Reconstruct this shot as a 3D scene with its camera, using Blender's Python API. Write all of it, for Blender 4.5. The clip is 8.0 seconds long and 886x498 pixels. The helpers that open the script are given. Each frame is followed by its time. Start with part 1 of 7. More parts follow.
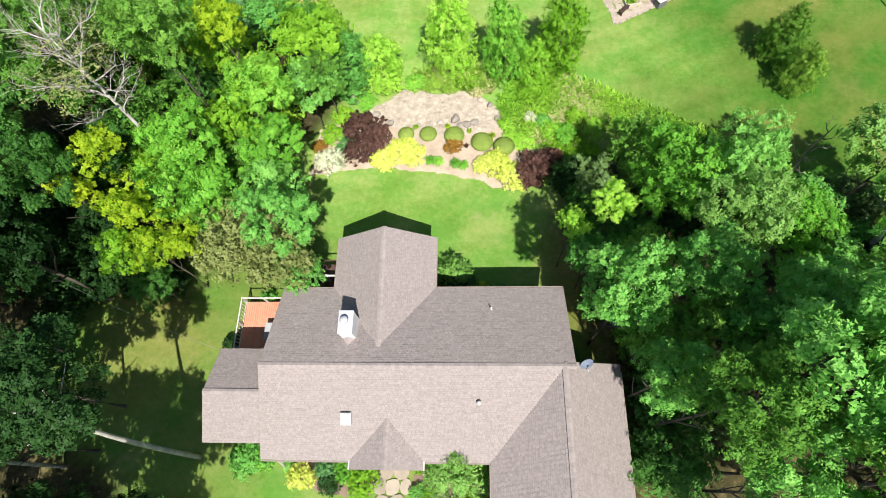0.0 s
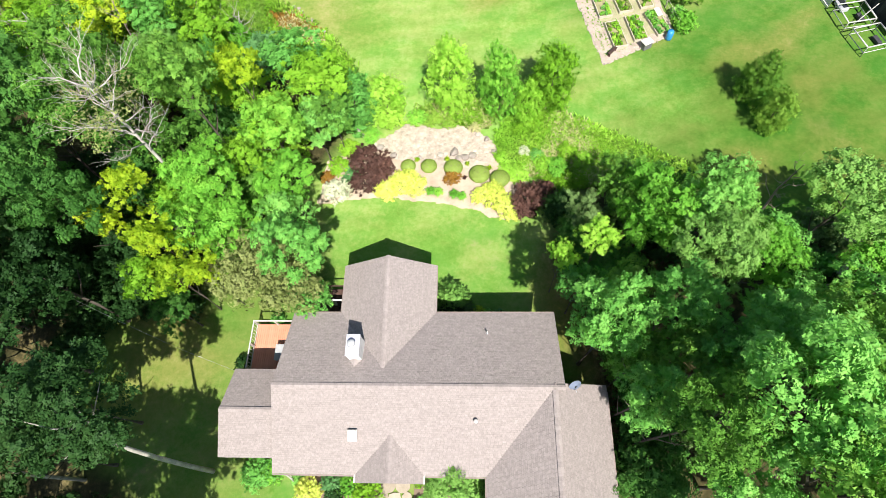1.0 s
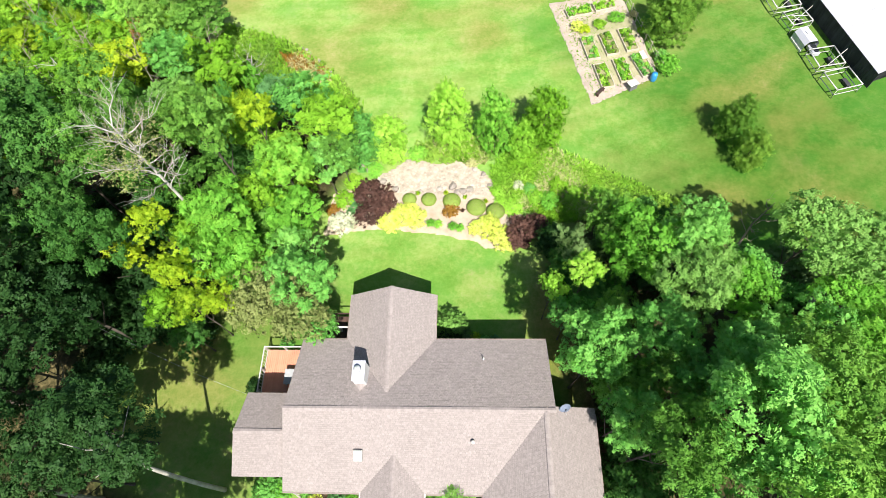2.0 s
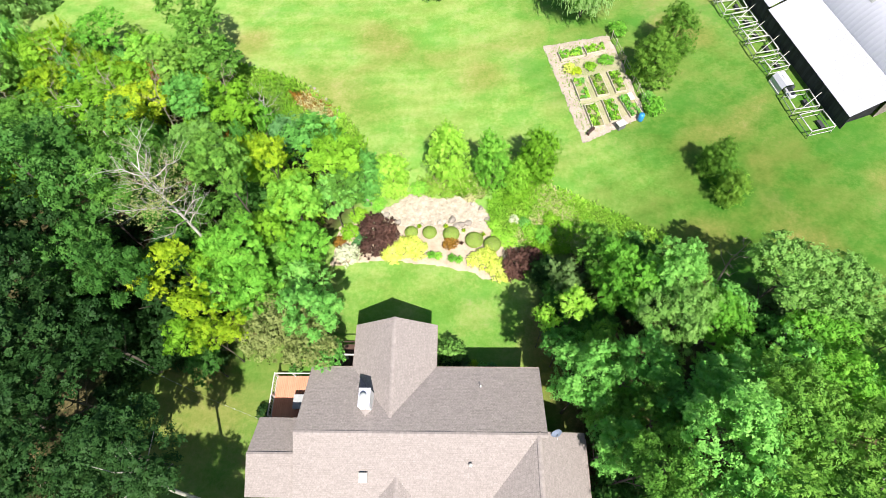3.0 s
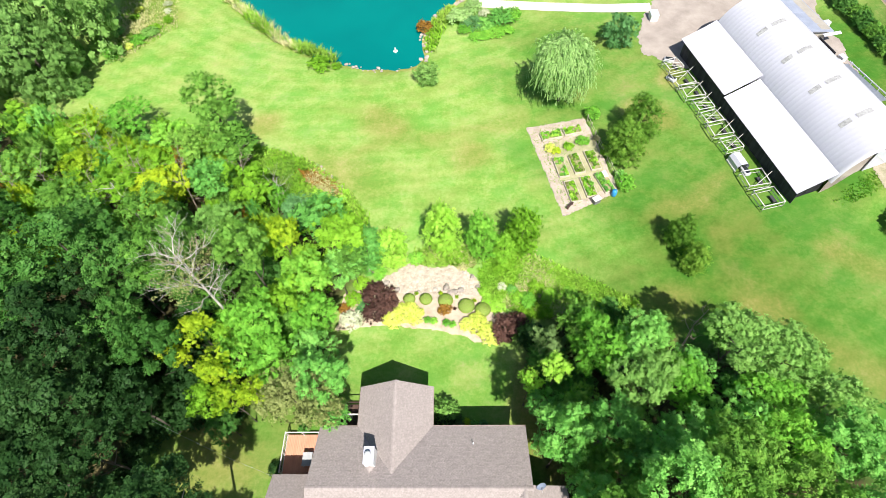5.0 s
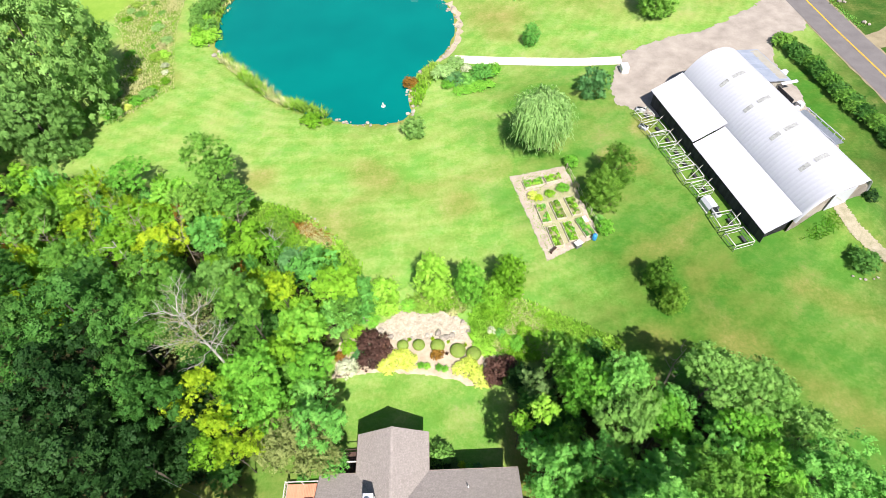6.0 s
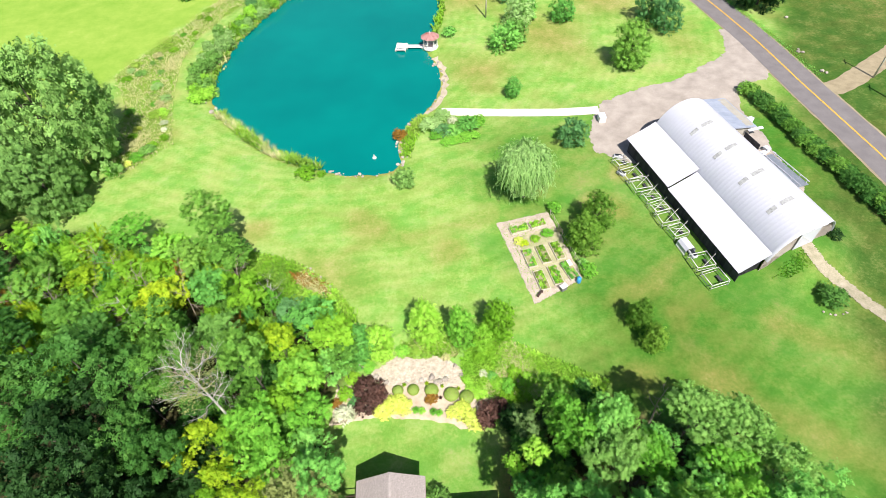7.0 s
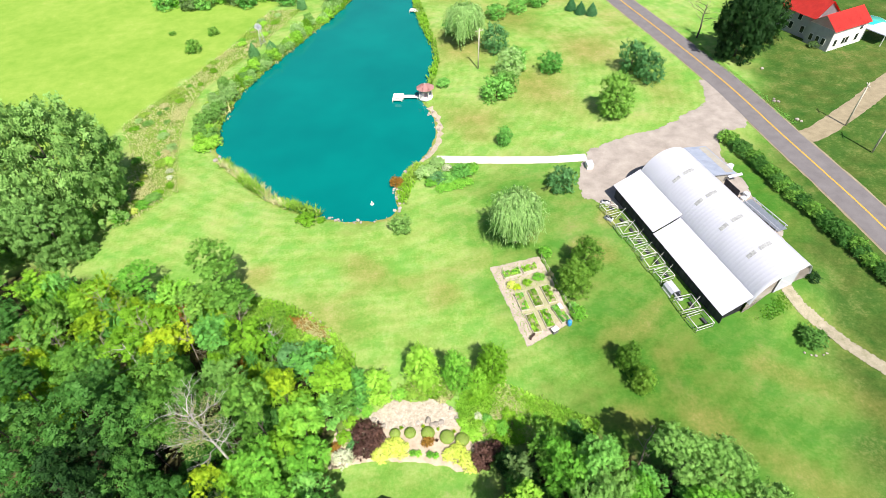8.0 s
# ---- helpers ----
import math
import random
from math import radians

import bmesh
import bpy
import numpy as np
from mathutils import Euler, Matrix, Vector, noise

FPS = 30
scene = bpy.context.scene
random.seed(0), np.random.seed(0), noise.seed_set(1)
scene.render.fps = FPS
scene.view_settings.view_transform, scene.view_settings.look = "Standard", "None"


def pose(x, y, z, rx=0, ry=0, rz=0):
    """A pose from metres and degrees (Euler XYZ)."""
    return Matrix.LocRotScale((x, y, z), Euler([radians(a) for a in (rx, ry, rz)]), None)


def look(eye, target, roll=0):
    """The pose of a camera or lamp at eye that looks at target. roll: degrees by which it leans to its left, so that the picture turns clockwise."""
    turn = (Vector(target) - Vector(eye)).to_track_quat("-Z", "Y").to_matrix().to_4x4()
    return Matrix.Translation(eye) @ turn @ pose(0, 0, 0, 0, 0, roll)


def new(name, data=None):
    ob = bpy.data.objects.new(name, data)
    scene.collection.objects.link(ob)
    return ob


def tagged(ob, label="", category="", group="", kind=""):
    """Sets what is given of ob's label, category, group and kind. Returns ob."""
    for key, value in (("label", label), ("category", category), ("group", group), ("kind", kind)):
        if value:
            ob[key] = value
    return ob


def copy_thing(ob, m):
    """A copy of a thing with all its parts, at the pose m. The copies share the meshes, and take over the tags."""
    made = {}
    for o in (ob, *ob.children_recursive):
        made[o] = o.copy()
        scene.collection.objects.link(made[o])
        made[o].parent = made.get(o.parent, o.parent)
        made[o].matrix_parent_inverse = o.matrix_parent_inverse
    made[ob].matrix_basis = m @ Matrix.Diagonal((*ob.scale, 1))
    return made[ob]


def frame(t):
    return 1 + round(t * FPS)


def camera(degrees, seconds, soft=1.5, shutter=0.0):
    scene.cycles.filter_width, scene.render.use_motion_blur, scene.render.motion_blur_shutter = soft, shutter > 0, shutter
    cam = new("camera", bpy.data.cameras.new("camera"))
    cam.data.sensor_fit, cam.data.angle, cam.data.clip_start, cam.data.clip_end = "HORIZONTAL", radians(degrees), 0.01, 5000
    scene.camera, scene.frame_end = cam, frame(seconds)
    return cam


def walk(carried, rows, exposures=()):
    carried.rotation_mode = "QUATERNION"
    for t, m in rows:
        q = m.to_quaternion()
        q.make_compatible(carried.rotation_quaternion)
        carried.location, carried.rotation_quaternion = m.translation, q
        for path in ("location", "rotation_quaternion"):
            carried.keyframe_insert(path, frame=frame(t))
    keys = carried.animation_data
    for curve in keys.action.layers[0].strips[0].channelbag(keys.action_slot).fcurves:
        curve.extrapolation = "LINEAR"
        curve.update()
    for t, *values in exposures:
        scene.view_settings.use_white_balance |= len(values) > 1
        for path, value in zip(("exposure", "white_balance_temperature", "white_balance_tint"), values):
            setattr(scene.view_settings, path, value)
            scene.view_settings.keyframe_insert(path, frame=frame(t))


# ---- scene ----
cam = camera(79.8, 8.0, soft=0.5)
PATH = [
    (0, (2.203, 1.196, 34.832), (2.077, 1.975, 32.995), -9.0),
    (0.5, (2.135, 1.062, 36.105), (2.019, 1.866, 34.277), -8.0),
    (1, (2.199, 0.939, 37.599), (2.084, 1.771, 35.784), -7.5),
    (1.5, (2.263, 0.754, 38.98), (2.151, 1.618, 37.179), -7.1),
    (3, (2.299, 0.584, 43.673), (2.198, 1.531, 41.915), -5.7),
    (3.5, (2.39, 0.413, 45.044), (2.289, 1.392, 43.303), -5.4),
    (4, (2.534, 0.153, 46.413), (2.433, 1.171, 44.695), -5.1),
    (4.5, (2.544, -0.076, 47.756), (2.451, 0.978, 46.059), -4.7),
    (5.8, (2.514, -0.594, 52.16), (2.469, 0.587, 50.546), -4.1),
    (6, (2.673, -0.733, 52.541), (2.637, 0.472, 50.946), -4.1),
    (6.5, (2.873, -1.123, 54.048), (2.857, 0.134, 52.493), -4.2),
    (7, (2.834, -1.53, 55.639), (2.839, -0.22, 54.128), -4.0),
    (7.5, (2.921, -1.963, 57.226), (2.937, -0.607, 55.757), -3.9),
    (8, (3.102, -2.494, 58.655), (3.13, -1.087, 57.233), -3.7),
]
walk(cam, [(t, look(eye, target, roll)) for t, eye, target, roll in PATH],
     [(0, 0.60), (0.6, 0.72), (1.2, 0.83), (4.5, 0.84), (8, 0.78)])

# ---- world and light ----
SUN_DIR = Vector((0.172, -0.565, 0.807))          # towards the sun
world = bpy.data.worlds.new("sky")
scene.world = world
world.use_nodes = True
wn = world.node_tree
sky = wn.nodes.new("ShaderNodeTexSky")
sky.sky_type = "NISHITA"
sky.sun_disc = False
sky.sun_elevation = math.asin(SUN_DIR.z)
sky.sun_rotation = math.atan2(SUN_DIR.x, SUN_DIR.y)
bg = wn.nodes["Background"]
bg.inputs["Strength"].default_value = 0.066
wn.links.new(sky.outputs[0], bg.inputs["Color"])
sun_data = bpy.data.lights.new("sun", "SUN")
sun_data.energy, sun_data.angle, sun_data.color = 4.8, radians(0.55), (1.0, 0.95, 0.86)
sun = new("sun", sun_data)
sun.matrix_world = look(SUN_DIR * 200, (0, 0, 0))


# ---- materials ----
def mat(name, rough=0.8, metal=0.0):
    m = bpy.data.materials.new(name)
    m.use_nodes = True
    b = m.node_tree.nodes["Principled BSDF"]
    b.inputs["Roughness"].default_value = rough
    b.inputs["Metallic"].default_value = metal
    return m, m.node_tree, b


def node(nt, kind, **inputs):
    n = nt.nodes.new(kind)
    for k, v in inputs.items():
        n.inputs[k.replace("_", " ")].default_value = v
    return n


def noise_tex(nt, vec, scale, detail=4.0, rough=0.55):
    n = node(nt, "ShaderNodeTexNoise", Scale=scale, Detail=detail, Roughness=rough)
    if vec is not None:
        nt.links.new(vec, n.inputs["Vector"])
    return n.outputs["Fac"]


def ramp(nt, fac, stops):
    n = nt.nodes.new("ShaderNodeValToRGB")
    while len(n.color_ramp.elements) < len(stops):
        n.color_ramp.elements.new(0.5)
    for e, (p, c) in zip(n.color_ramp.elements, stops):
        e.position, e.color = p, (*c, 1.0)
    nt.links.new(fac, n.inputs["Fac"])
    return n.outputs["Color"]


def mix(nt, fac, a, b, blend="MIX"):
    n = nt.nodes.new("ShaderNodeMix")
    n.data_type, n.blend_type = "RGBA", blend
    for sock, v in ((n.inputs["Factor"], fac), (n.inputs["A"], a), (n.inputs["B"], b)):
        if isinstance(v, (int, float)):
            sock.default_value = v
        elif isinstance(v, tuple):
            sock.default_value = (*v, 1.0)
        else:
            nt.links.new(v, sock)
    return n.outputs["Result"]


def math_node(nt, op, a, b=None):
    n = nt.nodes.new("ShaderNodeMath")
    n.operation = op
    for i, v in enumerate((a, b)):
        if v is None:
            continue
        if isinstance(v, (int, float)):
            n.inputs[i].default_value = v
        else:
            nt.links.new(v, n.inputs[i])
    return n.outputs[0]


def world_pos(nt):
    return nt.nodes.new("ShaderNodeNewGeometry").outputs["Position"]


def bump(nt, bsdf, height, strength=0.3, dist=0.05):
    n = node(nt, "ShaderNodeBump", Strength=strength, Distance=dist)
    nt.links.new(height, n.inputs["Height"])
    nt.links.new(n.outputs["Normal"], bsdf.inputs["Normal"])


def speckled(name, dark, light, scale=6.0, rough=0.8, metal=0.0, bump_strength=0.25, fine=60.0, island=0.0):
    """A surface with stains at one scale and grain at another, and pieces that differ a little."""
    m, nt, b = mat(name, rough, metal)
    pos = world_pos(nt)
    f1 = noise_tex(nt, pos, scale, 5)
    f2 = noise_tex(nt, pos, fine, 3)
    f = math_node(nt, "ADD", math_node(nt, "MULTIPLY", f1, 0.6), math_node(nt, "MULTIPLY", f2, 0.4))
    if island:
        r = nt.nodes.new("ShaderNodeNewGeometry").outputs["Random Per Island"]
        o = nt.nodes.new("ShaderNodeObjectInfo").outputs["Random"]
        rr = math_node(nt, "FRACT", math_node(nt, "ADD", r, o))
        f = math_node(nt, "ADD", f, math_node(nt, "MULTIPLY", math_node(nt, "SUBTRACT", rr, 0.5), island))
    col = ramp(nt, f, [(0.3, dark), (0.7, light)])
    nt.links.new(col, b.inputs["Base Color"])
    if bump_strength:
        bump(nt, b, f2, bump_strength, 0.02)
    return m


def leaf_mat(name, dark, mid, light, trans=0.22, spread=0.5):
    m, nt, b = mat(name, 0.55)
    geo = nt.nodes.new("ShaderNodeNewGeometry")
    r = geo.outputs["Random Per Island"]
    o = nt.nodes.new("ShaderNodeObjectInfo").outputs["Random"]
    n = noise_tex(nt, geo.outputs["Position"], 1.5, 3, 0.65)
    f = math_node(nt, "ADD", math_node(nt, "MULTIPLY", r, 0.10), math_node(nt, "MULTIPLY", o, 0.24))
    f = math_node(nt, "ADD", f, math_node(nt, "MULTIPLY", n, 0.70))
    col = ramp(nt, f, [(0.2, dark), (0.5, mid), (0.85, light)])
    nt.links.new(col, b.inputs["Base Color"])
    b.inputs["Specular IOR Level"].default_value = 0.12
    t = nt.nodes.new("ShaderNodeBsdfTranslucent")
    nt.links.new(col, t.inputs["Color"])
    ms = node(nt, "ShaderNodeMixShader", Fac=trans)
    nt.links.new(b.outputs[0], ms.inputs[1])
    nt.links.new(t.outputs[0], ms.inputs[2])
    nt.links.new(ms.outputs[0], nt.nodes["Material Output"].inputs["Surface"])
    return m


LEAF = {
    # dark and deep also hold the wood's shade, put into the leaf colour
    "dark": leaf_mat("leaf_dark_shaded_green", (0.011, 0.038, 0.009), (0.028, 0.082, 0.020), (0.074, 0.165, 0.044)),
    "forest": leaf_mat("leaf_forest_green", (0.054, 0.165, 0.023), (0.150, 0.350, 0.050), (0.340, 0.575, 0.100)),
    "sage": leaf_mat("leaf_sage_green", (0.095, 0.235, 0.042), (0.205, 0.420, 0.088), (0.380, 0.620, 0.170)),
    "mid": leaf_mat("leaf_green", (0.066, 0.235, 0.040), (0.172, 0.465, 0.088), (0.390, 0.730, 0.165)),
    "deep": leaf_mat("leaf_deep_shaded_green", (0.026, 0.098, 0.016), (0.070, 0.208, 0.036), (0.175, 0.375, 0.078)),
    "bright": leaf_mat("leaf_bright_green", (0.084, 0.280, 0.032), (0.205, 0.520, 0.060), (0.460, 0.770, 0.115), 0.32),
    "yellow": leaf_mat("leaf_yellow_green", (0.10, 0.29, 0.020), (0.36, 0.54, 0.030), (0.74, 0.84, 0.05), 0.35),
    "lime": leaf_mat("leaf_lime", (0.100, 0.270, 0.020), (0.235, 0.490, 0.036), (0.420, 0.690, 0.070), 0.35),
    "olive": leaf_mat("leaf_olive", (0.066, 0.130, 0.044), (0.140, 0.245, 0.075), (0.260, 0.395, 0.138)),
    "blue": leaf_mat("leaf_blue_green", (0.055, 0.165, 0.055), (0.115, 0.295, 0.095), (0.215, 0.450, 0.165)),
    "willow": leaf_mat("leaf_willow", (0.215, 0.385, 0.115), (0.410, 0.630, 0.225), (0.660, 0.840, 0.410), 0.45),
    "sallow": leaf_mat("leaf_sallow", (0.055, 0.155, 0.02), (0.165, 0.345, 0.045), (0.36, 0.55, 0.085), 0.4),
    "fresh": leaf_mat("leaf_fresh_green", (0.18, 0.44, 0.035), (0.42, 0.74, 0.09), (0.66, 0.90, 0.19), 0.48),
    "grey": leaf_mat("leaf_grey_green", (0.090, 0.205, 0.048), (0.205, 0.395, 0.095), (0.375, 0.580, 0.170)),
    "purple": leaf_mat("leaf_purple", (0.040, 0.026, 0.022), (0.105, 0.055, 0.045), (0.22, 0.115, 0.085), 0.15),
    "gold": leaf_mat("leaf_gold", (0.46, 0.58, 0.08), (0.66, 0.75, 0.14), (0.80, 0.85, 0.26)),
    "white": leaf_mat("flower_white", (0.10, 0.18, 0.05), (0.62, 0.66, 0.45), (0.85, 0.85, 0.78), 0.15),
    "tan": leaf_mat("leaf_tan", (0.14, 0.20, 0.05), (0.28, 0.33, 0.11), (0.47, 0.48, 0.22)),
    "moss": leaf_mat("leaf_moss", (0.22, 0.32, 0.065), (0.29, 0.40, 0.085), (0.37, 0.48, 0.12)),
    "rust": leaf_mat("leaf_rust", (0.12, 0.08, 0.02), (0.30, 0.16, 0.03), (0.50, 0.28, 0.05)),
    "spruce": leaf_mat("needle_green", (0.023, 0.094, 0.032), (0.052, 0.175, 0.061), (0.118, 0.293, 0.118), 0.1),
    "straw": leaf_mat("grass_straw", (0.40, 0.43, 0.16), (0.60, 0.58, 0.29), (0.76, 0.71, 0.44)),
    "reed": leaf_mat("grass_reed", (0.120, 0.270, 0.032), (0.250, 0.430, 0.055), (0.430, 0.580, 0.100)),
}
BARK = speckled("bark", (0.045, 0.035, 0.028), (0.13, 0.11, 0.09), 3, 0.9, fine=25)
BIRCH = speckled("pale_bark", (0.22, 0.21, 0.19), (0.60, 0.57, 0.53), 2, 0.8, fine=20)


# ---- geometry helpers ----
rng = np.random.default_rng(7)


def smooth(a, b, v):
    u = np.clip((v - a) / (b - a), 0, 1)
    return u * u * (3 - 2 * u)


POND_EDGE = [(-12, 172), (-15.9, 162.7), (-20.6, 151.7), (-26.3, 138.5), (-30.4, 130.1), (-34.7, 120.2), (-38.1, 111.2), (-39.4, 101.6),
             (-39.7, 95), (-38.9, 89.3), (-36.4, 83.7), (-32.1, 78.8), (-28.1, 74.1), (-24, 70.5), (-20.3, 68.2), (-16.7, 66.5),
             (-13.7, 65.1), (-10.3, 64.2), (-7, 63.9), (-4.2, 64.6), (-2.7, 66.6), (-3.4, 69.4), (-3.6, 72.2), (-2.6, 75.0), (-0.6, 77.8), (1.5, 80.2), (3.5, 83.8),
             (4.8, 88.9), (4.6, 93.8), (3.2, 99), (2.0, 102), (3, 106.3), (4.8, 111.3), (6.3, 119.5), (6.3, 127.3), (4.8, 137.7),
             (3.7, 149.3), (1.7, 159.3), (-2, 170), (-7, 175)]


def poly_distance(px, py, poly):
    """Distance from points to a closed outline, negative inside."""
    px, py = np.asarray(px, float), np.asarray(py, float)
    best, inside = np.full(px.shape, 1e9), np.zeros(px.shape, bool)
    for (ax, ay), (bx, by) in zip(poly, poly[1:] + poly[:1]):
        dx, dy = bx - ax, by - ay
        u = np.clip(((px - ax) * dx + (py - ay) * dy) / (dx * dx + dy * dy), 0, 1)
        best = np.minimum(best, np.hypot(px - ax - u * dx, py - ay - u * dy))
        if ay != by:
            inside ^= ((ay > py) != (by > py)) & (px < dx * (py - ay) / dy + ax)
    return np.where(inside, -best, best)


WATER = -0.45


def ground_base(x, y):
    x, y = np.asarray(x, float), np.asarray(y, float)
    z = 0.033 * np.clip(x - 8, 0, 80) - 0.8 * (1 - smooth(27, 36, y)) * (1 - smooth(12, 30, x))
    # the earth bank that leads up to the barn's big door
    c, q = math.cos(radians(12.5)), math.sin(radians(12.5))
    u, v = (x - 38.49) * c + (y - 36.48) * q, (y - 36.48) * c - (x - 38.49) * q
    v = v - 0.12 * u
    z = z + 2.1 * smooth(5.0, 8.8, u) * (1 - smooth(13.0, 19.0, u)) * smooth(-6.5, -0.4, v) * (1 - smooth(1.5, 6.0, v))
    return z + 0.05 * np.sin(x * 0.21) * np.cos(y * 0.18 + 2) + 0.02 * np.sin(x * 0.55 + 1) * np.cos(y * 0.44)


def ground(x, y):
    x, y = np.asarray(x, float), np.asarray(y, float)
    z = ground_base(x, y)
    d = poly_distance(x, y, POND_EDGE)
    bank = smooth(0, 3.5, d)
    return np.where(d > 0, WATER + (z - WATER) * bank, WATER - np.minimum(1.6, -d * 0.35))


def gz(x, y):
    return float(ground(np.array([x]), np.array([y]))[0])


def mesh_object(name, verts, faces, material, parent=None, label="", smooth_shade=False):
    me = bpy.data.meshes.new(name)
    me.from_pydata([tuple(map(float, v)) for v in verts], [], faces)
    if material:
        for m in (material if isinstance(material, (list, tuple)) else [material]):
            me.materials.append(m)
    if smooth_shade:
        me.polygons.foreach_set("use_smooth", [True] * len(me.polygons))
    me.update()
    ob = new(name, me)
    if parent:
        ob.parent = parent
    if label:
        ob["label"] = label
    return ob


def part(name, bm, material, parent=None, label="", smooth_shade=False):
    me = bpy.data.meshes.new(name)
    bmesh.ops.recalc_face_normals(bm, faces=bm.faces)
    bm.to_mesh(me)
    bm.free()
    me.materials.append(material)
    if smooth_shade:
        me.polygons.foreach_set("use_smooth", [True] * len(me.polygons))
    ob = new(name, me)
    if parent:
        ob.parent = parent
    if label:
        ob["label"] = label
    return ob


def thing(name, at, label, category, group="", kind="", turn=0.0):
    ob = new(name)
    ob.empty_display_size = 0.3
    ob.matrix_basis = pose(*at, 0, 0, turn)
    return tagged(ob, label, category, group, kind)


def add_box(bm, c, s, rz=0.0, rx=0.0, ry=0.0, bevel=0.0):
    m = pose(*c, rx, ry, rz) @ Matrix.Diagonal((*s, 1))
    vs = bmesh.ops.create_cube(bm, size=1.0, matrix=m)["verts"]
    if bevel:
        es = list({e for v in vs for e in v.link_edges})
        bmesh.ops.bevel(bm, geom=es, offset=bevel, segments=1, affect="EDGES")


def box_part(name, c, s, material, parent=None, label="", rz=0.0, rx=0.0, ry=0.0, bevel=0.0):
    bm = bmesh.new()
    add_box(bm, c, s, rz, rx, ry, bevel)
    return part(name, bm, material, parent, label)


def add_tube(bm, pts, radii, sides=8, cap=True):
    rings = []
    pts = [Vector(p) for p in pts]
    if not isinstance(radii, (list, tuple)):
        radii = [radii] * len(pts)
    for i, p in enumerate(pts):
        d = (pts[min(i + 1, len(pts) - 1)] - pts[max(i - 1, 0)]).normalized()
        q = d.to_track_quat("Z", "Y")
        rings.append([bm.verts.new(p + q @ Vector((radii[i] * math.cos(2 * math.pi * k / sides), radii[i] * math.sin(2 * math.pi * k / sides), 0)))
                      for k in range(sides)])
    for a, b in zip(rings, rings[1:]):
        for k in range(sides):
            bm.faces.new((a[k], a[(k + 1) % sides], b[(k + 1) % sides], b[k]))
    if cap:
        bm.faces.new(rings[0][::-1])
        bm.faces.new(rings[-1])


def tube_part(name, pts, radii, material, parent=None, label="", sides=8):
    bm = bmesh.new()
    add_tube(bm, pts, radii, sides)
    return part(name, bm, material, parent, label, True)


# ---- plants ----
def leaf_cloud(pos, nrm, size, aspect=0.62):
    """Vertices and faces of many small folded leaves."""
    n = len(pos)
    nrm = nrm / np.linalg.norm(nrm, axis=1, keepdims=True)
    ref = rng.normal(size=(n, 3))
    u = np.cross(nrm, ref)
    u /= np.linalg.norm(u, axis=1, keepdims=True)
    v = np.cross(nrm, u)
    s = np.asarray(size).reshape(-1, 1) * np.ones((n, 1))
    a = pos + u * s * 0.62
    b = pos - u * s * 0.38 + v * s * aspect * 0.6 + nrm * s * 0.08
    c = pos - u * s * 0.38 - v * s * aspect * 0.6 - nrm * s * 0.08
    return np.stack([a, b, c], 1).reshape(-1, 3)


def quads_mesh(name, verts, material, corners=4):
    """Loose faces with the given number of corners each."""
    n, k = len(verts) // corners, corners
    me = bpy.data.meshes.new(name)
    me.vertices.add(k * n)
    me.vertices.foreach_set("co", np.asarray(verts, np.float32).ravel())
    me.loops.add(k * n)
    me.loops.foreach_set("vertex_index", np.arange(k * n, dtype=np.int32))
    me.polygons.add(n)
    me.polygons.foreach_set("loop_start", np.arange(0, k * n, k, dtype=np.int32))
    me.update(calc_edges=True)
    me.materials.append(material)
    return me


def crown_verts(clumps, tufts, per, leaf, squash=0.85, ragged=0.24, clump=0.30, tuft=0.09, low=0.40, stretch=1.0):
    """A crown of radius 1 about the origin: domed clumps of star-like leafy tufts, with shaded gaps between them."""
    k = np.arange(clumps)
    zz = 1 - (1 + low) * (k + 0.5) / clumps
    ang = k * 2.39996 + rng.uniform(-0.6, 0.6, clumps)
    rr = np.sqrt(np.clip(1 - zz * zz, 0, 1))
    out = np.stack([rr * np.cos(ang), rr * np.sin(ang), zz], 1)
    hub = out * (0.66 + rng.uniform(-ragged, ragged, (clumps, 1)))
    hub[:, 2] *= stretch
    size = clump * rng.choice([0.55, 0.8, 1.05, 1.3], clumps)
    nt = clumps * tufts
    c = np.repeat(k, tufts)
    j = np.tile(np.arange(tufts), clumps)
    tz = 1 - 1.55 * (j + 0.5) / tufts
    ta = j * 2.39996 + rng.uniform(0, 6.28, clumps)[c]
    tr = np.sqrt(np.clip(1 - tz * tz, 0, 1))
    way = np.stack([tr * np.cos(ta), tr * np.sin(ta), tz], 1) + out[c] * 0.35 + rng.normal(size=(nt, 3)) * 0.22
    way /= np.linalg.norm(way, axis=1, keepdims=True)
    foot = hub[c] + way * (size[c] * rng.uniform(0.60, 1.10, nt))[:, None]
    w = np.repeat(np.arange(nt), per)
    n = len(w)
    along = rng.uniform(0, 1, n) ** 1.2
    reach = tuft * rng.uniform(0.6, 1.7, nt)[w]
    pos = foot[w] + way[w] * (reach * along)[:, None] + rng.normal(size=(n, 3)) * (reach * (0.36 - 0.25 * along))[:, None]
    face = way + rng.normal(size=(nt, 3)) * 0.42 + np.array([0, 0, 0.25])
    nrm = face[w] + rng.normal(size=(n, 3)) * 0.20
    pos[:, 2] *= squash
    return leaf_cloud(pos, nrm, leaf * rng.uniform(0.65, 1.3, n))


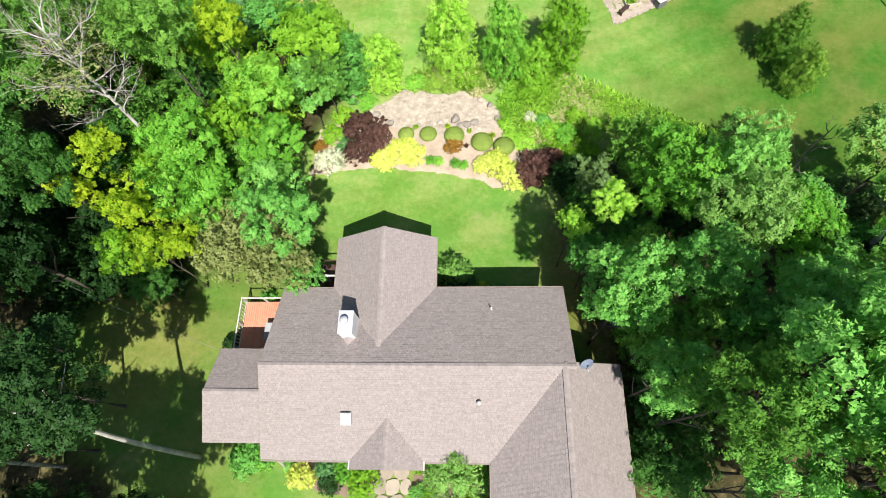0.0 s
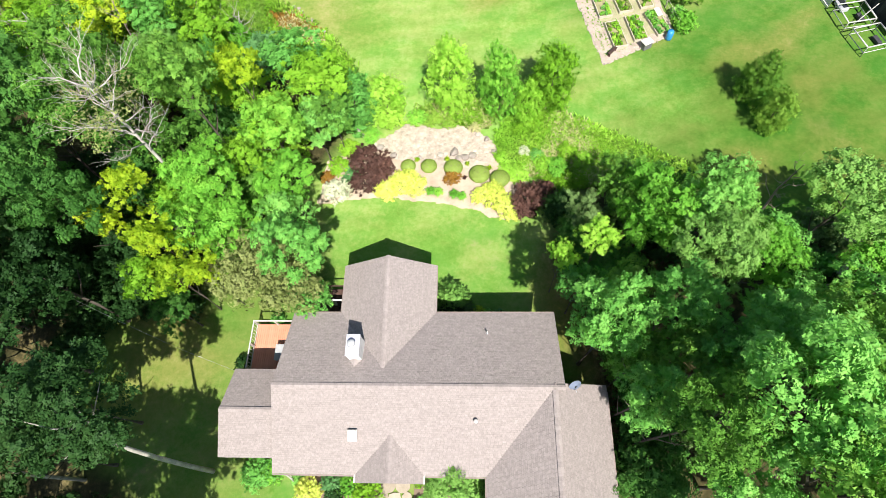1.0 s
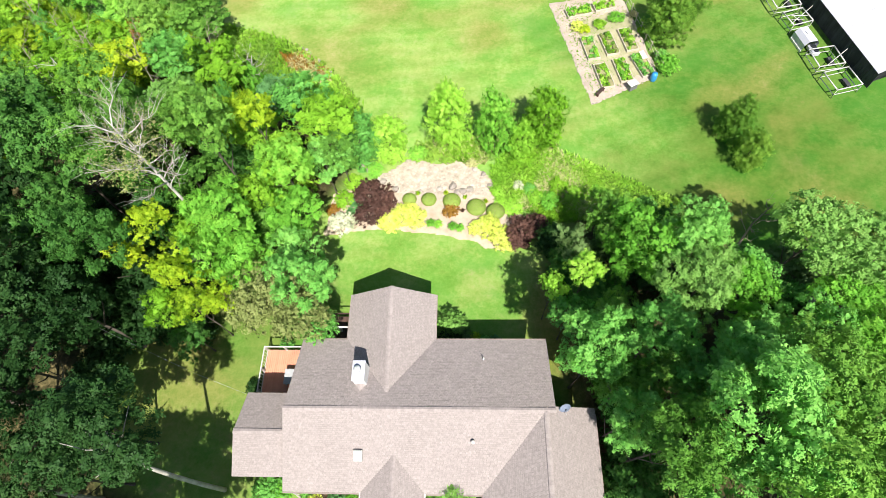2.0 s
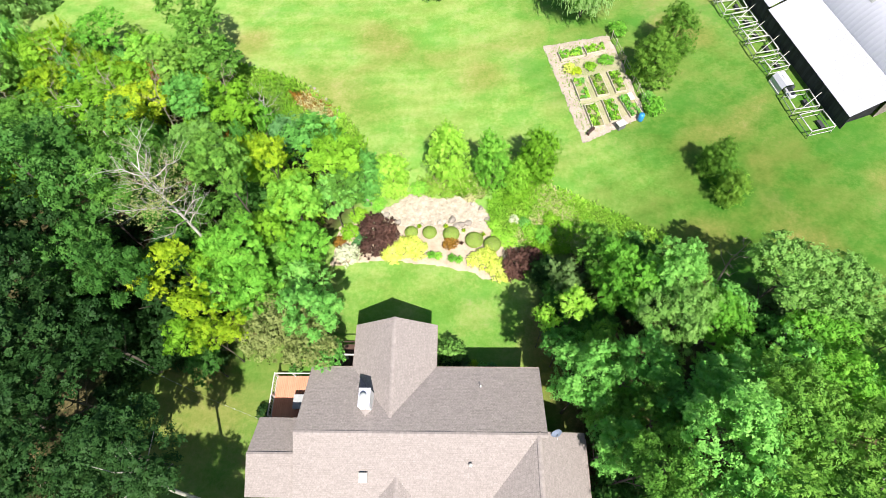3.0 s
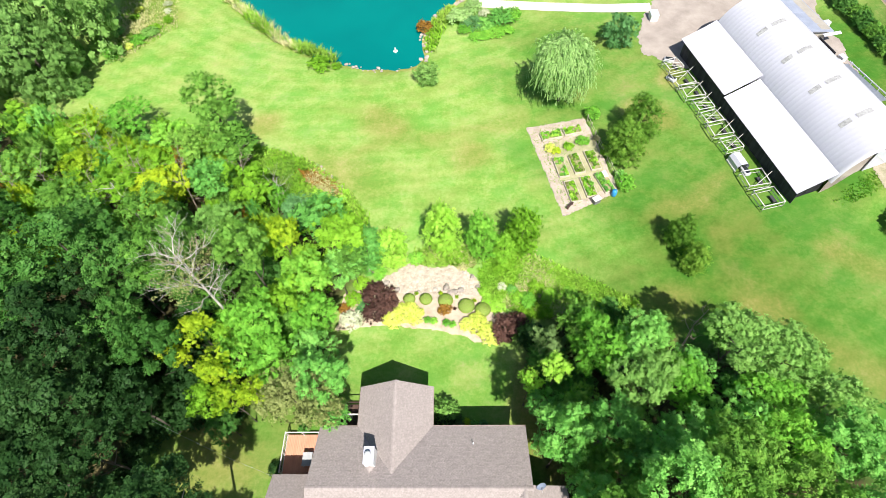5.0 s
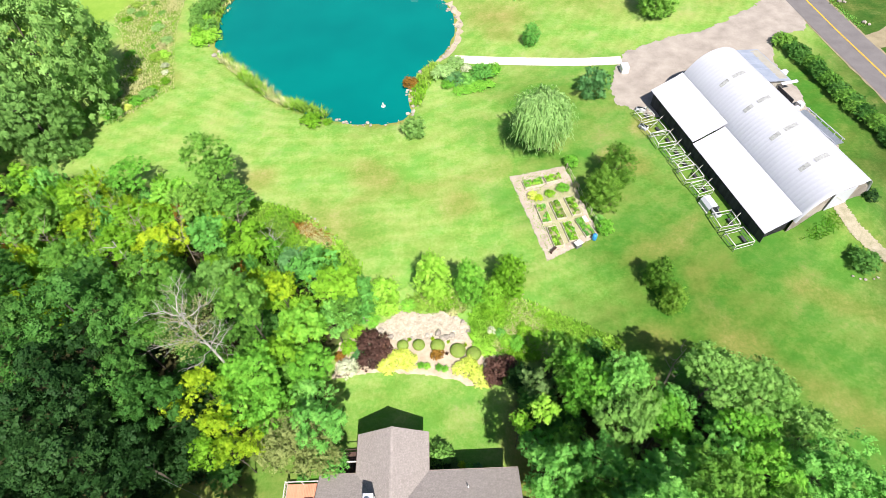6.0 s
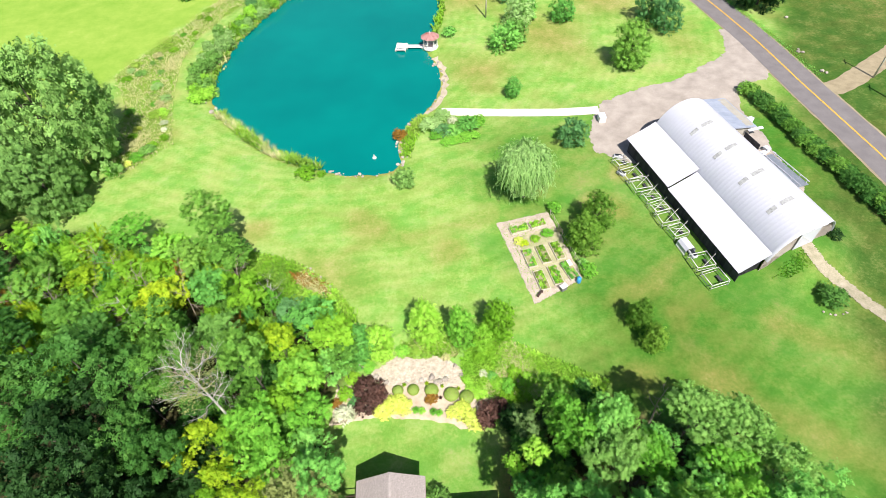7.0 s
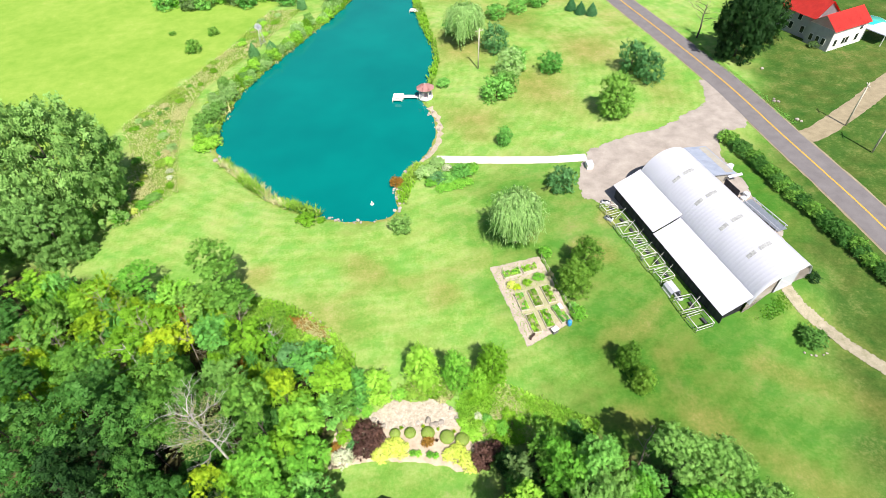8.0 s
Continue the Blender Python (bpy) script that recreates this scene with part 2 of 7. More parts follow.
def dome_verts(leaves, leaf):
    """A clipped, even dome of small leaves, radius 1."""
    way = rng.normal(size=(leaves, 3))
    way[:, 2] = np.abs(way[:, 2]) * 1.0 - 0.35
    way /= np.linalg.norm(way, axis=1, keepdims=True)
    pos = way * rng.uniform(0.90, 1.0, (leaves, 1)) * np.array([0.92, 0.92, 0.75])
    return leaf_cloud(pos, way + rng.normal(size=(leaves, 3)) * 0.16, leaf * rng.uniform(0.7, 1.3, leaves))


def willow_verts(sprays, strands, per, leaf):
    """Sprays of narrow-leaved strands that arch over from a dome of radius 1 and hang down in separate falls."""
    out, way = [], []
    for i in range(sprays):
        a = i * 2.39996 + rng.uniform(-0.3, 0.3)
        r0 = math.sqrt((i + 0.5) / sprays) * 0.72 * rng.uniform(0.85, 1.12)
        crest = np.array([r0 * math.cos(a), r0 * math.sin(a), 0.95 * math.sqrt(max(0.1, 1 - r0 * r0)) + rng.uniform(-0.22, 0.10)])
        drop, wide = rng.uniform(0.45, 1.0), rng.uniform(0.10, 0.17)
        for _ in range(strands):
            start = crest + rng.normal(size=3) * np.array([wide, wide, 0.05])
            bend = a + rng.uniform(-0.55, 0.55)
            reach = rng.uniform(0.10, 0.42)
            t = np.linspace(0.02, 1, per)[:, None]
            fall = drop * rng.uniform(0.6, 1.1)
            flow = np.array([math.cos(bend) * reach, math.sin(bend) * reach, 0])
            out.append(start + flow * t ** 0.8 + np.array([0, 0, -fall]) * t ** 1.9 + rng.normal(size=(per, 3)) * 0.022)
            way.append(flow * 0.8 + np.array([0, 0, -fall]) * 1.9 * t)
    pos, d = np.concatenate(out), np.concatenate(way)
    n = len(pos)
    d /= np.linalg.norm(d, axis=1, keepdims=True)
    nrm = np.array([0, -0.3, 1.0]) + pos * np.array([0.9, 0.9, 0.4]) + rng.normal(size=(n, 3)) * 0.45
    d = d + rng.normal(size=(n, 3)) * 0.25
    side = np.cross(nrm, d)
    side /= np.linalg.norm(side, axis=1, keepdims=True)
    s = (leaf * rng.uniform(0.6, 1.3, n))[:, None]
    return np.stack([pos + side * s * 0.24, pos + d * s, pos - side * s * 0.24, pos - d * s * 0.5], 1).reshape(-1, 3)


def conifer_verts(tiers, per, leaf):
    """A cone of drooping needled sprays, 1 high, radius 0.5 at the foot."""
    pos, nrm = [], []
    for i in range(tiers):
        h = i / tiers
        r = 0.5 * (1 - h ** 1.6) ** 0.8 * (0.82 + 0.18 * min(1, h * 5)) + 0.015
        n = max(6, int(per * (1 - h * 0.9)))
        a = rng.uniform(0, 2 * math.pi, n)
        q = np.sqrt(rng.uniform(0.08, 1, n)) * r * (1 + 0.22 * np.sin(a * 5 + i * 2.1))
        pos.append(np.stack([q * np.cos(a), q * np.sin(a), h + 0.05 - 0.14 * q / max(r, 0.05) + rng.uniform(-0.02, 0.02, n)], 1))
        nrm.append(np.stack([np.cos(a) * 0.7, np.sin(a) * 0.7, np.full(n, 0.8)], 1) + rng.normal(size=(n, 3)) * 0.3)
    pos, nrm = np.concatenate(pos), np.concatenate(nrm)
    return leaf_cloud(pos, nrm, leaf * rng.uniform(0.6, 1.3, len(pos)), 0.45)


def trunk_mesh(name, limbs=6, bark=BARK):
    """A tapered trunk 1 high with limbs, for a crown whose middle is at 0.68."""
    bm = bmesh.new()
    r = random.Random(limbs * 31)
    add_tube(bm, [(0, 0, -0.03), (0.004, 0.003, 0.04), (0.01, -0.005, 0.3), (-0.008, 0.01, 0.6), (0.0, 0.0, 0.86)], [0.030, 0.021, 0.016, 0.011, 0.004], 8)
    for i in range(limbs):
        a = i * 2.4 + r.uniform(-0.4, 0.4)
        z0 = 0.33 + 0.38 * i / limbs
        ln = r.uniform(0.17, 0.26)
        p = [(0, 0, z0), (math.cos(a) * ln * 0.5, math.sin(a) * ln * 0.5, z0 + 0.07), (math.cos(a) * ln, math.sin(a) * ln, z0 + 0.17)]
        add_tube(bm, p, [0.008, 0.005, 0.002], 5)
    me = bpy.data.meshes.new(name)
    bmesh.ops.recalc_face_normals(bm, faces=bm.faces)
    bm.to_mesh(me)
    bm.free()
    me.polygons.foreach_set("use_smooth", [True] * len(me.polygons))
    me.materials.append(bark)
    return me


TRUNKS = [trunk_mesh("trunk", k) for k in (5, 6, 7)]
CROWN_VERTS = {
    "big": [crown_verts(14, 22, 44, 0.060, tuft=0.14, stretch=1.5) for _ in range(4)],
    "near": [crown_verts(16, 30, 48, 0.050, clump=0.29, tuft=0.125, stretch=1.5) for _ in range(3)],
    "broad": [crown_verts(60, 22, 54, 0.030, clump=0.21, tuft=0.075, ragged=0.12, low=0.8) for _ in range(2)],
    "small": [crown_verts(10, 16, 44, 0.082, clump=0.38, tuft=0.18, stretch=1.5) for _ in range(3)],
    "full": [crown_verts(28, 18, 36, 0.072, clump=0.40, tuft=0.19, ragged=0.14, low=0.85, stretch=2.2) for _ in range(3)],
    "bush": [crown_verts(16, 16, 32, 0.080, clump=0.40, tuft=0.18, ragged=0.14, low=0.85, stretch=1.25) for _ in range(3)],
    "shrub": [crown_verts(20, 14, 24, 0.098, squash=0.8, ragged=0.08, clump=0.34, tuft=0.15) for _ in range(3)],
    "thin": [crown_verts(22, 9, 9, 0.060, squash=0.9, ragged=0.25, clump=0.36, tuft=0.22)],
    "fine": [crown_verts(34, 14, 18, 0.070, squash=0.9, ragged=0.22, clump=0.32, tuft=0.16) for _ in range(2)],
    "clipped": [dome_verts(5200, 0.10) for _ in range(2)],
}
CROWN_CACHE = {}


def crown_mesh(form, variant, colour):
    key = (form, variant, colour)
    if key not in CROWN_CACHE:
        CROWN_CACHE[key] = quads_mesh("crown", CROWN_VERTS[form][variant % len(CROWN_VERTS[form])], LEAF[colour], 3)
    return CROWN_CACHE[key]


def tree(x, y, height, radius, colour="mid", form="big", label="", group="", depth=0.62, seed=0, base=None, category="tree"):
    """A tree whose crown, radius wide, fills the upper part of its height."""
    r = random.Random(int(x * 131 + y * 17 + seed))
    if form == "big" and height >= 11 and (8 < x < 32 and -6 < y < 20 or -22 < x < -8 and 13 < y < 31):
        form = "near"
    if depth >= 0.85 and form in ("big", "small"):
        form = "full" if 0.70 * height > 1.9 * radius else "bush"
    z = gz(x, y) if base is None else base
    t = thing("tree", (x, y, z), label or "leafy green deciduous tree with a full rounded crown", category, group)
    tr = new("trunk", TRUNKS[r.randrange(3)])
    tr.parent = t
    w = 0.62 * max(0.38, min(1.5, radius / (0.26 * height)))
    tr.matrix_basis = Matrix.Diagonal((height * w, height * w, height * (0.8 if depth >= 0.85 else 0.92), 1)) @ pose(0, 0, 0, 0, 0, r.uniform(0, 360))
    half = height * depth / 2
    cr = new("crown", crown_mesh(form, r.randrange(4), colour))
    cr.parent = t
    mid_z, tall = (height - half * 1.02, half * 1.15) if depth < 0.85 else (height * 0.39, height * 0.70)
    if depth < 0.85 and tall > 1.9 * radius:
        tall = 1.9 * radius
        mid_z = height - 0.9 * tall
    cr.matrix_basis = pose(0, 0, mid_z, r.uniform(-6, 6), r.uniform(-6, 6), r.uniform(0, 360)) @ Matrix.Diagonal((radius, radius * r.uniform(0.88, 1.12), tall / {"full": 2.2, "bush": 1.25, "big": 1.5, "near": 1.5, "small": 1.5}.get(form, 1.0), 1))
    return t


def shrub(x, y, radius, height, colour="mid", form="shrub", label="", group="", name="shrub", base=None):
    r = random.Random(int(x * 91 + y * 57))
    z = gz(x, y) if base is None else base
    me = crown_mesh(form, r.randrange(4), colour)
    ob = new(name, me)
    ob.matrix_basis = pose(x, y, z + height * 0.42, 0, 0, r.uniform(0, 360)) @ Matrix.Diagonal((radius, radius, height * 0.62, 1))
    return tagged(ob, label or "rounded leafy green garden shrub", "shrub", group)


# ---- ground, water, road ----
def ground_material():
    m, nt, b = mat("grass_ground", 0.95)
    pos = world_pos(nt)
    big = noise_tex(nt, pos, 0.055, 4, 0.6)
    med = noise_tex(nt, pos, 0.30, 6, 0.68)
    fine = noise_tex(nt, pos, 2.4, 8, 0.8)
    f = math_node(nt, "ADD", math_node(nt, "MULTIPLY", big, 0.30), math_node(nt, "MULTIPLY", med, 0.38))
    f = math_node(nt, "ADD", f, math_node(nt, "MULTIPLY", fine, 0.30))
    lawn = ramp(nt, f, [(0.36, (0.120, 0.255, 0.034)), (0.455, (0.182, 0.332, 0.058)), (0.53, (0.262, 0.388, 0.100)), (0.61, (0.34, 0.385, 0.150)), (0.68, (0.43, 0.375, 0.20))])
    # faint stripes left by the mower
    wave = node(nt, "ShaderNodeTexWave", Scale=0.15, Distortion=11.0, Detail=3.0, Detail_Scale=0.35)
    wave.wave_type, wave.rings_direction = "RINGS", "Z"
    mp = nt.nodes.new("ShaderNodeMapping")
    mp.inputs["Location"].default_value = (14, -112, 0)
    nt.links.new(pos, mp.inputs["Vector"])
    nt.links.new(mp.outputs[0], wave.inputs["Vector"])
    stripes = ramp(nt, wave.outputs["Fac"], [(0.0, (0.90, 0.93, 0.89)), (1.0, (1.0, 1.0, 1.0))])
    att = nt.nodes.new("ShaderNodeVertexColor")
    att.layer_name = "region"
    sep = nt.nodes.new("ShaderNodeSeparateColor")
    nt.links.new(att.outputs["Color"], sep.inputs["Color"])
    field = ramp(nt, f, [(0.38, (0.165, 0.305, 0.036)), (0.55, (0.25, 0.365, 0.062)), (0.68, (0.36, 0.39, 0.12))])
    # woodland litter; its dark and tan tones also paint tree shade and sun patches
    shaded_litter = ramp(nt, math_node(nt, "ADD", math_node(nt, "MULTIPLY", med, 0.6), math_node(nt, "MULTIPLY", fine, 0.4)),
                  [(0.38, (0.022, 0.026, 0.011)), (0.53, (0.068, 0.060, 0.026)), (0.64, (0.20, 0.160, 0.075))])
    dry = ramp(nt, f, [(0.40, (0.150, 0.175, 0.035)), (0.53, (0.270, 0.220, 0.072)), (0.64, (0.41, 0.30, 0.15))])
    lush = ramp(nt, f, [(0.36, (0.032, 0.112, 0.010)), (0.48, (0.060, 0.164, 0.018)), (0.57, (0.104, 0.196, 0.030)), (0.65, (0.20, 0.190, 0.06))])
    # worn, drier streaks that follow the mowing
    along = nt.nodes.new("ShaderNodeMapping")
    along.inputs["Rotation"].default_value = (0, 0, radians(38))
    along.inputs["Scale"].default_value = (0.62, 1.0, 1.0)
    nt.links.new(pos, along.inputs["Vector"])
    worn = noise_tex(nt, along.outputs[0], 0.34, 6, 0.62)
    spots = noise_tex(nt, pos, 0.16, 4, 0.6)
    worn = math_node(nt, "ADD", math_node(nt, "MULTIPLY", worn, 0.55), math_node(nt, "MULTIPLY", spots, 0.45))
    wear = ramp(nt, worn, [(0.47, (0, 0, 0)), (0.66, (0.55, 0.55, 0.55))])
    rich = ramp(nt, worn, [(0.36, (0.75, 0.75, 0.75)), (0.50, (0, 0, 0))])
    lush = mix(nt, wear, lush, (0.155, 0.170, 0.038))
    lush = mix(nt, rich, lush, (0.028, 0.145, 0.014))
    lawn = mix(nt, wear, lawn, (0.34, 0.355, 0.12))
    lawn = mix(nt, rich, lawn, (0.130, 0.320, 0.050))
    lush = mix(nt, 1.0, lush, stripes, "MULTIPLY")
    lawn = mix(nt, 1.0, lawn, stripes, "MULTIPLY")
    col = mix(nt, att.outputs["Alpha"], lawn, lush)
    col = mix(nt, sep.outputs["Red"], col, field)
    col = mix(nt, sep.outputs["Green"], col, shaded_litter)
    col = mix(nt, sep.outputs["Blue"], col, dry)
    nt.links.new(col, b.inputs["Base Color"])
    b.inputs["Specular IOR Level"].default_value = 0.1
    bump(nt, b, fine, 0.5, 0.06)
    return m


FIELD = [(-39, 158), (-46.7, 133), (-53, 119), (-58, 107), (-61, 99), (-75, 75), (-140, 60), (-250, 200), (-40, 260)]
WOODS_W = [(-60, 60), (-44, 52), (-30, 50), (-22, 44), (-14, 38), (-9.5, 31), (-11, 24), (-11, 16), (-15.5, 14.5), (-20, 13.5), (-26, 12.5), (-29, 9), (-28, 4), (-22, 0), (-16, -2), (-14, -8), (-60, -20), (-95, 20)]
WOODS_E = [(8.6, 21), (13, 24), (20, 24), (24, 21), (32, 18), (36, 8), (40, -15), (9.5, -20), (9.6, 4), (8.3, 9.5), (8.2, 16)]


def build_ground():
    xs = np.concatenate([[-3000, -1200, -600, -350, -230, -170, -130], np.arange(-105, 121, 1.0), [135, 160, 200, 260, 400, 700, 1300, 3000]])
    ys = np.concatenate([[-3000, -1200, -600, -300, -160, -90, -60, -40], np.arange(-28, 186, 1.0), [195, 210, 230, 260, 320, 420, 700, 1400, 3000]])
    X, Y = np.meshgrid(xs, ys)
    Z = ground(X, Y)
    far = np.maximum(0, np.hypot(X, Y - 60) - 150)
    Z = Z + np.where(far > 0, -0.002 * np.minimum(far, 400), 0)
    ny, nx = X.shape
    me = bpy.data.meshes.new("ground")
    idx = np.arange(nx * ny).reshape(ny, nx)
    q = np.stack([idx[:-1, :-1], idx[:-1, 1:], idx[1:, 1:], idx[1:, :-1]], -1).reshape(-1, 4)
    me.vertices.add(nx * ny)
    me.vertices.foreach_set("co", np.stack([X, Y, Z], -1).astype(np.float32).ravel())
    me.loops.add(q.size)
    me.loops.foreach_set("vertex_index", q.astype(np.int32).ravel())
    me.polygons.add(len(q))
    me.polygons.foreach_set("loop_start", np.arange(0, q.size, 4, dtype=np.int32))
    me.polygons.foreach_set("use_smooth", np.ones(len(q), bool))
    me.update(calc_edges=True)
    wob = np.sin(X * 0.9) * np.cos(Y * 0.8) * 0.7 + np.sin(X * 0.37 + Y * 0.5) * 1.0
    red = 1 - smooth(-1.0, 1.5, poly_distance(X, Y, FIELD) + wob)
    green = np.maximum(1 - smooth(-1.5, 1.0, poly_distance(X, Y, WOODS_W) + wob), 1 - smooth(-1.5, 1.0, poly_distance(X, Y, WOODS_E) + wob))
    d = poly_distance(X, Y, POND_EDGE)
    blue = np.where(d < 0, 1.0, 1 - smooth(0.2, 1.3, d + 0.3 * wob)) * 0.8
    blue = np.maximum(blue, 0.45 * (1 - smooth(0, 7, np.hypot((X + 13) / 1.6, Y - 44) + wob)))
    blue = np.maximum(blue, 0.4 * (1 - smooth(-1.5, 1.5, poly_distance(X, Y, [(-61, 99), (-58, 107), (-52, 119), (-46.5, 133), (-39, 158), (-30, 158), (-41, 128), (-47, 115), (-48.5, 104), (-47, 92), (-42.5, 75), (-50, 66.5), (-55, 88)]) + wob)))
    blue = np.maximum(blue, 0.50 * (1 - smooth(1.5, 7.5, np.hypot(X + 22, (Y - 9.0) / 0.85) + wob)))
    blue = np.maximum(blue, 0.8 * (1 - smooth(0.6, 2.6, np.hypot((X - 8.3) * 1.3, (Y - 13.0) / 2.4) + 0.4 * wob)))
    for px, py, pr in ((10.0, 9.0, 1.8), (26.5, 52, 3.2), (18.5, 40, 2.6), (31, 58, 2.6), (-24, 53, 2.4), (-8, 52, 3.5), (4, 47, 3.0), (12, 86, 4.0), (30, 96, 4.5), (24, 24.5, 2.6), (33, 24, 3.0)):
        blue = np.maximum(blue, 0.55 * (1 - smooth(0.2, 1.4, np.hypot(X - px, Y - py) / pr + 0.35 * wob)))
    for line in ([(41.9, 30.5), (46.3, 27.8), (50.5, 24.5), (56, 19)], [(33.1, 22.2), (37.6, 18.9), (41.4, 15.4), (46, 11)], [(30.2, 33), (30.4, 29), (32.5, 26)], [(-15, 44.8), (-8.4, 48.6), (1.3, 50.2), (10, 52)], [(24, 36), (29, 37.5), (33, 41.5)], [(48.7, 40), (49.3, 37.6), (50.7, 36.0), (52.0, 34.2), (53.0, 31.8), (55.8, 27.6), (60, 23)]):
        d_line = np.full(X.shape, 1e9)
        for (ax, ay), (bx, by) in zip(line, line[1:]):
            u = np.clip(((X - ax) * (bx - ax) + (Y - ay) * (by - ay)) / ((bx - ax) ** 2 + (by - ay) ** 2), 0, 1)
            d_line = np.minimum(d_line, np.hypot(X - ax - u * (bx - ax), Y - ay - u * (by - ay)))
        blue = np.maximum(blue, 0.36 * (1 - smooth(0.2, 2.2, d_line + 0.5 * wob)))
    thick = smooth(8, 30, X + 0.12 * Y + 2.5 * wob) * (1 - smooth(66, 82, Y + wob)) + 1.0 * smooth(58, 66, X - 0.35 * (Y - 70) + wob) + (0.55 + 0.6 * (1 - smooth(-14, -10, X))) * (1 - smooth(12, 26, Y + wob)) * (1 - smooth(8, 12, X))
    thick = np.clip(thick, 0, 1) * (0.78 + 0.22 * np.sin(X * 0.13 + 1) * np.cos(Y * 0.11))
    green = np.maximum(green, 0.42 * smooth(60, 68, X - 0.35 * (Y - 70) + wob))
    blue = np.maximum(blue, np.clip(0.25 + 0.5 * np.sin(X * 0.21 + 2) * np.cos(Y * 0.17 + X * 0.05), 0, 0.7) * smooth(84, 92, Y) * smooth(3, 9, X) * (1 - smooth(50, 60, X)))
    thick = np.maximum(thick, smooth(60, 68, X - 0.35 * (Y - 70) + wob))
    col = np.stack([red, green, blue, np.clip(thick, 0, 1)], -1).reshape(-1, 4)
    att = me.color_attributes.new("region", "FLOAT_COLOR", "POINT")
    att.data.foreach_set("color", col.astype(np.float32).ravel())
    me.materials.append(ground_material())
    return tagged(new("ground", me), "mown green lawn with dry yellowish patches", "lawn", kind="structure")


build_ground()


def water_material():
    m, nt, b = mat("pond_water", 0.06)
    pos = world_pos(nt)
    f = noise_tex(nt, pos, 0.05, 3)
    col = ramp(nt, f, [(0.32, (0.000, 0.138, 0.134)), (0.68, (0.000, 0.172, 0.158))])
    nt.links.new(col, b.inputs["Base Color"])
    b.inputs["IOR"].default_value = 1.33
    b.inputs["Specular IOR Level"].default_value = 0.3
    bump(nt, b, noise_tex(nt, pos, 1.3, 3), 0.06, 0.03)
    return m


def grown(poly, by):
    cx, cy = sum(p[0] for p in poly) / len(poly), sum(p[1] for p in poly) / len(poly)
    return [(x + by * (x - cx) / math.hypot(x - cx, y - cy), y + by * (y - cy) / math.hypot(x - cx, y - cy)) for x, y in poly]


def sheet(name, outline, z, material, label, category, kind="structure", thick=0.0):
    bm = bmesh.new()
    vs = [bm.verts.new((x, y, z if not callable(z) else z(x, y))) for x, y in outline]
    f = bm.faces.new(vs)
    if f.normal.z < 0:
        f.normal_flip()
    bmesh.ops.triangulate(bm, faces=[f])
    me = bpy.data.meshes.new(name)
    bm.to_mesh(me)
    bm.free()
    me.materials.append(material)
    return tagged(new(name, me), label, category, kind=kind)


sheet("water", grown(POND_EDGE, 1.2), WATER, water_material(), "still deep turquoise pond water with reedy banks", "pond")


def spline(pts, step=1.0):
    """A smooth line through the points."""
    p = [Vector((*q, 0)) for q in pts]
    p = [p[0] * 2 - p[1]] + p + [p[-1] * 2 - p[-2]]
    out = []
    for a, b, c, d in zip(p, p[1:], p[2:], p[3:]):
        n = max(2, int((c - b).length / step))
        for i in range(n):
            t = i / n
            out.append(0.5 * ((2 * b) + (c - a) * t + (2 * a - 5 * b + 4 * c - d) * t * t + (3 * b - a - 3 * c + d) * t ** 3))
    out.append(p[-2])
    return [(v.x, v.y) for v in out]


def ribbon(name, line, left, right, lift, material, label, category, cols=6, rag=0.0, seed=1, kind="structure"):
    r = random.Random(seed)
    verts, faces = [], []
    for i, (x, y) in enumerate(line):
        a, b = line[max(i - 1, 0)], line[min(i + 1, len(line) - 1)]
        d = math.hypot(b[0] - a[0], b[1] - a[1])
        nx, ny = -(b[1] - a[1]) / d, (b[0] - a[0]) / d
        l, q = left + r.uniform(-rag, rag), right + r.uniform(-rag, rag)
        for k in range(cols + 1):
            w = l + (q - l) * k / cols
            px, py = x + nx * -w, y + ny * -w
            verts.append((px, py, gz(px, py) + lift))
    n = cols + 1
    for i in range(len(line) - 1):
        for k in range(cols):
            faces.append((i * n + k, i * n + k + 1, (i + 1) * n + k + 1, (i + 1) * n + k))
    ob = mesh_object(name, verts, faces, material, smooth_shade=True)
    return tagged(ob, label, category, kind=kind)


def region_sheet(name, outline, lift, material, label, category, step=0.8, rag=0.35):
    """A patch of ground cover that follows the ground inside an uneven outline."""
    xs = [p[0] for p in outline]
    ys = [p[1] for p in outline]
    X, Y = np.meshgrid(np.arange(min(xs) - 1, max(xs) + 1, step), np.arange(min(ys) - 1, max(ys) + 1, step))
    wave = sum(np.sin(X * f * math.cos(k * 1.9 + 0.4) + Y * f * math.sin(k * 1.9 + 0.4) + k * 2.3) / (1 + 0.35 * k) for k, f in enumerate((0.43, 0.71, 1.37, 2.9, 4.7, 7.9)))
    d = poly_distance(X, Y, outline) + rag * 0.5 * wave
    Z = ground(X, Y) + np.where(d < 0, lift, lift - np.clip(d, 0, 2) * 0.45)
    ny, nx = X.shape
    keep = d < step * 1.2
    verts = np.stack([X, Y, Z], -1).reshape(-1, 3)
    faces = [(j * nx + i, j * nx + i + 1, (j + 1) * nx + i + 1, (j + 1) * nx + i) for j in range(ny - 1) for i in range(nx - 1)
             if keep[j, i] and keep[j, i + 1] and keep[j + 1, i] and keep[j + 1, i + 1]]
    used = sorted({v for f in faces for v in f})
    at = {v: k for k, v in enumerate(used)}
    ob = mesh_object(name, verts[used], [tuple(at[v] for v in f) for f in faces], material, smooth_shade=True)
    return tagged(ob, label, category, kind="structure")


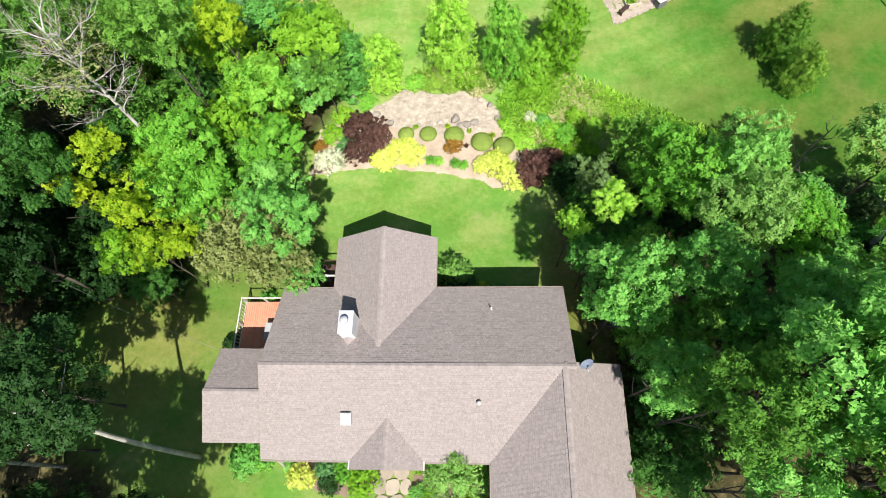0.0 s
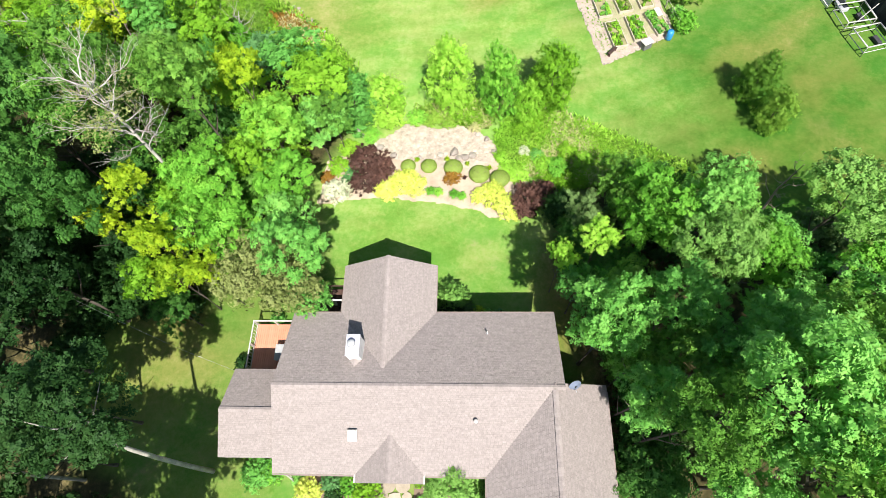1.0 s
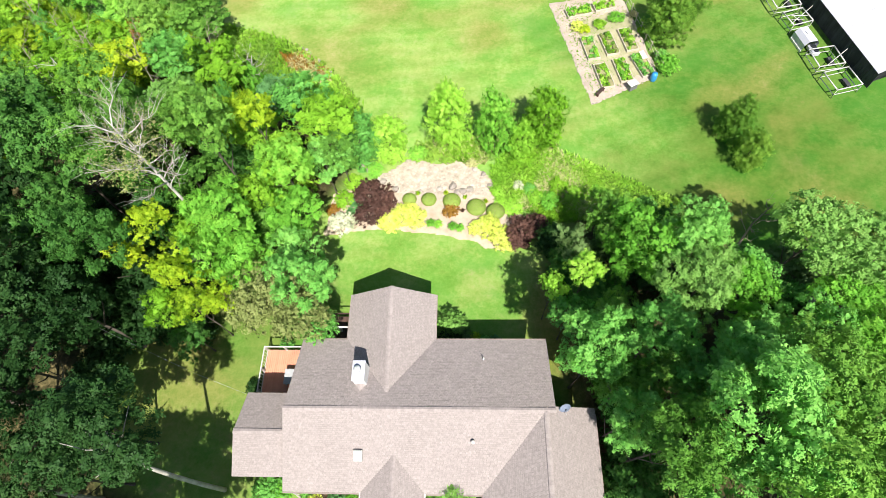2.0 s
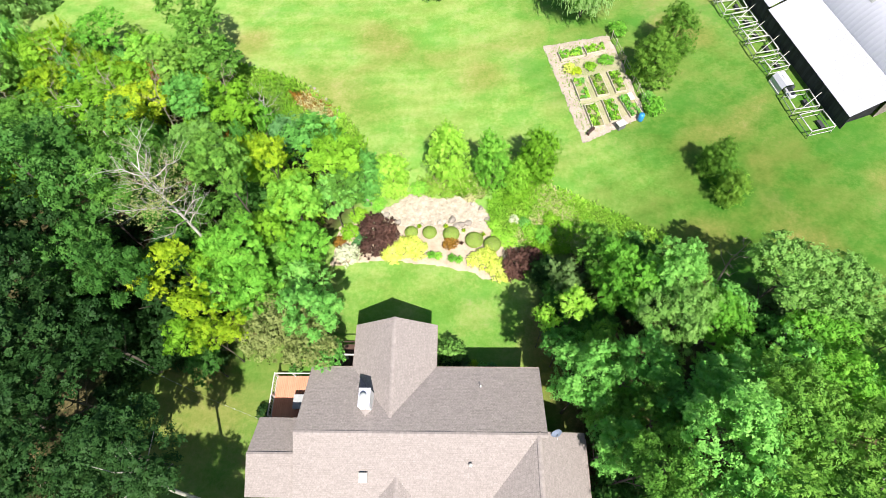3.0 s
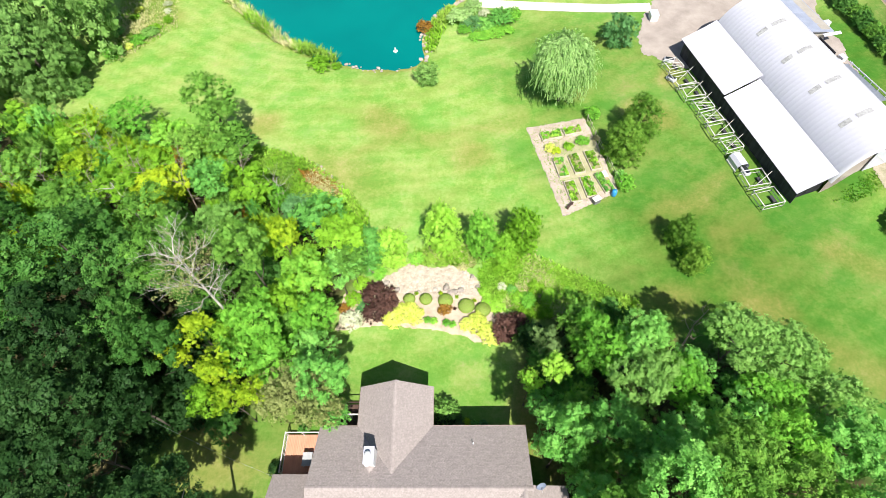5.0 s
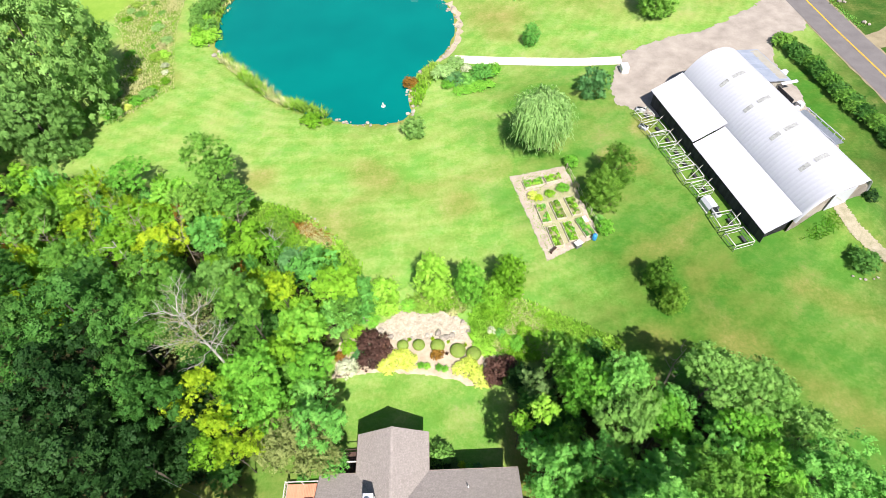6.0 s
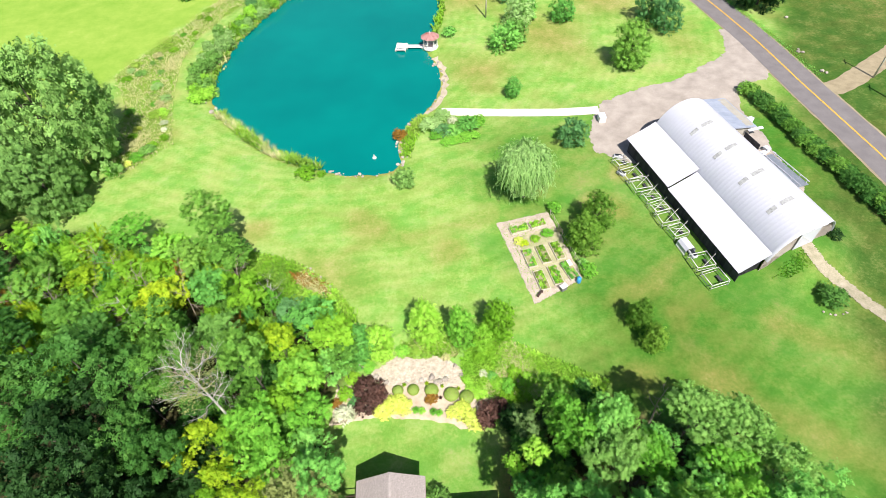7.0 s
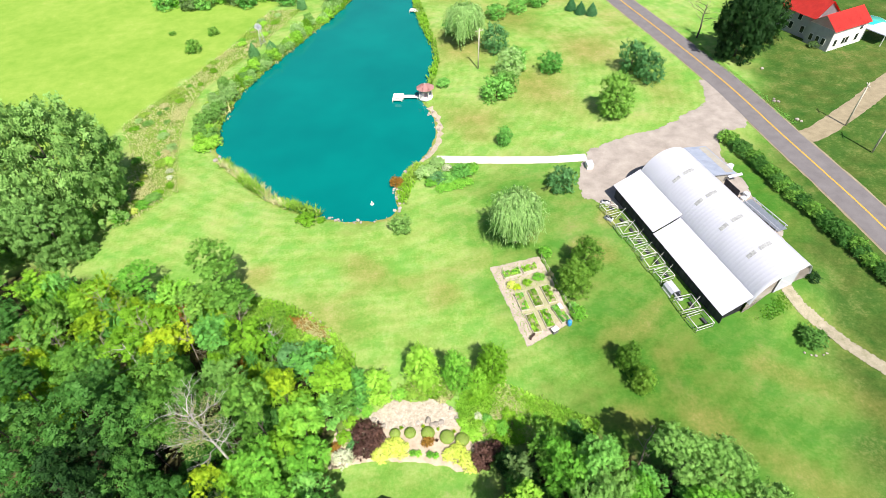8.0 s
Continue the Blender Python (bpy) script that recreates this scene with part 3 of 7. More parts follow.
ASPHALT = speckled("asphalt", (0.125, 0.112, 0.118), (0.20, 0.182, 0.188), 0.5, 0.9, fine=30, bump_strength=0.2)
GRAVEL = speckled("gravel", (0.23, 0.195, 0.175), (0.43, 0.375, 0.34), 0.5, 0.95, fine=14, bump_strength=0.6)
LINE_YELLOW = speckled("road_paint_yellow", (0.45, 0.25, 0.03), (0.72, 0.44, 0.06), 3, 0.7, fine=25)
GUTTER = speckled("brown_gutter", (0.22, 0.17, 0.155), (0.34, 0.28, 0.26), 2, 0.6)
CONCRETE = speckled("pale_concrete", (0.55, 0.50, 0.42), (0.78, 0.72, 0.62), 1.2, 0.9, fine=25)
DIRT = speckled("dirt", (0.20, 0.16, 0.10), (0.36, 0.30, 0.20), 0.8, 0.95, fine=12, bump_strength=0.5)

ROAD = spline([(45.5, 215), (54, 166), (58.4, 143), (63.6, 112), (66.0, 94), (67.6, 76), (69.6, 52), (71.5, 20), (72.5, -20)], 2.0)
ribbon("verge", ROAD, -3.42, 3.50, 0.03, DIRT, "pale gravel shoulder along the road", "road shoulder", 8, 0.12)
ribbon("road", ROAD, -3.1, 3.2, 0.06, ASPHALT, "grey asphalt two-lane country road", "road", 8)
ribbon("road_line", ROAD, -0.14, 0.14, 0.075, LINE_YELLOW, "yellow painted centre line on the road", "road marking", 1)
DRIVE = [(61.5, 98), (60.5, 93), (58, 88), (51.5, 84), (45.1, 81), (38.5, 80), (32.7, 78), (30.6, 73.5), (28.8, 69), (28.4, 64.6), (31.8, 62), (36, 60),
         (46, 60), (51.5, 54), (54.2, 50), (55.2, 53), (55.2, 64), (55.0, 72), (56.0, 76), (57.5, 79.2), (62.5, 79), (64.5, 82), (64.5, 96)]
region_sheet("driveway", DRIVE, 0.045, GRAVEL, "pale gravel driveway and yard beside the barn", "driveway", 0.3, 0.55)
TRACK = speckled("dusty_track", (0.20, 0.19, 0.11), (0.41, 0.35, 0.28), 1.3, 0.95, fine=6, bump_strength=0.5)
ribbon("dirt_track", spline([(48.7, 40.4), (48.7, 39.3), (49.3, 37.6), (50.7, 36.0), (52.0, 34.2), (53.0, 31.8), (55.8, 27.6), (60, 23)], 0.16), -0.85, 0.85, 0.06, TRACK, "worn dirt track across the grass", "track", 6, 0.16)
ribbon("far_driveway", spline([(69, 74.5), (73, 75.2), (78, 78), (86, 83), (96, 90), (112, 100)]), -1.9, 1.9, 0.045, DIRT, "bare dirt driveway beyond the road", "driveway", 4, 0.12)
ribbon("footpath", spline([(4.5, 79.3), (11, 78.1), (17.8, 76.7), (25, 75.6), (31.7, 75.2)]), -1.1, 1.1, 0.06, CONCRETE, "pale straight concrete footpath across the lawn", "path", 3, 0.03)

# ---- house ----
SHINGLE = speckled("roof_shingle", (0.250, 0.217, 0.210), (0.385, 0.336, 0.327), 6.0, 0.95, fine=45, bump_strength=0.25, island=0.12)
SIDING = speckled("grey_siding", (0.28, 0.26, 0.23), (0.40, 0.37, 0.33), 1.2, 0.7)
TRIM = speckled("white_trim", (0.62, 0.60, 0.57), (0.80, 0.79, 0.76), 2, 0.6)
GLASS_DARK = speckled("window_glass", (0.015, 0.018, 0.02), (0.03, 0.035, 0.04), 1, 0.08, bump_strength=0)
DECKWOOD = speckled("stained_deck_wood", (0.58, 0.24, 0.15), (0.72, 0.32, 0.21), 1.5, 0.75, fine=18, island=0.15)
METAL_WHITE = speckled("white_metal", (0.48, 0.48, 0.555), (0.53, 0.53, 0.61), 0.35, 0.45, 0.0, fine=5, bump_strength=0.05)
HB = -0.75                     # ground at the house
house = thing("house", (0, 0, HB), "single-storey house with brown-grey shingle roof and grey siding", "house")


def local(p):
    return (p[0], p[1], p[2] - HB)


SHINGLE_BED = speckled("roof_underlay", (0.21, 0.184, 0.176), (0.29, 0.255, 0.245), 0.8, 0.95, fine=40)
CAP = speckled("ridge_cap_shingle", (0.25, 0.217, 0.210), (0.385, 0.336, 0.327), 5.0, 0.95, fine=40, island=0.15)


def roof_plane(corners, name="roof_plane"):
    """A roof slab 0.16 thick under the given upper corners."""
    bm = bmesh.new()
    top = [bm.verts.new(local(c)) for c in corners]
    low = [bm.verts.new((c[0], c[1], c[2] - HB - 0.16)) for c in corners]
    n = len(corners)
    bm.faces.new(top)
    bm.faces.new(low[::-1])
    for i in range(n):
        bm.faces.new((top[i], low[i], low[(i + 1) % n], top[(i + 1) % n]))
    return part(name, bm, SHINGLE_BED, house)


def shingle_frame(corners):
    """Origin, eave direction, up-slope direction and normal of a roof plane."""
    p = [Vector(local(c)) for c in corners]
    n = Vector((0, 0, 0))
    for i in range(len(p)):
        n += (p[i] - p[0]).cross(p[(i + 1) % len(p)] - p[0])
    n.normalize()
    if n.z < 0:
        n = -n
    up = (Vector((0, 0, 1)) - n * n.z).normalized()
    along = up.cross(n).normalized()
    return p[0], along, up, n, [((q - p[0]).dot(along), (q - p[0]).dot(up)) for q in p]


COURSE, TAB, SHOWN = 0.128, 0.23, 0.92


def spans(flat, v):
    """Stretches of a flat outline at the height v."""
    hits = sorted(ax + (bx - ax) * (v - ay) / (by - ay) for (ax, ay), (bx, by) in zip(flat, flat[1:] + flat[:1]) if (ay > v) != (by > v))
    return list(zip(hits[::2], hits[1::2]))


def shingle_spots(flat, seed):
    """Rows of tabs cut to the outline: middle, height, lift, slip and width."""
    r = np.random.default_rng(seed)
    vs = [b for a, b in flat]
    out = []
    for k in range(int((max(vs) - min(vs)) / COURSE) + 1):
        v = min(vs) + k * COURSE
        for u0, u1 in spans(flat, v + COURSE * 0.5):
            u = u0 - TAB * ((0.5 * (k % 2) + 0.13 * (k % 3)) % 1.0)
            while u < u1:
                a, b = max(u, u0 + 0.006), min(u + TAB, u1 - 0.006)
                if b - a > 0.04:
                    g = r.uniform(0.008, 0.022)
                    out.append(((a + b) / 2, v, r.uniform(0.008, 0.017), r.uniform(-0.010, 0.010), b - a - g))
                u += TAB
    return out


def lay_shingles(plane, corners, seed, singles=None):
    o, along, up, n, flat = shingle_frame(corners)
    verts, faces, count = [], [], 0
    one = None
    for u, v, h, dv, w in shingle_spots(flat, seed):
        a, b = u - 0.5 * w, u + 0.5 * w
        base = o + along * u + up * (v + dv)
        if singles and singles(base) and count < 300 and w > 0.19:
            if one is None:
                q = [(-TAB * 0.46, 0, 0.006), (TAB * 0.46, 0, 0.006), (TAB * 0.46, 0, 0.022), (-TAB * 0.46, 0, 0.022), (TAB * 0.46, COURSE * SHOWN, 0.007), (-TAB * 0.46, COURSE * SHOWN, 0.007)]
                one = bpy.data.meshes.new("shingle")
                one.from_pydata(q, [], [(0, 1, 2, 3), (3, 2, 4, 5)])
                one.materials.append(SHINGLE)
            ob = new("shingle", one)
            ob.parent = plane
            ob.matrix_basis = Matrix((along, up, n)).transposed().to_4x4()
            ob.matrix_basis.translation = base
            count += 1
            continue
        k = len(verts)
        for uu, vv, hh in ((a, v + dv, 0.004), (b, v + dv, 0.004), (b, v + dv, h), (a, v + dv, h), (b, v + COURSE * SHOWN, 0.008), (a, v + COURSE * SHOWN, 0.008)):
            verts.append(o + along * uu + up * vv + n * hh)
        faces += [(k, k + 1, k + 2, k + 3), (k + 3, k + 2, k + 4, k + 5)]
    ob = mesh_object("shingles", verts, faces, SHINGLE, plane)
    tagged(ob, kind="stuff")


def cap_row(a, b, width=0.32):
    """Overlapping cap shingles along a ridge or hip."""
    a, b = Vector(local(a)), Vector(local(b))
    d = (b - a).normalized()
    side = d.cross(Vector((0, 0, 1))).normalized()
    ridge = new("ridge")
    ridge.parent = house
    n = int((b - a).length / 0.24)
    step = (b - a).length / n
    me = bpy.data.meshes.new("ridge_cap")
    w = width / 2
    me.from_pydata([(-w, 0, -0.005), (0, 0, 0.045), (w, 0, -0.005), (-w, step * 1.1, -0.02), (0, step * 1.1, 0.030), (w, step * 1.1, -0.02)], [], [(0, 1, 4, 3), (1, 2, 5, 4)])
    me.materials.append(CAP)
    up = side.cross(d)
    for i in range(n):
        ob = new("ridge_cap", me)
        ob.parent = ridge
        m = Matrix((side, d, up)).transposed().to_4x4()
        m.translation = a + d * (i * step)
        ob.matrix_basis = m


ZE, ZR = 3.3, 5.62
YN, YR, YS = 11.9, 6.62, 1.76
XW, XE = -10.1, 7.55
GX0, GX1, GXR, GY, GZ = -6.82, -0.38, -3.55, 15.4, 5.1       # gable wing to the north
YV = 7.75
GRX, GWX, GEX = 6.95, 2.88, 10.5                             # garage ridge and eaves
ZG = 3.05
YG1 = -9.0
PX0, PX1, PXR, PYS, PZR = -5.0, -0.86, -2.85, 1.30, 4.35      # porch gable
PYV = YS + (PZR - ZE) * (YR - YS) / (ZR - ZE)
PLANES = [
    [(XW, YN, ZE), (GX0, YN, ZE), (GXR + 0.1, YV, GZ), (GX1, YN, ZE), (XE, YN, ZE), (XE, YR, ZR), (XW, YR, ZR)],
    [(GX0, YN, ZE), (GX0, GY, ZE), (GXR, GY, GZ), (GXR + 0.1, YV, GZ)],
    [(GX1, GY, ZE), (GX1, YN, ZE), (GXR + 0.1, YV, GZ), (GXR, GY, GZ)],
    [(XW, YR, ZR), (GRX, YR, ZR), (GWX, YS, ZE), (PX1, YS, ZE), (PXR, PYV, PZR), (PX0, YS, ZE), (XW, YS, ZE)],
    [(PX0, YS, ZE), (PXR, PYV, PZR), (PXR, PYS, PZR), (PX0, PYS, ZE)],
    [(PXR, PYV, PZR), (PX1, YS, ZE), (PX1, PYS, ZE), (PXR, PYS, PZR)],
    [(GRX, YR, ZR), (GRX, YG1, ZR), (GWX, YG1, ZE), (GWX, YS, ZE)],
    [(GRX, YR + 0.25, ZR), (GEX, YR + 0.62, ZG), (GEX, YG1, ZG), (GRX, YG1, ZR)],
    [(-13.55, 8.05, 3.3), (-10.1, 8.05, 3.3), (-10.1, 5.3, 4.62), (-13.55, 5.3, 4.62)],
    [(-13.55, 5.3, 4.62), (-10.1, 5.3, 4.62), (-10.1, 2.6, 3.55), (-13.55, 2.6, 3.55)],
]
ROOF = [roof_plane(c) for c in PLANES]
for a, b in [((XW, YR, ZR), (XE, YR, ZR)), ((GXR, GY, GZ), (GXR + 0.1, YV, GZ)), ((GRX, YG1, ZR), (GRX, YR, ZR)), ((PXR, PYS, PZR), (PXR, PYV, PZR)), ((-13.55, 5.3, 4.62), (-10.1, 5.3, 4.62))]:
    cap_row(a, b)


def wall(x0, y0, x1, y1, ztop, thick=0.2):
    ln = math.hypot(x1 - x0, y1 - y0)
    a = math.degrees(math.atan2(y1 - y0, x1 - x0))
    return box_part("wall", ((x0 + x1) / 2, (y0 + y1) / 2, (ztop - HB - 0.4) / 2), (ln, thick, ztop - HB + 0.4), SIDING, house, rz=a)


WALLS = [(-9.6, 11.4, -6.4, 11.4, 3.1), (-0.8, 11.4, 7.0, 11.4, 3.1), (-6.4, 11.5, -6.4, 14.8, 3.1), (-0.8, 11.5, -0.8, 14.8, 3.1), (-6.5, 14.9, -0.7, 14.9, 3.1),
         (-9.6, 2.4, -9.6, 11.3, 3.1), (7.0, 6.6, 7.0, 11.3, 3.1), (-9.7, 2.3, 3.2, 2.3, 3.1), (3.3, -8.5, 3.3, 2.4, 3.0), (10.0, -8.5, 10.0, 6.4, 2.9), (7.1, 6.5, 10.1, 6.5, 2.9),
         (3.2, -8.6, 10.1, -8.6, 2.9), (-13.1, 3.1, -13.1, 7.5, 3.2), (-13.2, 7.6, -9.7, 7.6, 3.2), (-13.2, 3.0, -9.7, 3.0, 3.2)]
for w in WALLS:
    wall(*w)
# gable triangles
for x0, x1, xr, y, z0, z1 in [(-6.5, -0.7, GXR, 14.9, 3.1, 4.85), (PX0 + 0.3, PX1 - 0.3, PXR, 1.75, 3.15, 4.1)]:
    bm = bmesh.new()
    f = bm.faces.new([bm.verts.new(local(p)) for p in ((x0, y, z0), (x1, y, z0), (xr, y, z1))])
    bmesh.ops.solidify(bm, geom=[f], thickness=0.2)
    part("gable", bm, SIDING, house)
for x, y0, y1, ym, z0, z1 in [(XE - 0.5, 6.62 - 4.2, YN - 0.45, YR, 3.1, 5.35), (XW + 0.45, 2.3, YN - 0.45, YR, 3.1, 5.35), (-13.1, 3.0, 7.6, 5.3, 3.2, 4.35)]:
    bm = bmesh.new()
    f = bm.faces.new([bm.verts.new(local(p)) for p in ((x, y0, z0), (x, y1, z0), (x, ym, z1))])
    bmesh.ops.solidify(bm, geom=[f], thickness=0.15)
    part("gable", bm, SIDING, house)
# gutters and rake boards
for a, b in [((XW, YN), (GX0 - 0.02, YN)), ((GX1 + 0.02, YN), (XE, YN)), ((XW, YS), (PX0, YS)), ((PX1, YS), (GWX - 0.02, YS))]:
    yy = a[1] + (0.06 if a[1] > 5 else -0.06)
    box_part("gutter", ((a[0] + b[0]) / 2, yy, ZE - HB - 0.07), (b[0] - a[0], 0.09, 0.10), GUTTER, house)
for x, y0, y1, z in [(GX0 - 0.04, YN + 0.1, GY, ZE), (GX1 + 0.04, YN + 0.1, GY, ZE), (GEX + 0.04, YG1, YR + 0.2, ZG), (GWX - 0.04, YG1, YS - 0.12, ZE)]:
    box_part("gutter", (x, (y0 + y1) / 2, z - HB - 0.07), (0.08, y1 - y0, 0.10), GUTTER, house)
for xx in (PX0 - 0.03, PX1 + 0.03):
    box_part("downspout", (xx, PYS + 0.25, ZE - HB - 0.06), (0.10, 0.5, 0.10), TRIM, house)
# windows and front door
for (x, y, z, w, h, turn) in [(-3.6, 15.02, 1.3, 2.6, 1.5, 0), (2.0, 11.52, 1.6, 1.5, 1.2, 0), (5.2, 11.52, 1.6, 1.5, 1.2, 0), (-8.0, 11.52, 1.2, 1.5, 2.0, 0), (-8.0, 2.18, 1.4, 1.6, 1.2, 0), (-11.5, 2.88, 1.4, 1.4, 1.1, 0),
                              (1.4, 2.18, 1.4, 1.5, 1.2, 0), (10.12, 1.0, 1.4, 1.2, 1.0, 90), (-9.72, 9.7, 1.1, 1.7, 2.0, 90)]:
    win = box_part("window", (x, y, z - HB - 0.4), (w, 0.06, h), TRIM, house, rz=turn)
    box_part("pane", (x, y, z - HB - 0.4), (w - 0.16, 0.09, h - 0.16), GLASS_DARK, win, rz=turn)
door = box_part("door", (-2.9, 2.17, 1.1 - 0.1), (1.0, 0.07, 2.05), speckled("dark_door", (0.10, 0.05, 0.03), (0.18, 0.09, 0.05)), house)
tube_part("door_handle", [(-2.55, 2.11, 1.0), (-2.55, 2.06, 1.0), (-2.65, 2.06, 1.0)], 0.015, TRIM, door)

# chimney chase with its flue, saddle and flashing
def main_roof_z(y):
    return ZR - abs(y - YR) * (ZR - ZE) / (YN - YR)


CHIM = speckled("chimney_cladding", (0.62, 0.63, 0.64), (0.80, 0.80, 0.80), 1.5, 0.6)
chimney = thing("chimney", (-5.22, 8.98, main_roof_z(8.98)), "pale boxed chimney with a round metal flue cap", "chimney")
box_part("chase", (0, 0, 0.45), (0.80, 1.30, 2.0), CHIM, chimney, bevel=0.012)
box_part("top_pan", (0, 0, 1.47), (0.86, 1.36, 0.05), METAL_WHITE, chimney, bevel=0.01)
tube_part("flue", [(-0.05, 0.05, 1.45), (-0.05, 0.05, 1.72)], 0.13, METAL_WHITE, chimney, sides=16)
FLUE = speckled("galvanised_metal", (0.35, 0.38, 0.44), (0.55, 0.58, 0.64), 3, 0.35, 0.7)
GALV = speckled("weathered_zinc", (0.40, 0.42, 0.45), (0.58, 0.60, 0.62), 4, 0.6, 0.1)
tube_part("flue_cap", [(-0.05, 0.05, 1.72), (-0.05, 0.05, 1.79), (-0.05, 0.05, 1.83)], [0.25, 0.22, 0.05], GALV, chimney, sides=18)
zc = main_roof_z(8.98)
mesh_object("saddle", [(-0.38, -0.66, main_roof_z(8.32) - zc + 0.04), (0.38, -0.66, main_roof_z(8.32) - zc + 0.04), (0, -0.66, main_roof_z(8.32) - zc + 0.28), (0, -1.15, main_roof_z(7.83) - zc + 0.05)],
            [(0, 2, 3), (2, 1, 3), (0, 3, 1), (0, 1, 2)], CAP, chimney)
# roof vents
GUTTER_PALE = speckled("dull_white_curb", (0.46, 0.44, 0.42), (0.58, 0.56, 0.53), 3, 0.7)
DOME = speckled("frosted_skylight", (0.42, 0.46, 0.42), (0.54, 0.58, 0.53), 3, 0.4)
for vx, vy, kind in [(-5.12, 3.9, "box"), (2.27, 4.74, "round"), (3.05, 10.3, "pipe"), (-1.62, 2.05, "tag")]:
    z = main_roof_z(vy)
    tilt = math.degrees(math.atan2(ZR - ZE, YN - YR)) * (1 if vy < YR else -1)
    if kind == "box":
        v = thing("skylight", (vx, vy, z), "small square white skylight on the roof slope", "skylight")
        box_part("curb", (0, 0, 0.05), (0.60, 0.70, 0.16), GUTTER_PALE, v, rx=tilt, bevel=0.01)
        box_part("dome", (0, 0, 0.16), (0.52, 0.62, 0.08), DOME, v, rx=tilt, bevel=0.03)
    elif kind == "round":
        v = thing("roof_vent", (vx, vy, z), "small round pale metal roof vent", "roof vent")
        tube_part("base", [(0, 0, -0.1), (0, 0, 0.12)], 0.12, FLUE, v, sides=14)
        tube_part("hood", [(0, 0, 0.14), (0, 0, 0.20), (0, 0, 0.23)], [0.14, 0.13, 0.05], GUTTER_PALE, v, sides=14)
    elif kind == "pipe":
        v = thing("vent_pipe", (vx, vy, z), "thin white plastic vent pipe on the roof", "vent pipe")
        tube_part("pipe", [(0, 0, -0.15), (0, 0, 0.38)], 0.05, TRIM, v, sides=10)
        tube_part("collar", [(0, 0, -0.1), (0, 0, 0.05)], [0.13, 0.07], FLUE, v, sides=10)
dish = thing("satellite_dish", (8.15, 7.0, 3.05), "small blue-grey satellite dish fixed on the roof edge", "satellite dish")
tube_part("mast", [(0, 0, 1.2), (0, 0, 1.75), (0.05, -0.1, 1.9)], 0.03, FLUE, dish)
bm = bmesh.new()
bmesh.ops.create_cone(bm, cap_ends=False, segments=18, radius1=0.40, radius2=0.07, depth=0.12, matrix=pose(0.08, -0.2, 1.98, 60, 0, 20))
part("reflector", bm, speckled("dish_paint", (0.11, 0.14, 0.21), (0.18, 0.22, 0.30), 4, 0.5), dish, smooth_shade=True)
tube_part("arm", [(0.05, -0.15, 1.85), (0.12, -0.55, 1.95)], 0.018, FLUE, dish)

# deck at the west side, with railing and table
deck = thing("deck", (-12.0, 10.3, HB), "raised red-brown wooden deck with a white railing", "deck")
DZ = 0.95
for i in range(24):
    box_part("board", (-1.75 + i * 0.152, 0.0, DZ), (0.14, 3.4, 0.04), DECKWOOD, deck)
RAILW = speckled("weathered_white_rail", (0.50, 0.48, 0.46), (0.72, 0.71, 0.69), 3, 0.7)
for px, py in [(-1.8, -1.65), (-1.8, 0.0), (-1.8, 1.68), (-0.3, 1.68), (1.2, 1.68)]:
    box_part("post", (px, py, DZ / 2 + 0.45), (0.10, 0.10, DZ + 0.95), RAILW, deck)
for px, py in [(1.6, -1.6), (1.6, 1.6)]:
    box_part("post", (px, py, DZ / 2), (0.12, 0.12, DZ), RAILW, deck)
box_part("rail", (-1.8, 0, DZ + 0.95), (0.08, 3.5, 0.045), RAILW, deck)
box_part("rail", (-0.2, 1.68, DZ + 0.95), (3.1, 0.08, 0.045), RAILW, deck)
box_part("rail", (-1.8, 0, DZ + 0.15), (0.05, 3.4, 0.06), RAILW, deck)
for i in range(14):
    box_part("baluster", (-1.8, -1.5 + i * 0.235, DZ + 0.52), (0.035, 0.035, 0.76), RAILW, deck)
table = thing("patio_table", (-11.55, 9.75, HB + DZ + 0.02), "grey rectangular patio table on the deck", "table")
GREYTOP = speckled("grey_table_top", (0.33, 0.34, 0.36), (0.46, 0.47, 0.49), 2, 0.5)
box_part("tabletop", (0, 0, 0.72), (0.85, 1.15, 0.05), GREYTOP, table, bevel=0.015)
for dx in (-0.36, 0.36):
    for dy in (-0.5, 0.5):
        box_part("leg", (dx, dy, 0.35), (0.05, 0.05, 0.70), FLUE, table)
deck2 = thing("porch_deck", (-8.0, 13.4, HB), "narrow dark wooden porch with a white rail", "porch")
DARKWOOD = speckled("dark_stained_wood", (0.05, 0.028, 0.022), (0.11, 0.06, 0.045), 1.5, 0.8, fine=18, island=0.3)
for i in range(22):
    box_part("board", (-1.55 + i * 0.146, -0.1, DZ), (0.135, 2.9, 0.04), DARKWOOD, deck2)
box_part("rail", (-0.15, 0.15, DZ + 1.0), (3.1, 0.12, 0.06), RAILW, deck2)
box_part("post", (-0.1, 0.15, DZ / 2 + 0.5), (0.16, 0.16, DZ + 1.1), RAILW, deck2)
box_part("post", (-1.6, 0.15, DZ / 2 + 0.5), (0.12, 0.12, DZ + 1.0), RAILW, deck2)
box_part("back_rail", (-0.15, 1.3, DZ + 0.9), (3.1, 0.08, 0.06), DARKWOOD, deck2)
box_part("post", (-0.6, 1.3, DZ / 2 + 0.5), (0.14, 0.14, DZ + 0.9), DARKWOOD, deck2)

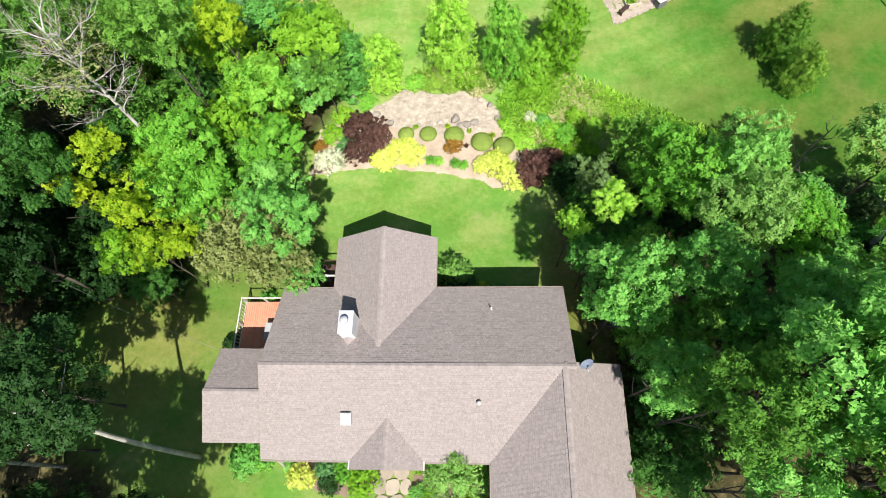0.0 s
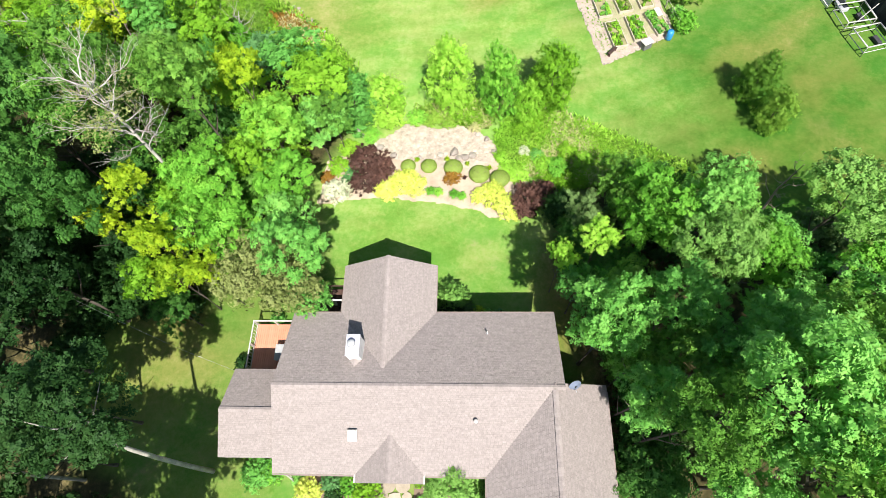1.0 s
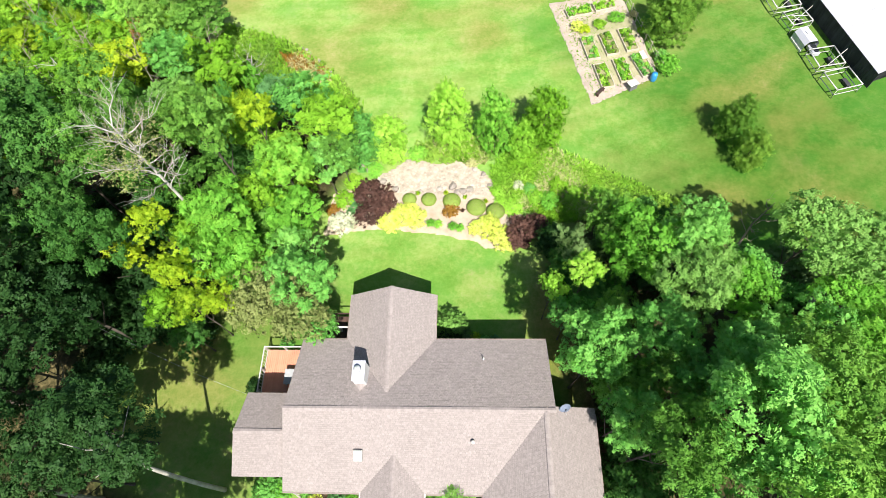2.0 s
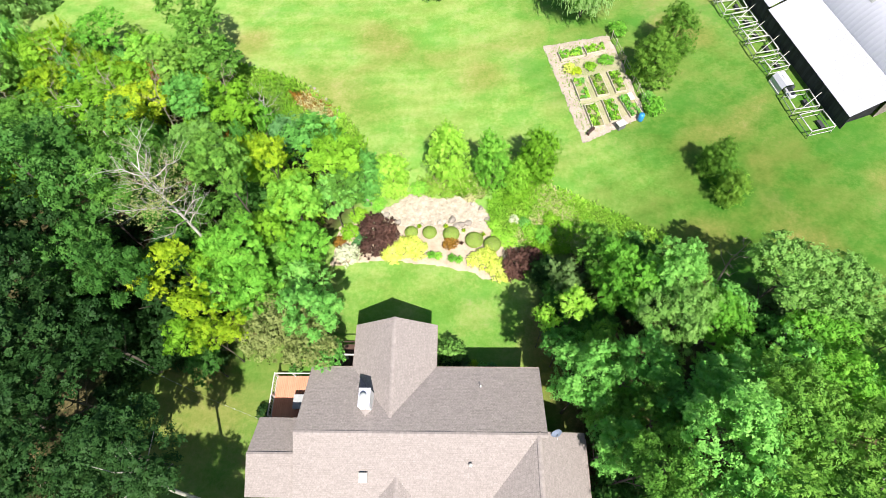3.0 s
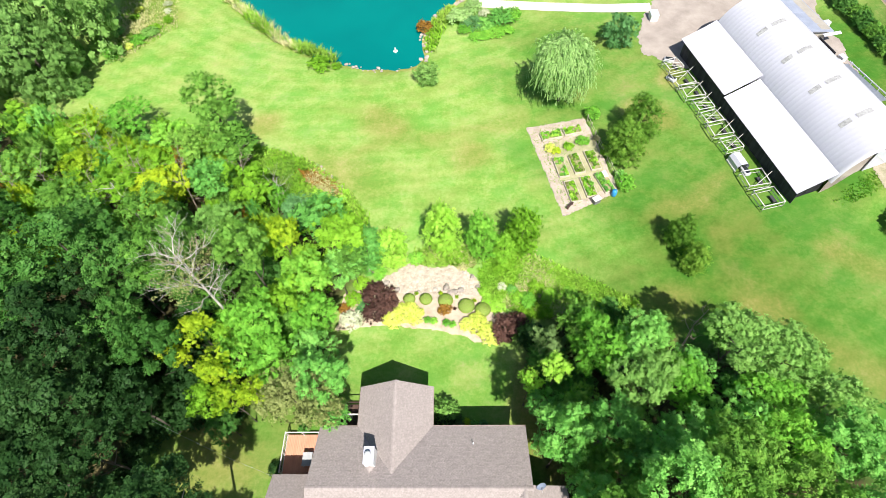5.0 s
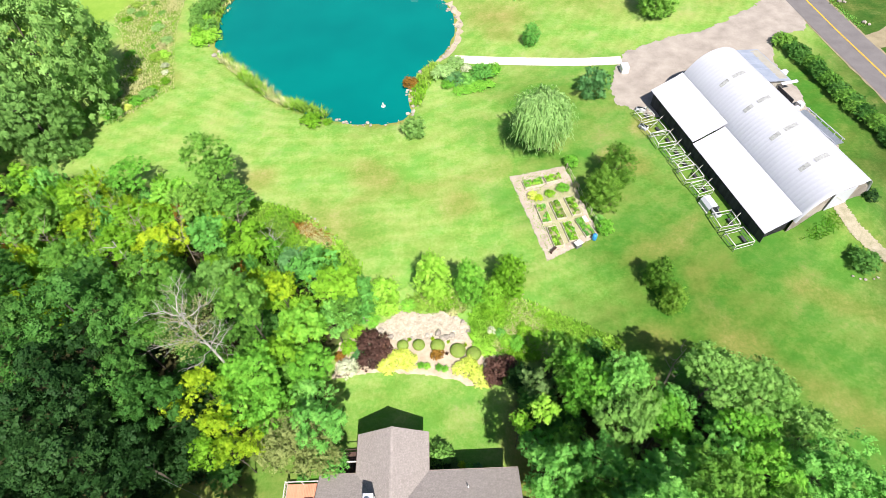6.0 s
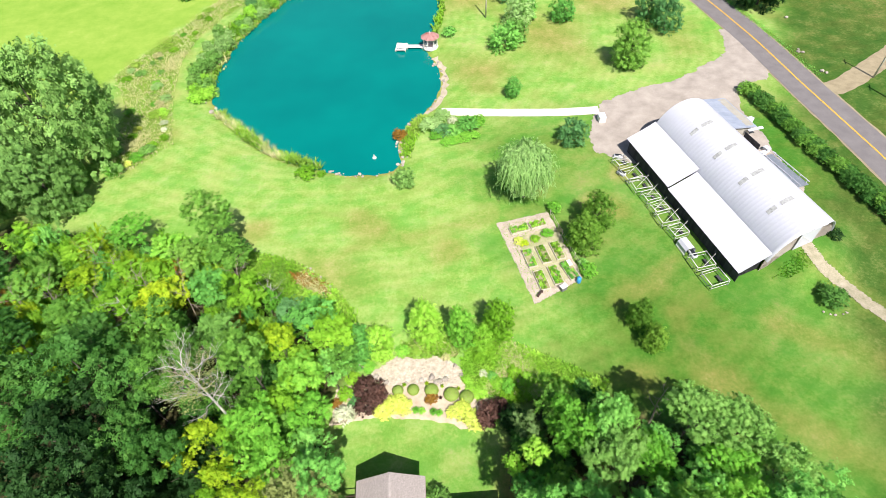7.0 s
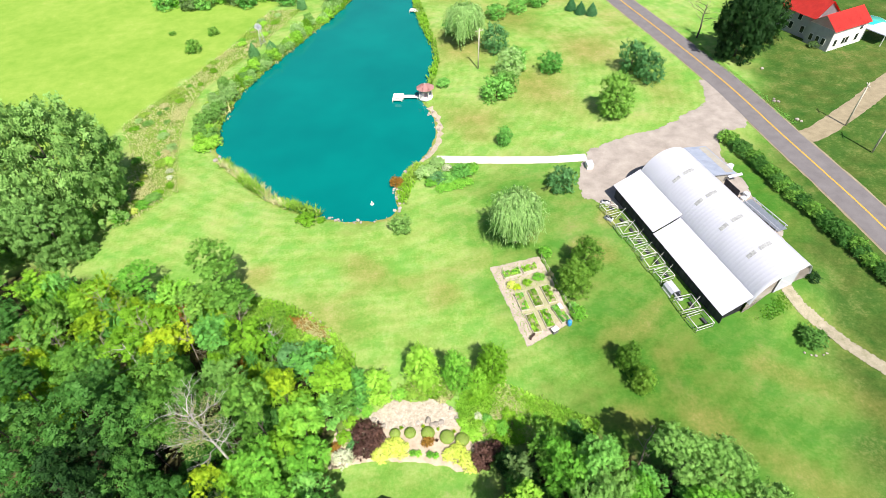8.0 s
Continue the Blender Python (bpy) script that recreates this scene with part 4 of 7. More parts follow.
# ---- barn ----
BARN_TURN, SHEAR = 12.5, 0.12
BARN_X, BARN_Y = 38.49, 36.48
BZ = gz(38.9, 36.4)
barn = thing("barn", (BARN_X, BARN_Y, BZ), "long white metal barn with an arched roof and a low lean-to", "barn", turn=BARN_TURN)
BL = 27.6
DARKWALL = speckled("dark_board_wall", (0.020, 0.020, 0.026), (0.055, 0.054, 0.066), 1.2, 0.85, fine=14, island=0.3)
BARNEND = speckled("tan_end_wall", (0.40, 0.33, 0.30), (0.55, 0.48, 0.45), 0.8, 0.8)
ROOFLIGHT = speckled("translucent_roof_panel", (0.20, 0.20, 0.20), (0.50, 0.50, 0.51), 2.2, 0.5, fine=5)


def bp(x, y, z):
    return (x, y + SHEAR * x, z)


def ribbed(name, profile, y0, y1, pitch=0.32, rib=0.014, thick=0.05, parent=barn):
    """Sheet metal with ribs running down a profile of (x, z) points."""
    ys = []
    y = y0
    while y < y1 - 1e-6:
        e = min(y + pitch, y1)
        ys += [(y, 0), (y + (e - y) * 0.72, 0), (y + (e - y) * 0.80, rib), (y + (e - y) * 0.92, rib)]
        y = e
    ys.append((y1, 0))
    verts, faces = [], []
    n = len(profile)
    norms = []
    for i in range(n):
        a, b = profile[max(i - 1, 0)], profile[min(i + 1, n - 1)]
        d = math.hypot(b[0] - a[0], b[1] - a[1])
        norms.append((-(b[1] - a[1]) / d, (b[0] - a[0]) / d))
    for y, h in ys:
        for (x, z), (nx, nz) in zip(profile, norms):
            verts.append(bp(x + nx * h, y, z + nz * h))
    for j in range(len(ys) - 1):
        for i in range(n - 1):
            faces.append((j * n + i, j * n + i + 1, (j + 1) * n + i + 1, (j + 1) * n + i))
    # underside and edges
    k = len(verts)
    for y in (y0, y1):
        for (x, z), (nx, nz) in zip(profile, norms):
            verts.append(bp(x - nx * thick, y, z - nz * thick))
    last = (len(ys) - 1) * n
    for i in range(n - 1):
        faces.append((k + i, k + n + i, k + n + i + 1, k + i + 1))
        faces.append((i + 1, i, k + i, k + i + 1))
        faces.append((last + i, last + i + 1, k + n + i + 1, k + n + i))
    return mesh_object(name, verts, faces, METAL_WHITE, parent)


ARCH = [(9.75 + 5.35 * math.cos(a), 0.6 + 6.55 * math.sin(a) ** 0.92) for a in [math.pi * (0.93 - 0.93 * i / 26) for i in range(27)]]
arched = ribbed("arched_roof", ARCH, 0.1, BL - 0.3, 0.60, 0.005)
arched.data.polygons.foreach_set("use_smooth", [True] * len(arched.data.polygons))
# the arch's open end is cut back on its east side
for v in arched.data.vertices:
    u = (v.co.y - SHEAR * v.co.x - 0.1) / (BL - 0.4)
    south = 0.35 + 0.34 * max(0.0, v.co.x - 10.2)
    v.co.y = south + u * (27.9 + 0.03 * v.co.x - south)
ribbed("lower_roof", [(0.35, 2.10), (2.3, 2.68), (3.9, 3.18), (4.85, 3.55)], 0.0, 16.0)
ribbed("upper_roof", [(0.25, 2.45), (2.3, 3.06), (4.0, 3.62), (5.05, 4.05)], 16.0, BL + 0.1)
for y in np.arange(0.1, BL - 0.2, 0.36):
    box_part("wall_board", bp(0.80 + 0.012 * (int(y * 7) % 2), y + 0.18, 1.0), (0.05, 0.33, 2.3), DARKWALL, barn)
for y, nm in ((0.25, "end_wall"), (BL - 1.6, "end_wall")):
    bm = bmesh.new()
    base = [(ARCH[0][0], y, 0)] + [(x, y, z - 0.05) for x, z in ARCH] + [(ARCH[-1][0], y, -0.2)]
    f = bm.faces.new([bm.verts.new(bp(*p)) for p in base])
    bmesh.ops.solidify(bm, geom=[f], thickness=0.12)
    part(nm, bm, BARNEND if y < 5 else DARKWALL, barn)
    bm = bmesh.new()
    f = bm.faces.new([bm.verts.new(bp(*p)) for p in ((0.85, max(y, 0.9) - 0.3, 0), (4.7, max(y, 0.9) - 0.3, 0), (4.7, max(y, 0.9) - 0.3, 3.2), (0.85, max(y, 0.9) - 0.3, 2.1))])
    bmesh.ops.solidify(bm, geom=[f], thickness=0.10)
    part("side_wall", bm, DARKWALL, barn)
big_door = box_part("door", bp(10.1, 0.07, 3.85), (3.1, 0.08, 2.9), METAL_WHITE, barn, rz=6.8)
box_part("door_brace", bp(10.1, 0.0, 3.85), (2.9, 0.03, 0.14), TRIM, big_door, ry=38, rz=6.8)
# translucent strips in the arch, each a run of short panels
for y in (4.0, 9.6, 15.2, 20.8):
    for lo, hi in ((6, 7), (7, 8), (9, 10), (10, 11), (11, 12)):
        prof = ARCH[lo:hi + 1]
        verts, faces = [], []
        for (x, z) in prof:
            nx, nz = (x - 9.75) / 5.35, (z - 0.6) / 6.55
            verts += [bp(x + nx * 0.03, y, z + nz * 0.03), bp(x + nx * 0.03, y + 0.6, z + nz * 0.03), bp(x, y, z), bp(x, y + 0.6, z)]
        for q in range(len(prof) - 1):
            a, b = 4 * q, 4 * q + 4
            faces += [(a, a + 1, b + 1, b), (a, b, b + 2, a + 2), (a + 1, a + 3, b + 3, b + 1)]
        mesh_object("roof_light", verts, faces, ROOFLIGHT, barn)
# east annex under a low metal roof
annex = thing("barn_annex", (BARN_X, BARN_Y, BZ), "low flat-roofed grey metal annex against the barn", "shed", turn=BARN_TURN)
ANNEX = speckled("blue_grey_metal", (0.22, 0.25, 0.33), (0.34, 0.37, 0.46), 0.7, 0.5)
bm = bmesh.new()
add_box(bm, bp(17.2, 26.0, 1.2), (5.6, 7.4, 3.0))
part("wall", bm, SIDING, annex)
box_part("roof", bp(17.3, 26.0, 2.85), (6.4, 8.2, 0.16), ANNEX, annex, ry=9)
for y in (23.6, 25.0, 26.4, 27.8, 29.2):
    box_part("roof_seam", bp(17.3, y, 2.955), (6.3, 0.06, 0.05), ANNEX, annex, ry=9)
box_part("awning", bp(20.2, 21.3, 2.2), (2.6, 0.5, 0.07), METAL_WHITE, annex, rx=12)
box_part("panel", bp(18.3, 19.6, 1.0), (0.12, 3.4, 2.4), DARKWALL, annex)
box_part("panel", bp(18.6, 20.0, 0.9), (0.10, 2.6, 1.4), ANNEX, annex, ry=-16)
loader = thing("loading_ramp", (BARN_X, BARN_Y, BZ), "long pale metal loading ramp with side rails", "ramp", turn=BARN_TURN)
box_part("floor", bp(19.6, 13.0, 0.75), (1.7, 7.4, 0.12), FLUE, loader, rz=3)
for dx in (-0.85, 0.85):
    box_part("side_rail", bp(19.6 + dx, 13.0, 1.2), (0.08, 7.3, 0.12), METAL_WHITE, loader, rz=3)
    for k in range(6):
        box_part("post", bp(19.6 + dx, 9.6 + k * 1.35, 0.6), (0.08, 0.08, 1.3), METAL_WHITE, loader)
for (x, y, sx, sy, h) in [(22.0, 24.6, 1.5, 0.7, 0.8), (20.1, 17.8, 0.7, 0.9, 0.7), (19.2, 17.4, 0.9, 0.6, 0.5)]:
    v = pose(BARN_X, BARN_Y, BZ, 0, 0, BARN_TURN) @ Vector(bp(x, y, 0))
    cr = thing("crate", (v.x, v.y, gz(v.x, v.y)), "pale weathered crate on the gravel", "crate", "crates by the barn", turn=BARN_TURN + 8)
    box_part("body", (0, 0, h / 2), (sx, sy, h), TRIM, cr, bevel=0.02)
    box_part("lid", (0, 0, h + 0.03), (sx + 0.06, sy + 0.06, 0.06), METAL_WHITE, cr, bevel=0.01)

# ---- animal pens along the barn ----
PIPE = speckled("galvanised_pipe", (0.32, 0.32, 0.31), (0.72, 0.71, 0.69), 3, 0.6, 0.0)


def pen(w, d, gated=False):
    p = thing("pen", (0, 0, 0), "open pen of galvanised pipe panels on the grass", "animal pen", "pens along the barn")
    for (x0, y0, x1, y1) in [(0, 0, -d, 0), (-d, 0, -d, w), (-d, w, 0, w), (0, 0, 0, w)]:
        panel = tube_part("panel", [(x0, y0, 1.05), (x1, y1, 1.05)], 0.058, PIPE, p)
        tube_part("rail", [(x0, y0, 0.42), (x1, y1, 0.42)], 0.036, PIPE, panel, sides=6)
        for k in (0.0, 1.0):
            tube_part("upright", [(x0 + (x1 - x0) * k, y0 + (y1 - y0) * k, -0.05), (x0 + (x1 - x0) * k, y0 + (y1 - y0) * k, 1.12)], 0.035, PIPE, panel, sides=6)
    if gated:
        gate = tube_part("gate", [(0.1, w * 0.4, 1.0), (-d * 0.8, w * 0.62, 1.1)], 0.04, PIPE, p)
        tube_part("rail", [(0.1, w * 0.4, 0.55), (-d * 0.8, w * 0.62, 0.6)], 0.026, PIPE, gate, sides=6)
        tube_part("brace", [(-d * 0.1, w * 0.42, 0.1), (-d * 0.7, w * 0.6, 1.08)], 0.024, PIPE, gate, sides=6)
    box_part("trough", (-0.45, w * 0.5, 0.25), (0.4, 0.9, 0.3), DARKWALL, p, bevel=0.03)
    return p


first_pen = pen(2.25, 2.5)
gated_pen = pen(1.9, 2.1, True)
BM = pose(BARN_X, BARN_Y, 0, 0, 0, BARN_TURN)
for k, (x, y, a) in enumerate([(-0.35, 0.1, 2), (-0.4, 2.9, -3), (-0.4, 8.8, 4), (-0.35, 11.2, -2), (-0.4, 13.6, 5), (-0.4, 15.9, 1), (-0.4, 18.3, -4), (-0.45, 20.9, 3), (-0.5, 24.3, 6)]):
    v = BM @ Vector(bp(x, y, 0))
    m = pose(v.x, v.y, gz(v.x - 1.2, v.y), 0, 0, BARN_TURN + a)
    if k == 0:
        first_pen.matrix_basis = m
    elif k == 2:
        gated_pen.matrix_basis = m
    elif k in (4, 5, 8):
        copy_thing(gated_pen, m)
    else:
        copy_thing(first_pen, m)
v = BM @ Vector(bp(-1.9, 7.2, 0))
hutch = thing("calf_hutch", (v.x, v.y, gz(v.x, v.y)), "white plastic calf hutch beside the pens", "hutch", turn=BARN_TURN)
bm = bmesh.new()
for i, (x, z) in enumerate([(-0.75, 0), (-0.72, 0.8), (-0.4, 1.2), (0.4, 1.2), (0.72, 0.8), (0.75, 0)]):
    bm.verts.new((x, -1.0, z)), bm.verts.new((x, 1.0, z))
bm.verts.ensure_lookup_table()
for i in range(5):
    bm.faces.new((bm.verts[2 * i], bm.verts[2 * i + 2], bm.verts[2 * i + 3], bm.verts[2 * i + 1]))
bm.faces.new([bm.verts[2 * i + 1] for i in range(6)])
part("shell", bm, METAL_WHITE, hutch)
box_part("vent", (0, 0.2, 1.24), (0.3, 0.5, 0.08), TRIM, hutch, bevel=0.02)
box_part("side_skirt", (-0.78, 0, 0.1), (0.06, 2.0, 0.2), TRIM, hutch)
for k, (x, y) in enumerate([(-1.6, 5.9), (-2.6, 23.4), (-1.2, 26.9)]):
    v = BM @ Vector(bp(x, y, 0))
    tb = thing("bathtub_trough", (v.x, v.y, gz(v.x, v.y)), "white water trough on the grass", "trough", "water troughs", turn=BARN_TURN + 30 * k)
    bm = bmesh.new()
    add_box(bm, (0, 0, 0.28), (0.75, 1.35, 0.5), bevel=0.12)
    part("tub", bm, METAL_WHITE, tb)
    box_part("water", (0, 0, 0.535), (0.5, 1.1, 0.01), GLASS_DARK, tb)
for k, (x, y, a) in enumerate([(-0.6, 3.4, 35), (-0.7, 9.6, 48), (-0.5, 12.1, 30), (-0.9, 14.6, 55), (-0.6, 17.4, 40), (-0.8, 19.6, 33), (-0.6, 22.6, 50)]):
    v = BM @ Vector(bp(x, y, 0))
    ob = tube_part("pole", [(v.x - 1.2, v.y - 0.3, gz(v.x, v.y) + 0.3), (v.x + 0.7, v.y + 1.0, gz(v.x, v.y) + 1.35)], [0.045, 0.04], PIPE, sides=6)
    tagged(ob, "loose grey pipe leaning against the barn wall", "pole", "leaning poles")

# ---- garden bed and terrace behind the house ----
MULCH = speckled("pale_mulch", (0.36, 0.27, 0.20), (0.58, 0.48, 0.38), 1.2, 0.95, fine=16, bump_strength=0.5)
STONE = speckled("fieldstone", (0.30, 0.250, 0.200), (0.58, 0.500, 0.425), 1.6, 0.9, fine=18, island=0.22)
STONE_PALE = speckled("pale_rock", (0.25, 0.215, 0.19), (0.45, 0.40, 0.355), 2.0, 0.9, fine=15, island=0.4)


def stone_mesh(name, seed, material, flat=0.45):
    r = random.Random(seed)
    bm = bmesh.new()
    bmesh.ops.create_icosphere(bm, subdivisions=1, radius=0.5)
    for v in bm.verts:
        v.co *= r.uniform(0.75, 1.12)
        v.co.z *= flat
    me = bpy.data.meshes.new(name)
    bm.to_mesh(me)
    bm.free()
    me.materials.append(material)
    return me


ROCKS = [stone_mesh("rock", k, STONE_PALE, 0.6) for k in range(4)]
FLAGS = [stone_mesh("flagstone", 20 + k, STONE, 0.22) for k in range(4)]


def rock(x, y, size, label="pale weathered rock lying on the ground", group="", seed=0, lift=0.0):
    r = random.Random(int(x * 77 + y * 31 + seed))
    ob = new("rock", ROCKS[r.randrange(4)])
    ob.matrix_basis = pose(x, y, gz(x, y) + lift + size * 0.16, 0, 0, r.uniform(0, 360)) @ Matrix.Diagonal((size, size * r.uniform(0.7, 1.1), size * 0.9, 1))
    return tagged(ob, label, "rock", group)


for k, (a, q) in enumerate([(3.9, 0.36), (4.25, 0.3), (4.5, 0.42), (4.95, 0.3), (5.2, 0.38)]):
    rock(48.9 + 2.1 * math.cos(a), 32.7 + 1.9 * math.sin(a), q, "small pale stone ringing the round bush", "bush edging stones", k)


PATIO = [(-6.9, 28.5), (-5.0, 29.8), (-3.9, 30.6), (-2.5, 30.5), (-0.8, 29.9), (0.9, 30.0), (3.0, 29.3), (4.1, 28.4), (3.9, 26.6), (2.7, 26.6), (0.9, 26.5), (-1.9, 26.9), (-4.6, 27.2), (-6.1, 28.0)]
BED = [(-10.9, 22.8), (-7.9, 23.2), (-5.0, 23.4), (-1.8, 23.0), (2.3, 22.2), (3.5, 21.6), (5.1, 21.2), (6.4, 22.6), (7.2, 24.2), (6.0, 25.6), (4.2, 26.6), (3.9, 27.6), (-5, 27.8), (-7, 28.8), (-10.5, 27)]
region_sheet("mulch_bed", BED, 0.05, MULCH, "pale mulched planting bed behind the lawn", "garden bed", 0.22, 0.2)
region_sheet("terrace", PATIO, 0.10, STONE, "rough tan fieldstone terrace beside the garden bed", "terrace", 0.2, 0.35)
terrace = thing("stone_paving", (0, 0, 0), "uneven tan stones paving the garden terrace", "paving", kind="structure")
r = random.Random(5)
spots = []
for _ in range(5000):
    x, y = r.uniform(-7, 4.3), r.uniform(26.2, 30.8)
    s = r.uniform(0.18, 0.52)
    if float(poly_distance(np.array([x]), np.array([y]), PATIO)[0]) > -0.12 or any(math.hypot(x - a, y - b) < 0.42 * (s + c) for a, b, c in spots):
        continue
    spots.append((x, y, s))
    if len(spots) >= 260:
        break
for x, y, s in spots:
    ob = new("flagstone", FLAGS[r.randrange(4)])
    ob.parent = terrace
    ob.matrix_basis = pose(x, y, gz(x, y) + 0.11, r.uniform(-7, 7), r.uniform(-7, 7), r.uniform(0, 360)) @ Matrix.Diagonal((s, s * r.uniform(0.7, 1.15), s * 0.9, 1))
for x, y, s in [(0.6, 27.6, 1.1), (1.5, 27.1, 0.9), (2.2, 27.3, 0.8), (-0.6, 27.4, 0.7), (1.0, 27.0, 0.7), (-4.7, 27.5, 0.7), (-5.9, 28.3, 0.8), (-8.1, 29.9, 0.8), (-7.4, 29.5, 0.6), (3.4, 28.9, 0.7), (2.6, 29.4, 0.6), (4.0, 27.6, 0.7), (-2.4, 27.2, 0.5)]:
    rock(x, y, s, "pale rough boulder edging the stone terrace", "terrace boulders", lift=0.08)
for x, y, s in [(-3.34, 26.25, 0.72), (-1.56, 26.2, 0.76), (0.53, 26.0, 0.88), (2.74, 25.3, 0.95), (4.45, 24.85, 0.90)]:
    shrub(x, y, s, 0.8, "moss", "clipped", "clipped rounded olive-green shrub in the mulch bed", "clipped bed shrubs")
for x, y, s, h in [(-6.6, 26.3, 1.75, 1.9), (-6.9, 24.7, 1.25, 1.6), (-5.6, 25.7, 1.2, 1.6)]:
    shrub(x, y, s, h, "purple", "shrub", "dense dark purple-leaved shrub in the bed", "purple shrubs")
for x, y, s, h in [(6.6, 22.7, 1.35, 1.7), (7.9, 23.2, 1.1, 1.6), (6.3, 21.7, 0.9, 1.3)]:
    shrub(x, y, s, h, "purple", "shrub", "dark wine-red shrub at the edge of the trees", "purple shrubs")
for x, y, s in [(-4.9, 24.0, 1.05), (-3.7, 24.5, 1.15), (-2.6, 24.2, 0.95), (-5.6, 23.8, 0.6), (-3.2, 25.2, 0.7)]:
    shrub(x, y, s, 0.95, "gold", "shrub", "low spreading golden-yellow shrub along the lawn", "golden shrubs")
for x, y, s in [(3.1, 23.2, 0.95), (4.2, 22.9, 1.1), (4.9, 21.9, 0.95), (3.9, 23.8, 0.8), (5.3, 21.3, 0.6)]:
    shrub(x, y, s, 0.95, "gold", "shrub", "low spreading golden-yellow shrub along the lawn", "golden shrubs")
shrub(-9.2, 23.7, 1.15, 1.3, "white", "shrub", "round shrub covered with white flower heads")
shrub(0.42, 25.0, 0.72, 0.8, "rust", "shrub", "small rust-brown shrub in the mulch bed")


def tuft(x, y, radius, height, colour, label, blades=160, group="", name="grass_tuft"):
    """An arching clump of narrow leaves."""
    rr = np.random.default_rng(int(abs(x * 50 + y * 9)) + 3)
    a = rr.uniform(0, 2 * math.pi, blades)
    out = rr.uniform(0.15, 1, blades) * radius
    foot = np.stack([np.cos(a) * radius * 0.15, np.sin(a) * radius * 0.15, np.zeros(blades)], 1)
    mid = np.stack([np.cos(a) * out * 0.55, np.sin(a) * out * 0.55, height * rr.uniform(0.6, 1.0, blades)], 1)
    tip = np.stack([np.cos(a) * out, np.sin(a) * out, height * rr.uniform(0.25, 0.95, blades)], 1)
    side = np.stack([-np.sin(a), np.cos(a), np.zeros(blades)], 1) * radius * 0.07
    v1 = np.stack([foot - side * 0.5, foot + side * 0.5, mid + side, mid - side], 1)
    v2 = np.stack([mid - side, mid + side, tip + side * 0.1, tip - side * 0.1], 1)
    ob = new(name, quads_mesh(name, np.concatenate([v1, v2]).reshape(-1, 3), LEAF[colour]))
    ob.location = (x, y, gz(x, y) + 0.03)
    return tagged(ob, label, "plant", group)


for x, y in [(-1.35, 23.75), (-0.65, 23.65), (0.6, 23.4), (1.25, 23.25)]:
    tuft(x, y, 0.55, 0.5, "bright", "bright green tufted daylily in the bed", 160, "daylilies")
tuft(-7.9, 25.6, 0.85, 0.9, "blue", "blue-green arching ornamental grass clump", 220)
tuft(-8.6, 25.0, 0.6, 0.6, "blue", "blue-green arching ornamental grass clump", 160)
shrub(-9.3, 26.3, 0.9, 1.0, "lime", "shrub", "loose lime-green shrub in the bed")
shrub(-10.3, 25.3, 0.6, 0.6, "rust", "shrub", "low rust-red perennial in the bed")
tuft(1.5, 25.0, 0.3, 0.4, "purple", "small purple-leaved plant in the mulch", 60)
for x, y in [(-2.6, 26.9), (0.0, 26.9), (1.75, 26.4), (3.6, 25.9)]:
    tuft(x, y, 0.35, 0.45, "yellow", "small yellow-green daylily between the shrubs", 70, "daylilies")


def blades(name, outline, count, height, colours, label, category, seed, clear=None, width=0.05):
    """Tall grass and weeds over a stretch of ground, one mesh a colour."""
    rr = np.random.default_rng(seed)
    xs, ys = [p[0] for p in outline], [p[1] for p in outline]
    X = rr.uniform(min(xs), max(xs), count * 4)
    Y = rr.uniform(min(ys), max(ys), count * 4)
    inside = poly_distance(X, Y, outline) < rr.normal(0, 0.35, len(X)) * 0.6
    if clear:
        inside &= poly_distance(X, Y, clear) > rr.normal(0, 0.25, len(X))
    X, Y = X[inside][:count], Y[inside][:count]
    patch = np.sin(X * 0.5 + seed) + np.cos(Y * 0.43 - seed) + 0.9 * np.sin(X * 0.23 - Y * 0.27) + rr.normal(0, 0.35, len(X))
    order = np.argsort(np.argsort(patch)) * len(colours) // max(1, len(X))
    Z = ground(X, Y)
    for k, colour in enumerate(colours):
        m = order == k
        n = int(m.sum())
        p = np.stack([X[m], Y[m], Z[m]], 1)
        vs = []
        for j in range(5):
            a = rr.uniform(0, 2 * math.pi, n)
            h = height * rr.uniform(0.45, 1.15, n) * (1 + 0.25 * np.sin(p[:, 0] * 0.6))
            lean = rr.uniform(0.35, 1.1, n) * h
            d = np.stack([np.cos(a), np.sin(a), np.zeros(n)], 1)
            s = np.stack([-np.sin(a), np.cos(a), np.zeros(n)], 1) * (width * rr.uniform(0.6, 1.6, n))[:, None]
            foot = p + d * 0.05
            mid = p + d * (lean * 0.4)[:, None] + np.array([0, 0, 1]) * (h * 0.7)[:, None]
            tip = p + d * lean[:, None] + np.array([0, 0, 1]) * h[:, None]
            vs.append(np.stack([foot - s * 0.6, mid - s, tip, mid + s], 1))
        ob = new(name, quads_mesh(name, np.concatenate(vs).reshape(-1, 3), LEAF[colour]))
        tagged(ob, label, category, kind="stuff")


